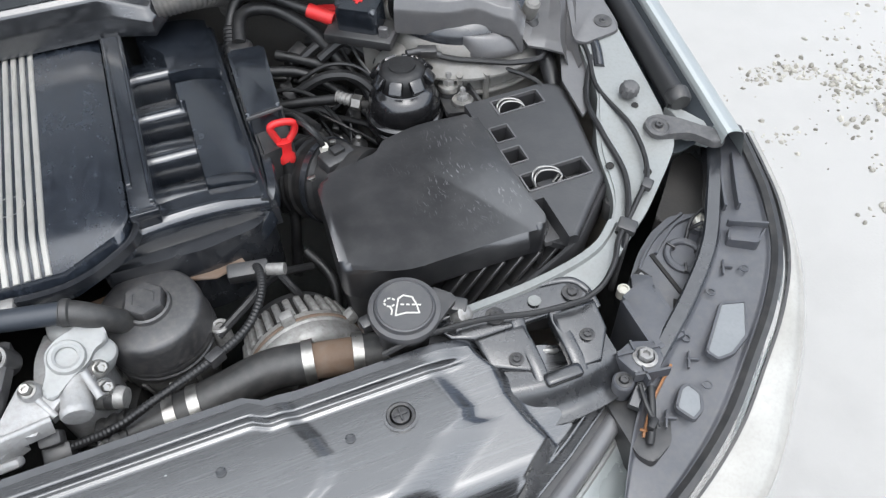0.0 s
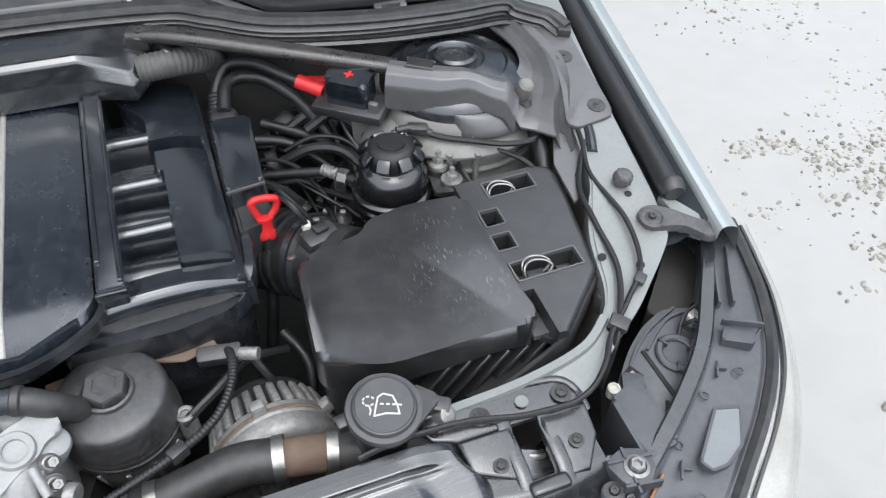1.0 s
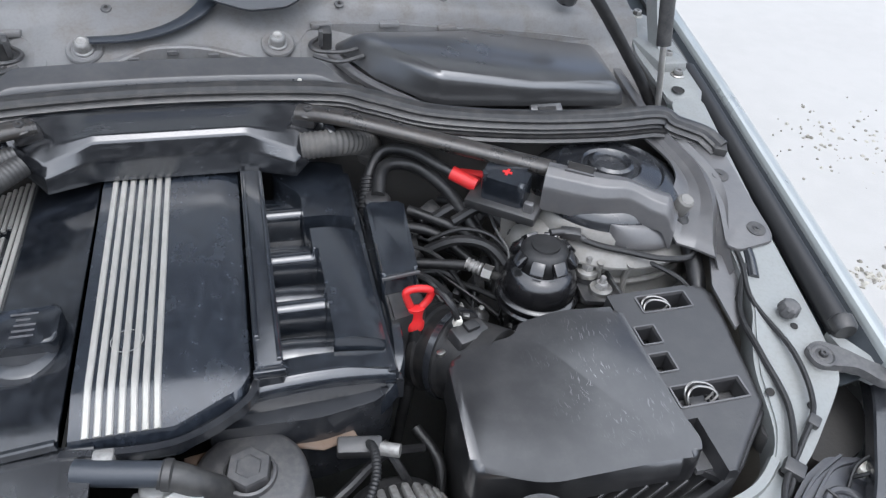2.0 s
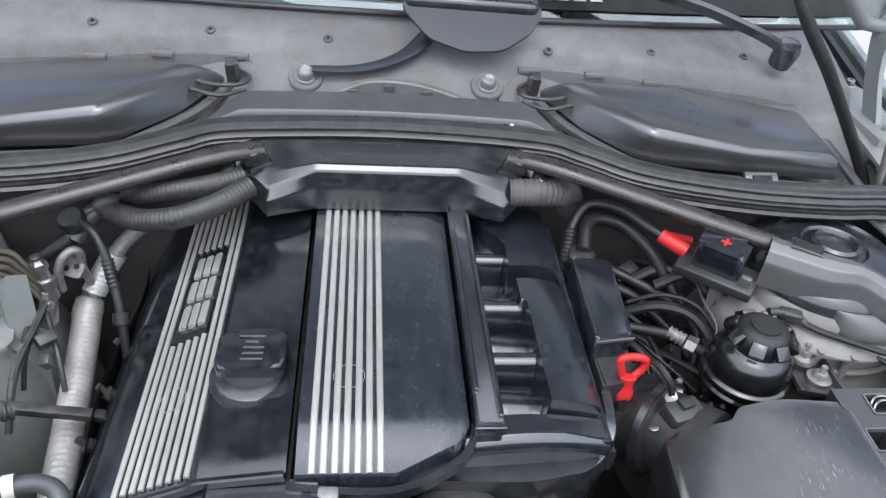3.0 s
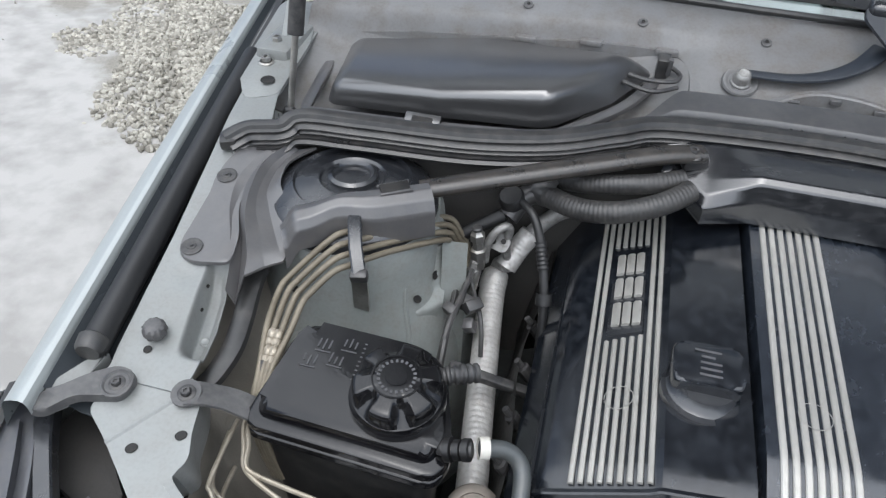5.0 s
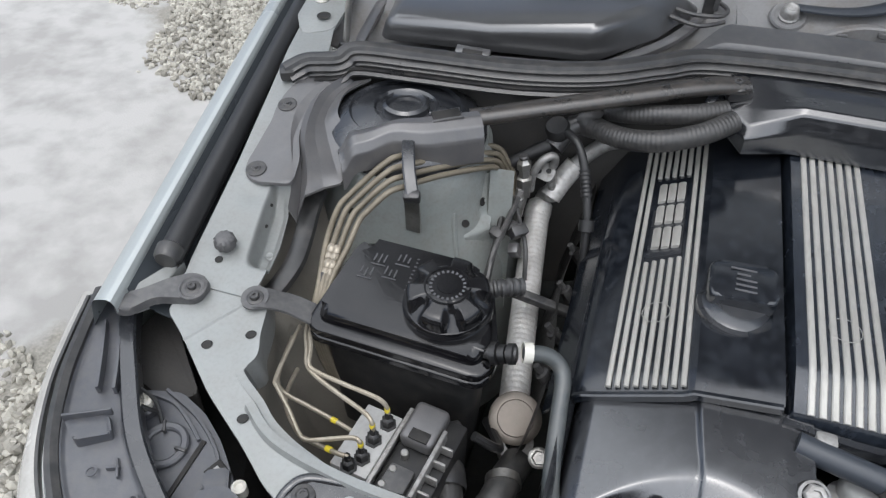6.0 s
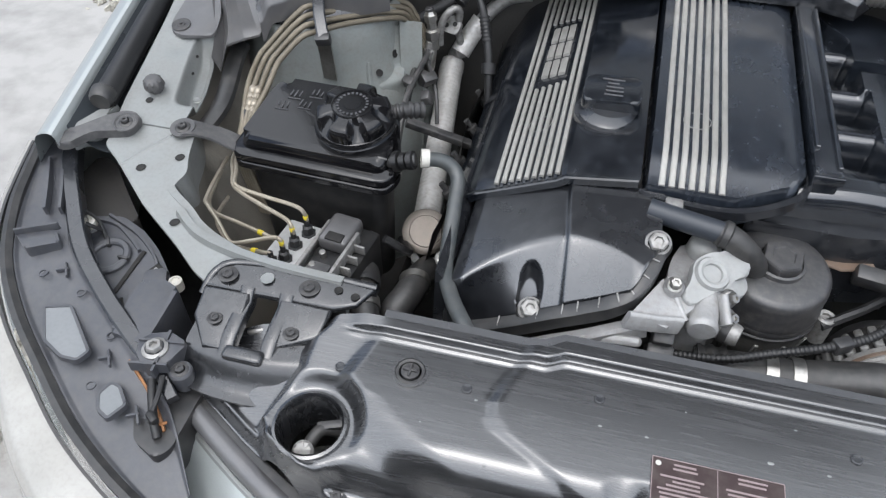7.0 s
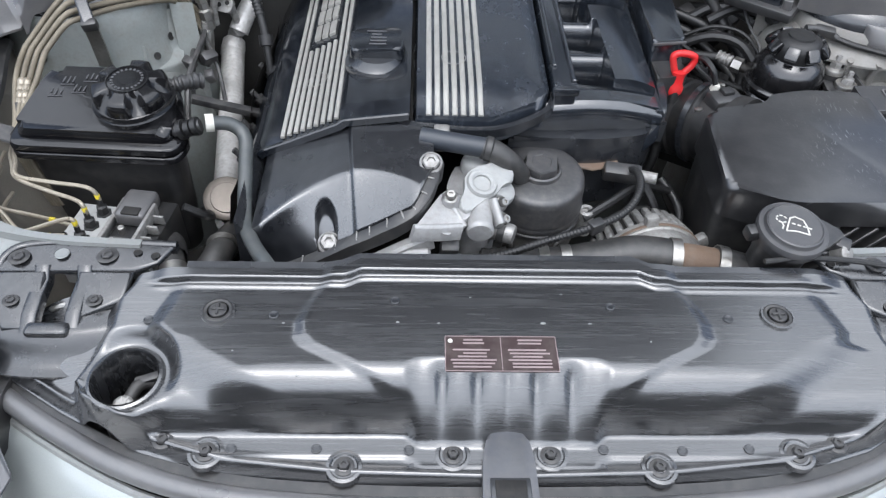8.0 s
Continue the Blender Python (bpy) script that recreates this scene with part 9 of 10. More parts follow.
    # brake servo area: pale casting below the brace
    k = thing("tower_casting", (0.43, 0.87, 0.84), "pale dusty bulged casting below the tower cover", "body casting")
    part("bulge", lathe([(0.052, -0.05), (0.050, -0.01), (0.040, 0.012), (0.022, 0.022), (0, 0.024)], 28, aim((0.452, 0.878, 0.872), (-0.15, -0.45, 0.9)) @ Matrix.Diagonal((1.25, 0.8, 1, 1))), paint_dusty, k)
    part("bracket", box(0.022, 0.010, 0.044, m=aim((0.516, 0.822, 0.876), (0, -0.5, 1), -15), bevel=0.003), paint_dusty, k)
    put_mesh("bolt", BOLT, aim((0.516, 0.815, 0.894), (0, -0.7, 0.8)) @ Matrix.Diagonal((0.7, 0.7, 0.8, 1)), k)
    part("washer_line", tube([(0.467, 0.834, 0.902), (0.485, 0.822, 0.900), (0.515, 0.808, 0.898), (0.549, 0.790, 0.898), (0.585, 0.786, 0.898), (0.60, 0.80, 0.90)], 0.0040, 8, 8), cable_black, k)
    part("washer_line", tube([(0.500, 0.828, 0.886), (0.537, 0.806, 0.884), (0.571, 0.772, 0.878), (0.585, 0.745, 0.862)], 0.0032, 8, 8), cable_black, k)
    # release cable and loom along the rail
    c = thing("hood_release_cable", (0.6, 0.6, 0.88), "thin black release cables clipped along the rail", "cable")
    part("cable", tube([(0.645, 0.80, 0.912), (0.636, 0.755, 0.906), (0.622, 0.705, 0.895), (0.625, 0.63, 0.890), (0.610, 0.57, 0.880), (0.575, 0.535, 0.872), (0.537, 0.503, 0.867), (0.517, 0.478, 0.865), (0.494, 0.459, 0.863), (0.473, 0.451, 0.861), (0.456, 0.450, 0.860), (0.415, 0.454, 0.860), (0.368, 0.465, 0.861), (0.325, 0.467, 0.864), (0.295, 0.466, 0.866), (0.262, 0.464, 0.862)], 0.0030, 8, 10), cable_black, c)
    part("cable", tube([(0.640, 0.755, 0.905), (0.605, 0.70, 0.888), (0.592, 0.64, 0.886), (0.585, 0.575, 0.878), (0.560, 0.524, 0.869), (0.545, 0.502, 0.858), (0.535, 0.492, 0.83), (0.53, 0.488, 0.80)], 0.0034, 8, 10), cable_black, c)
    part("sheath", tube([(0.662, 0.80, 0.907), (0.652, 0.765, 0.905), (0.640, 0.735, 0.900)], 0.0075, 10, 6), black_satin, c)
    part("clip", box(0.016, 0.020, 0.010, m=aim((0.552, 0.513, 0.868), (0, -0.2, 1), 45), bevel=0.002), black_plastic, c)
    part("clip", box(0.014, 0.012, 0.008, m=aim((0.600, 0.553, 0.876), (0, -0.2, 1), 40), bevel=0.002), black_plastic, c)
    g = thing("torn_flap", (0.6, 0.7, 0.86), "black plastic flap with ragged edge beside the rail", "plastic flap")
    part("flap", prism(rounded([(0.615, 0.79), (0.640, 0.77), (0.632, 0.73), (0.610, 0.722), (0.604, 0.69), (0.590, 0.68), (0.592, 0.74)], 0.004), lambda x, y: zr(y) - 0.015, lambda x, y: zr(y) - 0.011, 0.001, 1), grey_plastic, g)


def build_washer_neck():
    w = thing("washer_fluid_cap", (0.296, 0.495, 0.80), "round black washer fluid cap with white spray symbol", "fluid cap")
    m = aim((0.296, 0.495, 0.880), (0.02, -0.12, 1))
    part("neck", lathe([(0.024, -0.10), (0.026, -0.05), (0.029, -0.02), (0.030, -0.008)], 32, m), black_plastic, w)
    part("cap", lathe([(0.0325, -0.018), (0.0330, -0.010), (0.0352, -0.009), (0.0356, -0.004), (0.0345, -0.0015), (0.0300, -0.001), (0.0290, 0.0005), (0.0285, 0.0032), (0.0270, 0.0040), (0.0260, 0.0030), (0.0, 0.003)], 48, m), surf("worn_cap_plastic", (0.045, 0.045, 0.048), (0.06, 0.06, 0.063), rough=0.42, bump=0.08, spec=0.9, dust=DUST, dusty=0.15), w)
    part("tab", prism(rounded([(0.018, -0.030), (0.048, -0.016), (0.050, -0.010), (0.034, 0.010)], [0.004, 0.005, 0.005, 0.004]), -0.009, -0.0025, 0.002, m=m), black_plastic, w, "pointed lifting tab")
    part("hinge", moved(box(0.016, 0.014, 0.014, (-0.036, 0.008, -0.012), 0.003), m), black_plastic, w)

    def flat(pts, r=0.0011):
        bm = bmesh.new()
        for a, b in zip(pts, pts[1:]):
            a, b = Vector(a), Vector(b)
            d = b - a
            join(bm, box(d.length + 0.0008, 0.0015, 0.0006, m=m @ Matrix.Translation(((a.x + b.x) / 2, (a.y + b.y) / 2, 0.0034)) @ Matrix.Rotation(math.atan2(d.y, d.x), 4, "Z")))
        return bm
    turn = Matrix.Rotation(radians(-22), 2) * 0.82
    def T2(pts):
        return [turn @ Vector(p) for p in pts]
    part("symbol_screen", flat(T2([(-0.012, -0.012), (-0.009, -0.0005), (-0.006, 0.010), (0.000, 0.0135), (0.010, 0.010), (0.014, -0.001), (0.0155, -0.012), (0.001, -0.010), (-0.012, -0.012)])), white_ink, w, "white windscreen outline symbol")
    for a0 in range(0, 6):
        q = [( -0.0165 + 0.0065 * math.cos(radians(k)), 0.006 + 0.0055 * math.sin(radians(k))) for k in (30 + a0 * 52, 55 + a0 * 52)]
        part("symbol_spray", flat(T2(q)), white_ink, w)
    for k in range(4):
        q = [(-0.004 + 0.0065 * k, 0.0018 - 0.001 * k), (-0.001 + 0.0065 * k, 0.0012 - 0.001 * k)]
        part("symbol_spray", flat(T2(q)), white_ink, w)
    q = [(-0.0165, 0.0), (-0.0150, -0.005), (-0.0165, -0.010)]
    part("symbol_spray", flat(T2(q)), white_ink, w)
    h = thing("pipe_holder", (0.345, 0.482, 0.86), "small dark clip holding a steel line", "clip")
    part("clip", box(0.030, 0.016, 0.014, m=aim((0.343, 0.492, 0.862), (0, -0.2, 1), -30), bevel=0.003), black_plastic, h)
    part("bolt_head", lathe([(0.009, -0.01), (0.009, 0.004), (0.006, 0.006), (0, 0.006)], 14, aim((0.350, 0.480, 0.858), (0.4, -0.5, 0.7))), grey_alu, h)


build_airbox()
build_ps_reservoir()
lead = thing("air_sensor_cable", (0.286, 0.746, 0.87), "thin black cable ending in a pale sensor plug", "cable")
part("cable", tube([(0.255, 0.800, 0.872), (0.262, 0.787, 0.894), (0.270, 0.766, 0.908), (0.279, 0.749, 0.902), (0.286, 0.746, 0.884)], 0.0036, 8, 7), cable_black, lead)
part("plug", box(0.010, 0.008, 0.012, m=aim((0.2865, 0.746, 0.880), (0.3, -0.1, 1), 20), bevel=0.002), white_plastic, lead, "small yellowed plug end")
build_positive_box()
build_right_plumbing()
build_washer_neck()


# ---- coolant tank side of the bay ----
def build_tank():
    t = thing("coolant_tank", (-0.44, 0.68, 0.70), "glossy black coolant expansion tank with moulded seam", "coolant tank")
    lip = [(-0.540, 0.630), (-0.352, 0.622), (-0.342, 0.650), (-0.372, 0.742), (-0.398, 0.752), (-0.520, 0.756), (-0.530, 0.735)]
    top = [(-0.531, 0.640), (-0.360, 0.633), (-0.352, 0.655), (-0.380, 0.735), (-0.402, 0.744), (-0.512, 0.747), (-0.522, 0.73)]
    zt = lambda x, y: 0.878 + 0.12 * (y - 0.64)
    half = part("upper_half", prism(rounded(top, 0.014, 5), lambda x, y: 0.852, zt, 0.012, 4), tank_black, t, sharp=60)
    for dz in (0.0, 0.012):
        part("seam_lip", prism(rounded(lip, 0.016, 5), lambda x, y: 0.844 + dz + 0.10 * (y - 0.64), lambda x, y: 0.852 + dz + 0.10 * (y - 0.64), 0.003, 2), tank_black, t, sharp=60)
    low = [(-0.530, 0.640), (-0.362, 0.632), (-0.352, 0.655), (-0.380, 0.735), (-0.405, 0.742), (-0.508, 0.745), (-0.518, 0.73)]
    part("lower_half", prism(rounded(low, 0.02, 5), 0.69, 0.850, 0.004, shrink=0.10), duct_black, t)
    m = aim((-0.404, 0.682, 0.888), (0, -0.12, 1))
    part("neck", lathe([(0.0455, -0.006), (0.0455, 0.002), (0.0435, 0.0045), (0.0425, 0.0085), (0.040, 0.010)], 48, m), tank_black, t)
    # cap: a flat printed disc and six lobes with deep scoops between them
    rows, seg = 11, 144
    cap_bm = bmesh.new()
    grid = []
    for i in range(rows):
        f = i / (rows - 1)
        row = []
        for j in range(seg):
            ang = math.tau * j / seg
            scoop = max(0.0, math.cos(6 * ang + 0.6)) ** 0.55
            if f <= 0.3:
                r, z = 0.0235 * f / 0.3, 0.0305 - 0.0006 * (f > 0.25)
            else:
                g = (f - 0.3) / 0.7
                full_r = 0.0235 + 0.0180 * min(1.0, g * 1.5) ** 0.75 + 0.0006 * g
                full_z = 0.0295 - 0.0035 * min(1, g * 1.5) - 0.018 * max(0.0, (g - 0.55) / 0.45)
                dip_r = 0.0235 + 0.0175 * g
                dip_z = 0.0290 - 0.019 * g ** 0.55
                r, z = full_r + (dip_r - full_r) * scoop, full_z + (dip_z - full_z) * scoop
            row.append(cap_bm.verts.new((r * math.cos(ang), r * math.sin(ang), z)) if i else None)
        grid.append(row)
    mid_v = cap_bm.verts.new((0, 0, 0.0305))
    for j in range(seg):
        cap_bm.faces.new((mid_v, grid[1][j], grid[1][(j + 1) % seg]))
        for i in range(1, rows - 1):
            cap_bm.faces.new((grid[i][j], grid[i + 1][j], grid[i + 1][(j + 1) % seg], grid[i][(j + 1) % seg]))
    cap = part("cap", moved(cap_bm, m), tank_black, t, "six-lobed screw cap with ring of print", sharp=60)
    part("cap_ring", ring(0.0215, 0.0232, 0.0302, 0.0312, 48, m), tank_black, cap)
    part("cap_hub", lathe([(0.0105, 0.0303), (0.0100, 0.0312), (0, 0.0312)], 28, m), tank_black, cap)
    for i in range(22):
        k = i * math.tau / 22
        part("print_tick", box(0.0024, 0.0030, 0.0005, m=m @ Matrix.Rotation(k, 4, "Z") @ Matrix.Translation((0, 0.0165, 0.0308))), faint_ink, cap)
    # moulded print on the tank's top, as plain bars
    rng = random.Random(11)
    for x, y in ((-0.497, 0.722), (-0.472, 0.728), (-0.505, 0.702), (-0.480, 0.708)):
        for k in range(3):
            part("print_bar", box(0.0016, rng.uniform(0.008, 0.014), 0.0008, (x + k * 0.0056, y + rng.uniform(-0.002, 0.002), zt(x, y) + 0.0004)), faint_ink, half)
        part("print_bar", box(0.016, 0.0014, 0.0008, (x + 0.006, y - 0.009, zt(x, y) - 0.0006)), faint_ink, half)
    for k in range(9):
        part("print_bar", box(0.0026, 0.0016, 0.0006, (-0.452, 0.690 + k * 0.0052, zt(0, 0.69 + k * 0.0052) + 0.0003)), faint_ink, half)
    # outlet and hose to the engine
    h = thing("coolant_hose", (-0.28, 0.6, 0.8), "grey-black coolant hose with bright clamp", "hose")
    part("hose", tube([(-0.318, 0.653, 0.879), (-0.296, 0.662, 0.872), (-0.280, 0.655, 0.860), (-0.275, 0.62, 0.845), (-0.271, 0.58, 0.832), (-0.265, 0.545, 0.826), (-0.250, 0.510, 0.830), (-0.230, 0.475, 0.838), (-0.215, 0.455, 0.83)], 0.0080, 16, 8), surf("grey_green_hose", (0.050, 0.058, 0.060), (0.070, 0.078, 0.080), rough=0.36, spec=0.8, dust=DUST, dusty=0.2), h)
    part("clamp", lathe([(0.0088, -0.0045), (0.0102, -0.0045), (0.0102, 0.0045), (0.0088, 0.0045)], 22, aim((-0.316, 0.654, 0.879), (0.9, 0.3, -0.1))), white_plastic, h, "pale crimp clamp")
    part("nozzle", tube([(-0.362, 0.652, 0.868), (-0.345, 0.648, 0.874), (-0.325, 0.650, 0.879)], 0.0070, 12, 5), black_plastic, h)
    for p, r in (((-0.346, 0.648, 0.8735), 0.0115), ((-0.338, 0.648, 0.8755), 0.0095), ((-0.330, 0.649, 0.8775), 0.0105)):
        part("nozzle_nut", lathe([(r, -0.003), (r, 0.003), (r * 0.8, 0.0036), (0, 0.0036)], 12, aim(p, (0.9, 0, 0.3))), cable_black, h)
    part("upper_nozzle", tube([(-0.372, 0.715, 0.886), (-0.356, 0.722, 0.888), (-0.340, 0.732, 0.884)], 0.0100, 12, 5, rings=0.0018, pitch=0.007), black_plastic, h)
    s = thing("tank_strap", (-0.57, 0.64, 0.86), "black sheet-metal strap holding the coolant tank", "strap")
    part("strap", sweep(smooth_path([(-0.590, 0.630, 0.8855), (-0.578, 0.634, 0.885), (-0.556, 0.644, 0.872), (-0.530, 0.648, 0.858)], 6), [(-0.013, -0.0015), (0.013, -0.0015), (0.013, 0.0015), (-0.013, 0.0015)]), bracket_grey, s)
    part("round_end", lathe([(0.014, 0), (0.014, 0.003), (0, 0.003)], 20, aim((-0.590, 0.630, 0.885), (0, -0.17, 1))), bracket_grey, s)
    put_mesh("bolt", BOLT, aim((-0.589, 0.629, 0.888), (0, -0.17, 0.985)) @ Matrix.Diagonal((0.75, 0.75, 0.6, 1)), s)


def build_brake_lines():
    b = thing("brake_lines", (-0.48, 0.82, 0.88), "four tan coated brake lines bent over the strut tower", "brake lines")
    for k in range(4):
        o = k / 3
        pts = [(-0.382 - 0.002 * o, 0.930 - 0.006 * o, 0.832), (-0.396 - 0.004 * o, 0.944 - 0.016 * o, 0.858), (-0.408 - 0.004 * o, 0.946 - 0.026 * o, 0.880), (-0.425 + 0.006 * o, 0.940 - 0.043 * o, 0.902), (-0.468 + 0.006 * o, 0.888 - 0.045 * o, 0.922 - 0.004 * o),
               (-0.508 + 0.014 * o, 0.838 - 0.035 * o, 0.938 - 0.015 * o), (-0.524 + 0.016 * o, 0.822 - 0.033 * o, 0.934 - 0.013 * o), (-0.558 + 0.032 * o, 0.796 - 0.026 * o, 0.900 + 0.004 * o), (-0.566 + 0.034 * o, 0.780 - 0.020 * o, 0.890 + 0.006 * o), (-0.560 + 0.026 * o, 0.735 - 0.005 * o, 0.882), (-0.550 + 0.012 * o, 0.690, 0.864), (-0.545 + 0.010 * o, 0.655, 0.83), (-0.525 + 0.010 * o, 0.645, 0.76)]
        part("line", tube(pts, 0.0035, 10, 8), line_tan, b)
        if k in (1, 2):
            for p in ((-0.557 + 0.020 * o, 0.722, 0.878), (-0.553 + 0.016 * o, 0.705, 0.871), (-0.546 + 0.011 * o, 0.664, 0.840)):
                part("union", lathe([(0.0034, -0.010), (0.0050, -0.007), (0.0050, -0.001), (0.0042, 0.0), (0.0050, 0.001), (0.0050, 0.006), (0.0034, 0.010)], 8, aim(p, (0.1, -0.85, -0.45))), line_steel, b)
    part("shrink_sleeve", tube([(-0.549, 0.700, 0.868), (-0.545, 0.672, 0.848)], 0.0055, 10, 4), cable_black, b)
    part("drop_union", lathe([(0.004, -0.02), (0.0075, -0.014), (0.0075, 0.014), (0.004, 0.02)], 10, aim((-0.384, 0.926, 0.828), (0.1, 0.2, 1))), steel, b)
    c = thing("line_clip", (-0.49, 0.83, 0.93), "black plastic clip strip holding the brake lines", "clip")
    part("strip", sweep([Vector((-0.506, 0.858, 0.952)), Vector((-0.502, 0.840, 0.951)), Vector((-0.491, 0.812, 0.939)), Vector((-0.481, 0.793, 0.922))], [(-0.0072, -0.004), (0.0072, -0.004), (0.0072, 0.003), (0.0055, 0.0045), (-0.0055, 0.0045), (-0.0072, 0.003)]), black_satin, c)
    part("end", box(0.019, 0.012, 0.014, m=aim((-0.481, 0.793, 0.920), (0, -0.4, 1), 12), bevel=0.003), black_plastic, c)
    part("metal_bracket", sweep([Vector((-0.484, 0.800, 0.912)), Vector((-0.485, 0.806, 0.885)), Vector((-0.488, 0.815, 0.85))], [(-0.009, -0.0015), (0.009, -0.0015), (0.009, 0.0015), (-0.009, 0.0015)], up=(0, -1, 0.3)), steel, c)


def build_abs():
    a = thing("abs_unit", (-0.42, 0.57, 0.74), "alloy brake pressure block with black motor and ports", "abs unit")
    m = Matrix.Translation((-0.447, 0.562, 0.775)) @ Matrix.Rotation(radians(-8), 4, "Z")
    part("block", moved(box(0.040, 0.074, 0.055, (0, 0, 0), 0.0015), m), abs_alloy, a)
    part("control_box", moved(box(0.056, 0.112, 0.07, (0.054, 0.004, -0.012), 0.004), m), duct_black, a)
    part("edge_rail", moved(box(0.005, 0.10, 0.006, (0.024, 0.0, 0.029), 0.0015), m), grey_alu, a)
    for k, y in enumerate((-0.036, -0.018, 0.002)):
        part("screw", moved(lathe([(0.0040, 0.022), (0.0040, 0.031), (0.003, 0.032), (0, 0.032)], 10, Matrix.Translation((0.036 + 0.002 * k, y, 0))), m), steel, a)
    con = part("connector", moved(box(0.036, 0.046, 0.020, (0.046, 0.034, 0.032), 0.006, 3), m), grey_plastic, a)
    part("connector_slot", moved(box(0.020, 0.012, 0.003, (0.048, 0.018, 0.042), 0.001), m), soot_and_shade, con)
    lever = part("lock_lever", moved(box(0.0045, 0.078, 0.016, (0.068, -0.004, 0.034), 0.0015), m), grey_alu, a, "bright locking lever of the connector")
    for k in range(4):
        part("lever_rib", moved(box(0.016, 0.003, 0.012, (0.074, -0.030 + 0.017 * k, 0.030), 0.001), m), grey_alu, lever)
    part("loose_cover", moved(box(0.026, 0.030, 0.010, (0.046, -0.026, 0.026), 0.003), m), bracket_grey, a)
    ports = [(0.010, 0.024), (0.006, 0.002), (0.006, -0.020), (-0.001, -0.033)]
    for k, (x, y) in enumerate(ports):
        part("port_nut", moved(lathe([(0.0090, 0.0268), (0.0090, 0.0285), (0.0062, 0.029), (0.0062, 0.038), (0.0045, 0.0395), (0.0032, 0.0400), (0.0032, 0.048), (0.0025, 0.049)], 6, Matrix.Translation((x, y, 0))), m), cable_black, a)
        if k < 3:
            part("yellow_ring", moved(lathe([(0.0026, 0.050), (0.0029, 0.051), (0.0029, 0.055), (0.0026, 0.056)], 12, Matrix.Translation((x, y, 0))), m), yellow_mark, a)
    l = thing("abs_lines", (-0.50, 0.57, 0.80), "bent tan brake pipes running to the pressure block", "brake lines")
    w = [m @ Vector((x, y, 0.040)) for x, y in ports]
    up = Vector((0, 0, 0.018))
    runs = [
        [w[0], w[0] + up * 0.9, (-0.444, 0.586, 0.840), (-0.478, 0.589, 0.843), (-0.512, 0.593, 0.846), (-0.521, 0.599, 0.848), (-0.527, 0.616, 0.848), (-0.538, 0.638, 0.846), (-0.540, 0.665, 0.85)],
        [w[1], w[1] + up * 0.9, (-0.450, 0.569, 0.836), (-0.480, 0.579, 0.839), (-0.509, 0.589, 0.843), (-0.523, 0.598, 0.845), (-0.532, 0.616, 0.844), (-0.545, 0.642, 0.842), (-0.548, 0.67, 0.845)],
        [w[2], w[2] + up * 0.8, (-0.452, 0.543, 0.832), (-0.474, 0.537, 0.828), (-0.494, 0.532, 0.824), (-0.504, 0.536, 0.824), (-0.524, 0.555, 0.828), (-0.544, 0.572, 0.832), (-0.550, 0.580, 0.833), (-0.553, 0.61, 0.836), (-0.555, 0.647, 0.838)],
        [w[3], w[3] + up * 0.3, (-0.463, 0.530, 0.820), (-0.495, 0.539, 0.810), (-0.514, 0.546, 0.810), (-0.54, 0.575, 0.81), (-0.55, 0.62, 0.80)],
        [(-0.462, 0.568, 0.797), (-0.483, 0.571, 0.803), (-0.515, 0.576, 0.808), (-0.544, 0.581, 0.812), (-0.557, 0.593, 0.815), (-0.562, 0.62, 0.818), (-0.565, 0.644, 0.82)],
    ]
    for pts in runs:
        part("line", tube(pts, 0.0024, 8, 8), line_steel, l)
    part("yellow_band", tube([(-0.483, 0.571, 0.803), (-0.489, 0.572, 0.8037)], 0.0031, 8, 3), yellow_mark, l)
    part("yellow_band", tube([(-0.470, 0.5322, 0.8178), (-0.476, 0.534, 0.8158)], 0.0031, 8, 3), yellow_mark, l)


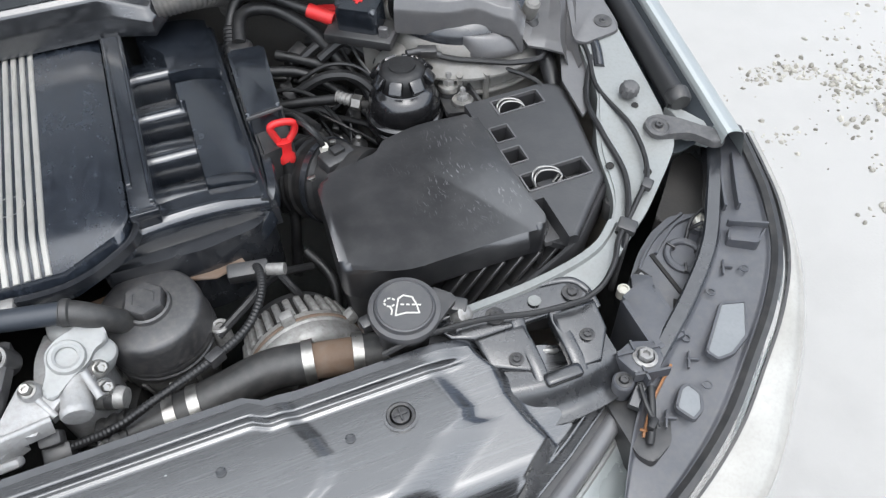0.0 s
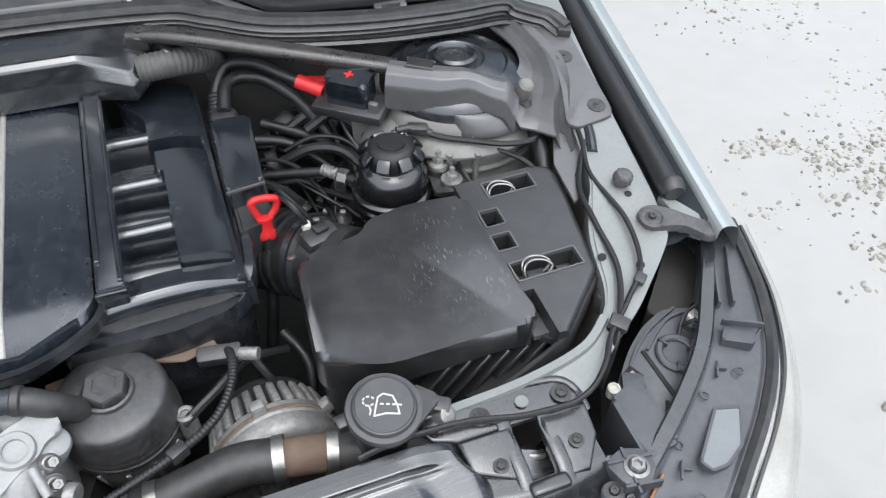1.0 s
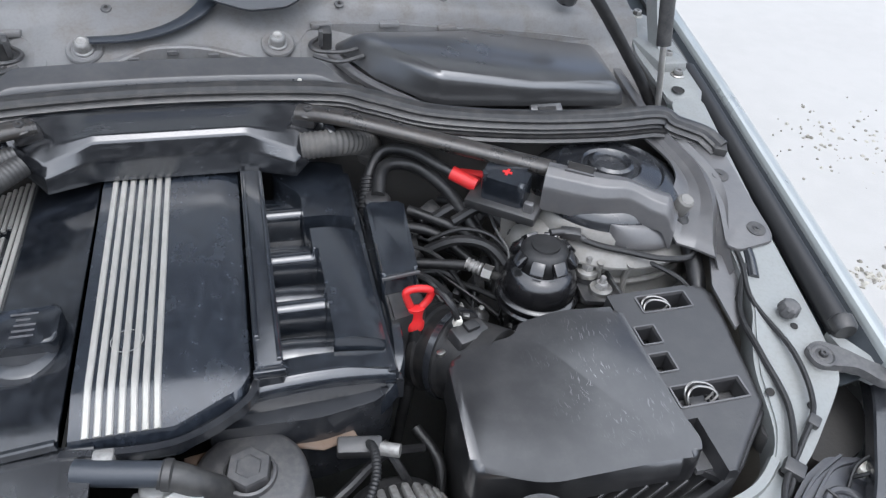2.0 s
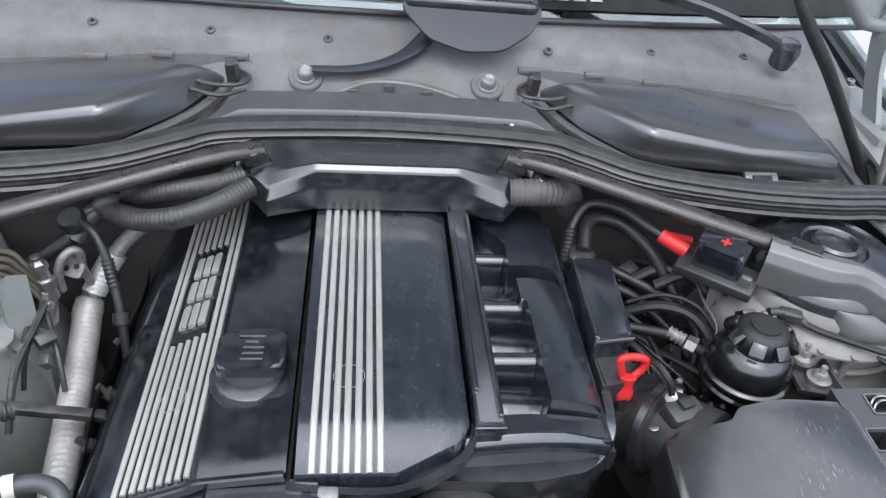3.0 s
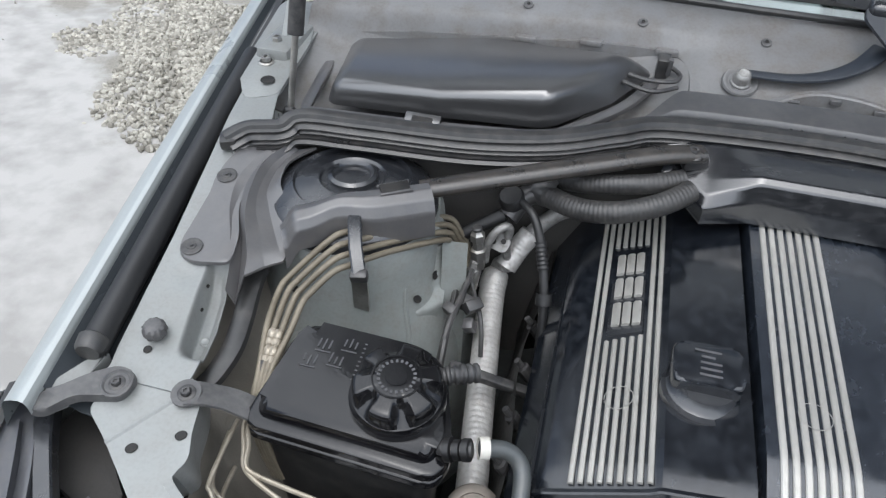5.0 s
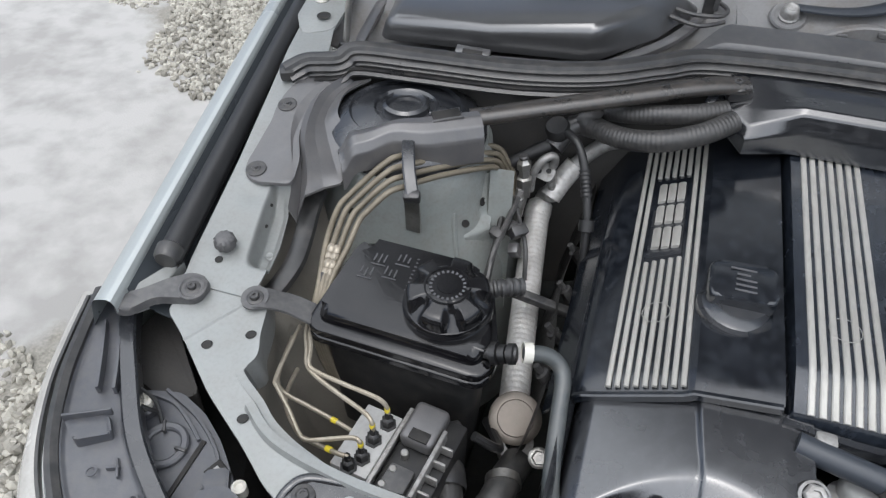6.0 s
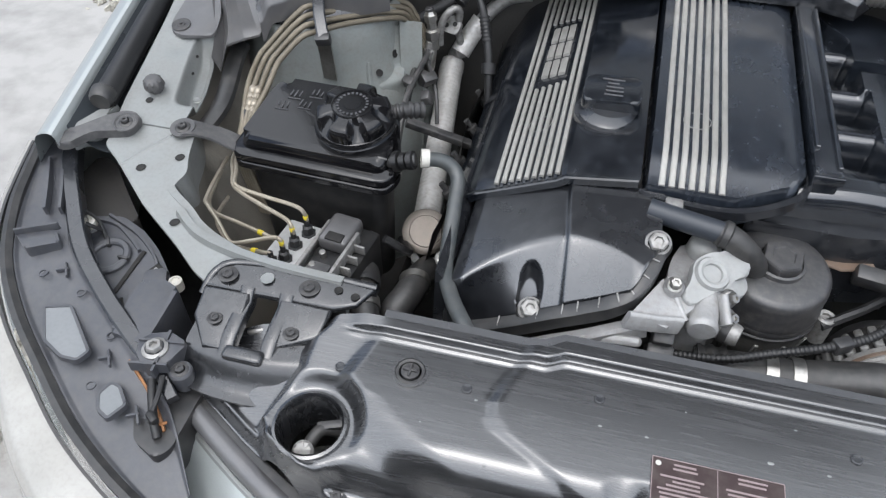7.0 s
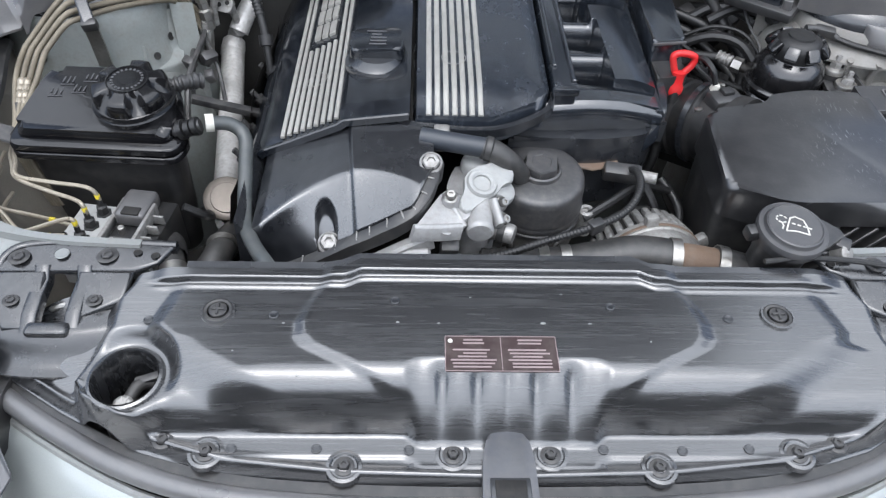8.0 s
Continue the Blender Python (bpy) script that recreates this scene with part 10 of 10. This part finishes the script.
def build_ac_lines():
    p = thing("ac_hose", (-0.34, 0.8, 0.74), "foil-wrapped air conditioning hose beside the engine", "hose")
    part("foil_wrap", tube([(-0.364, 0.966, 0.788), (-0.361, 0.938, 0.777), (-0.354, 0.885, 0.767), (-0.345, 0.820, 0.759), (-0.336, 0.755, 0.753), (-0.328, 0.70, 0.750), (-0.325, 0.68, 0.748)], 0.0172, 20, 12, rings=0.00035, pitch=0.0075), foil, p, "crinkled silver foil sleeve")
    part("collar", lathe([(0.0120, 0.016), (0.0165, 0.012), (0.0180, 0.0), (0.0175, -0.012)], 20, aim((-0.364, 0.970, 0.790), (0.05, 0.8, 0.55))), foil, p)
    part("junction", tube([(-0.363, 0.974, 0.793), (-0.361, 0.985, 0.806), (-0.354, 0.978, 0.816), (-0.348, 0.972, 0.822)], 0.0110, 14, 6), grey_alu, p)
    part("foil_sleeve", tube([(-0.351, 0.969, 0.819), (-0.345, 0.978, 0.830), (-0.339, 0.986, 0.840), (-0.327, 0.998, 0.858)], 0.0145, 18, 10, rings=0.00035, pitch=0.006), foil, p)
    part("upper_pipe", tube([(-0.328, 0.997, 0.856), (-0.312, 1.008, 0.873), (-0.291, 1.016, 0.888), (-0.262, 1.024, 0.892)], 0.0100, 14, 8), grey_alu, p)
    part("loop_pipe", tube([(-0.375, 0.946, 0.842), (-0.374, 0.945, 0.866), (-0.367, 0.946, 0.886), (-0.356, 0.952, 0.895), (-0.350, 0.957, 0.888), (-0.353, 0.961, 0.864), (-0.350, 0.968, 0.835)], 0.0052, 12, 8), grey_alu, p)
    plate = part("flange_plate", prism(rounded([(-0.014, -0.010), (0.012, -0.012), (0.016, 0.004), (0.004, 0.014), (-0.014, 0.008)], 0.005), -0.003, 0.003, 0.001, 1, m=aim((-0.361, 0.956, 0.868), (-0.2, -0.75, 0.6))), grey_alu, p)
    for x, y in ((-0.006, -0.002), (0.006, 0.002)):
        part("flange_hole", lathe([(0.0034, 0.0028), (0.0034, 0.0036), (0, 0.0036)], 14, aim((-0.361, 0.956, 0.868), (-0.2, -0.75, 0.6)) @ Matrix.Translation((x, y, 0))), soot_and_shade, plate)
    port = aim((-0.3825, 0.9295, 0.880), (-0.12, 0.0, 1))
    part("service_port", lathe([(0.0070, -0.036), (0.0070, -0.022), (0.0100, -0.020), (0.0100, -0.008), (0.0068, -0.006), (0.0068, 0.004), (0.0090, 0.006), (0.0090, 0.015), (0.0070, 0.017), (0.0056, 0.021), (0, 0.021)], 6, port), steel, p, "hexagonal steel service valve")
    part("port_cap", lathe([(0.0060, 0.0205), (0.0060, 0.0235), (0.0046, 0.025), (0, 0.025)], 16, port), bolt_dark, p)
    part("side_fitting", lathe([(0.006, -0.016), (0.0085, -0.012), (0.0085, 0.006), (0.0065, 0.008), (0.0065, 0.018), (0.004, 0.020)], 6, aim((-0.386, 0.925, 0.838), (0.15, 0.1, 1))), grey_alu, p)
    v = thing("pressure_valve", (-0.32, 0.66, 0.72), "brownish steel pressure valve with a domed disc", "valve")
    part("disc", lathe([(0.0, -0.006), (0.024, -0.006), (0.0285, -0.003), (0.0285, 0.002), (0.026, 0.0042), (0.020, 0.0046), (0.019, 0.0062), (0, 0.0070)], 32, aim((-0.319, 0.660, 0.760), (0.15, -0.55, 0.85))), surf("brownish_steel_disc", (0.20, 0.175, 0.15), (0.26, 0.23, 0.20), rough=0.45, metal=0.5, bump=0.1, dust=DUST, dusty=0.3), v)
    part("body", lathe([(0.018, -0.05), (0.020, -0.03), (0.020, -0.01), (0.012, -0.006)], 20, aim((-0.313, 0.640, 0.752), (0.05, -0.3, 1))), grey_alu, v)
    part("elbow", tube([(-0.306, 0.625, 0.735), (-0.312, 0.60, 0.742), (-0.317, 0.57, 0.745), (-0.325, 0.545, 0.735), (-0.30, 0.53, 0.71)], 0.017, 16, 8), hose_rubber, v)
    part("clamp", lathe([(0.0178, -0.005), (0.0188, -0.005), (0.0188, 0.005), (0.0178, 0.005)], 20, aim((-0.314, 0.592, 0.7435), (0.2, -1, 0.1))), steel, v)
    put_mesh("bolt", BOLT_STEEL, aim((-0.285, 0.618, 0.765), (0.1, -0.5, 0.8)), v)
    h = thing("lower_coolant_hose", (-0.36, 0.55, 0.7), "black coolant hose with ribbed connector and clamp", "hose")
    part("hose", tube([(-0.385, 0.615, 0.755), (-0.37, 0.575, 0.76), (-0.355, 0.535, 0.755), (-0.335, 0.49, 0.735), (-0.32, 0.46, 0.71)], 0.016, 16, 8), hose_rubber, h)
    part("clamp", lathe([(0.0168, -0.006), (0.0178, -0.006), (0.0178, 0.006), (0.0168, 0.006)], 20, aim((-0.356, 0.537, 0.755), (0.35, -0.9, -0.1))), steel, h)
    part("connector", lathe([(0.019, -0.014), (0.0205, -0.008), (0.0205, 0.008), (0.019, 0.014)], 20, aim((-0.368, 0.568, 0.760), (0.35, -0.9, 0.05))), black_plastic, h)
    part("plug", box(0.014, 0.05, 0.02, m=aim((-0.385, 0.600, 0.785), (0.3, 0.2, 1), 15), bevel=0.004), black_plastic, h)
    part("cable", tube([(-0.35, 0.60, 0.80), (-0.325, 0.61, 0.775), (-0.35, 0.66, 0.74)], 0.005, 8, 6), cable_black, h)


def build_left_looms():
    w = thing("heater_hoses", (-0.26, 1.0, 0.93), "two ribbed black conduits entering the cable duct", "hoses")
    part("upper_conduit", tube([(-0.168, 1.006, 0.968), (-0.200, 0.990, 0.966), (-0.240, 0.984, 0.960), (-0.275, 0.990, 0.950), (-0.300, 1.005, 0.940)], 0.0115, 16, 8, rings=0.0004, pitch=0.0048), hose_rubber, w)
    part("lower_conduit", tube([(-0.158, 0.988, 0.966), (-0.190, 0.962, 0.958), (-0.235, 0.948, 0.947), (-0.278, 0.958, 0.936), (-0.315, 0.985, 0.928)], 0.0130, 16, 8, rings=0.0004, pitch=0.0048), hose_rubber, w)
    part("joint", lathe([(0.016, -0.014), (0.018, -0.010), (0.018, 0.010), (0.016, 0.014)], 18, aim((-0.318, 0.993, 0.927), (-0.95, 0.25, 0))), black_plastic, w)
    part("joint", tube([(-0.318, 0.993, 0.927), (-0.340, 0.985, 0.92), (-0.355, 0.965, 0.90)], 0.013, 14, 6), black_plastic, w)
    part("drop_cable", tube([(-0.350, 0.972, 0.924), (-0.334, 0.957, 0.926), (-0.322, 0.946, 0.919), (-0.310, 0.929, 0.900), (-0.300, 0.908, 0.872), (-0.295, 0.894, 0.850), (-0.290, 0.872, 0.805), (-0.29, 0.85, 0.76)], 0.0052, 10, 8), cable_black, w)
    part("cable_sleeve", tube([(-0.3105, 0.930, 0.901), (-0.301, 0.910, 0.875)], 0.0072, 10, 5, rings=0.001, pitch=0.005), cable_black, w)
    part("round_cap", lathe([(0.0150, -0.012), (0.0155, 0.0), (0.0130, 0.004), (0, 0.005)], 22, aim((-0.355, 0.969, 0.928), (-0.2, -0.4, 1))), cable_black, w)
    part("cable_band", lathe([(0.0095, -0.007), (0.0095, 0.007), (0.006, 0.008)], 12, aim((-0.2945, 0.893, 0.848), (0.1, -0.5, -0.8))), cable_black, w)
    part("rear_cable", tube([(-0.36, 0.97, 0.90), (-0.385, 0.96, 0.885), (-0.41, 0.95, 0.87)], 0.009, 10, 5), cable_black, w)
    rng = random.Random(33)
    for k in range(4):
        x, y, z = rng.uniform(-0.405, -0.375), rng.uniform(0.86, 0.92), rng.uniform(0.80, 0.845)
        dx, dy = rng.uniform(-0.02, 0.03), rng.uniform(0.03, 0.07)
        part("thin_wire", tube([(x - dx, y + dy, z + 0.02), (x, y, z), (x + dx, y - dy, z - 0.015), (x + dx * 1.4, y - dy * 1.6, z - 0.05)], rng.choice((0.002, 0.003, 0.004)), 7, 7), rng.choice((cable_black, hose_rubber, bolt_dark)), w)
    for k in range(4):
        x, y, z = rng.uniform(-0.40, -0.365), rng.uniform(0.86, 0.93), rng.uniform(0.79, 0.835)
        part("plug", box(rng.uniform(0.012, 0.018), rng.uniform(0.012, 0.022), 0.016, m=aim((x, y, z), (rng.uniform(-0.4, 0.4), -0.4, 1), rng.uniform(0, 90)), bevel=0.002), rng.choice((black_plastic, grey_plastic, bolt_dark)), w)
    s = thing("exhaust_shield", (-0.31, 0.8, 0.75), "dark dirty heat shield beside the engine block", "heat shield")
    part("shield", sheet(lambda u, v: (-0.300 - 0.03 * v + 0.006 * math.sin(u * 9), 0.62 + 0.40 * u, 0.80 - 0.16 * v + 0.02 * u), 24, 8, 0.002), soot_and_shade, s)
    part("bracket", box(0.012, 0.14, 0.01, m=aim((-0.315, 0.80, 0.795), (0.4, 0, 1), 10), bevel=0.002), bolt_dark, s)
    for y in (0.70, 0.76, 0.83, 0.90):
        part("stud", lathe([(0.008, -0.01), (0.008, 0.008), (0.004, 0.009), (0.004, 0.02), (0, 0.02)], 8, aim((-0.298, y, 0.79), (-0.6, 0, 0.8))), bolt_dark, s)
    # rubber strip along the rail's pocket
    k = thing("pocket_edge_rubber", (-0.60, 0.73, 0.86), "soft black rubber strip along the rail's edge", "rubber strip")
    part("strip", sweep(smooth_path([(-0.606, 0.812, 0.885), (-0.604, 0.785, 0.878), (-0.596, 0.745, 0.868), (-0.592, 0.712, 0.860), (-0.596, 0.682, 0.853), (-0.602, 0.664, 0.850)], 8), [(-0.012, -0.004), (-0.010, 0.002), (-0.004, 0.005), (0.004, 0.005), (0.010, 0.002), (0.012, -0.004)]), rubber, k)


build_tank()
build_brake_lines()
build_abs()
build_ac_lines()
build_left_looms()
build_pebbles()
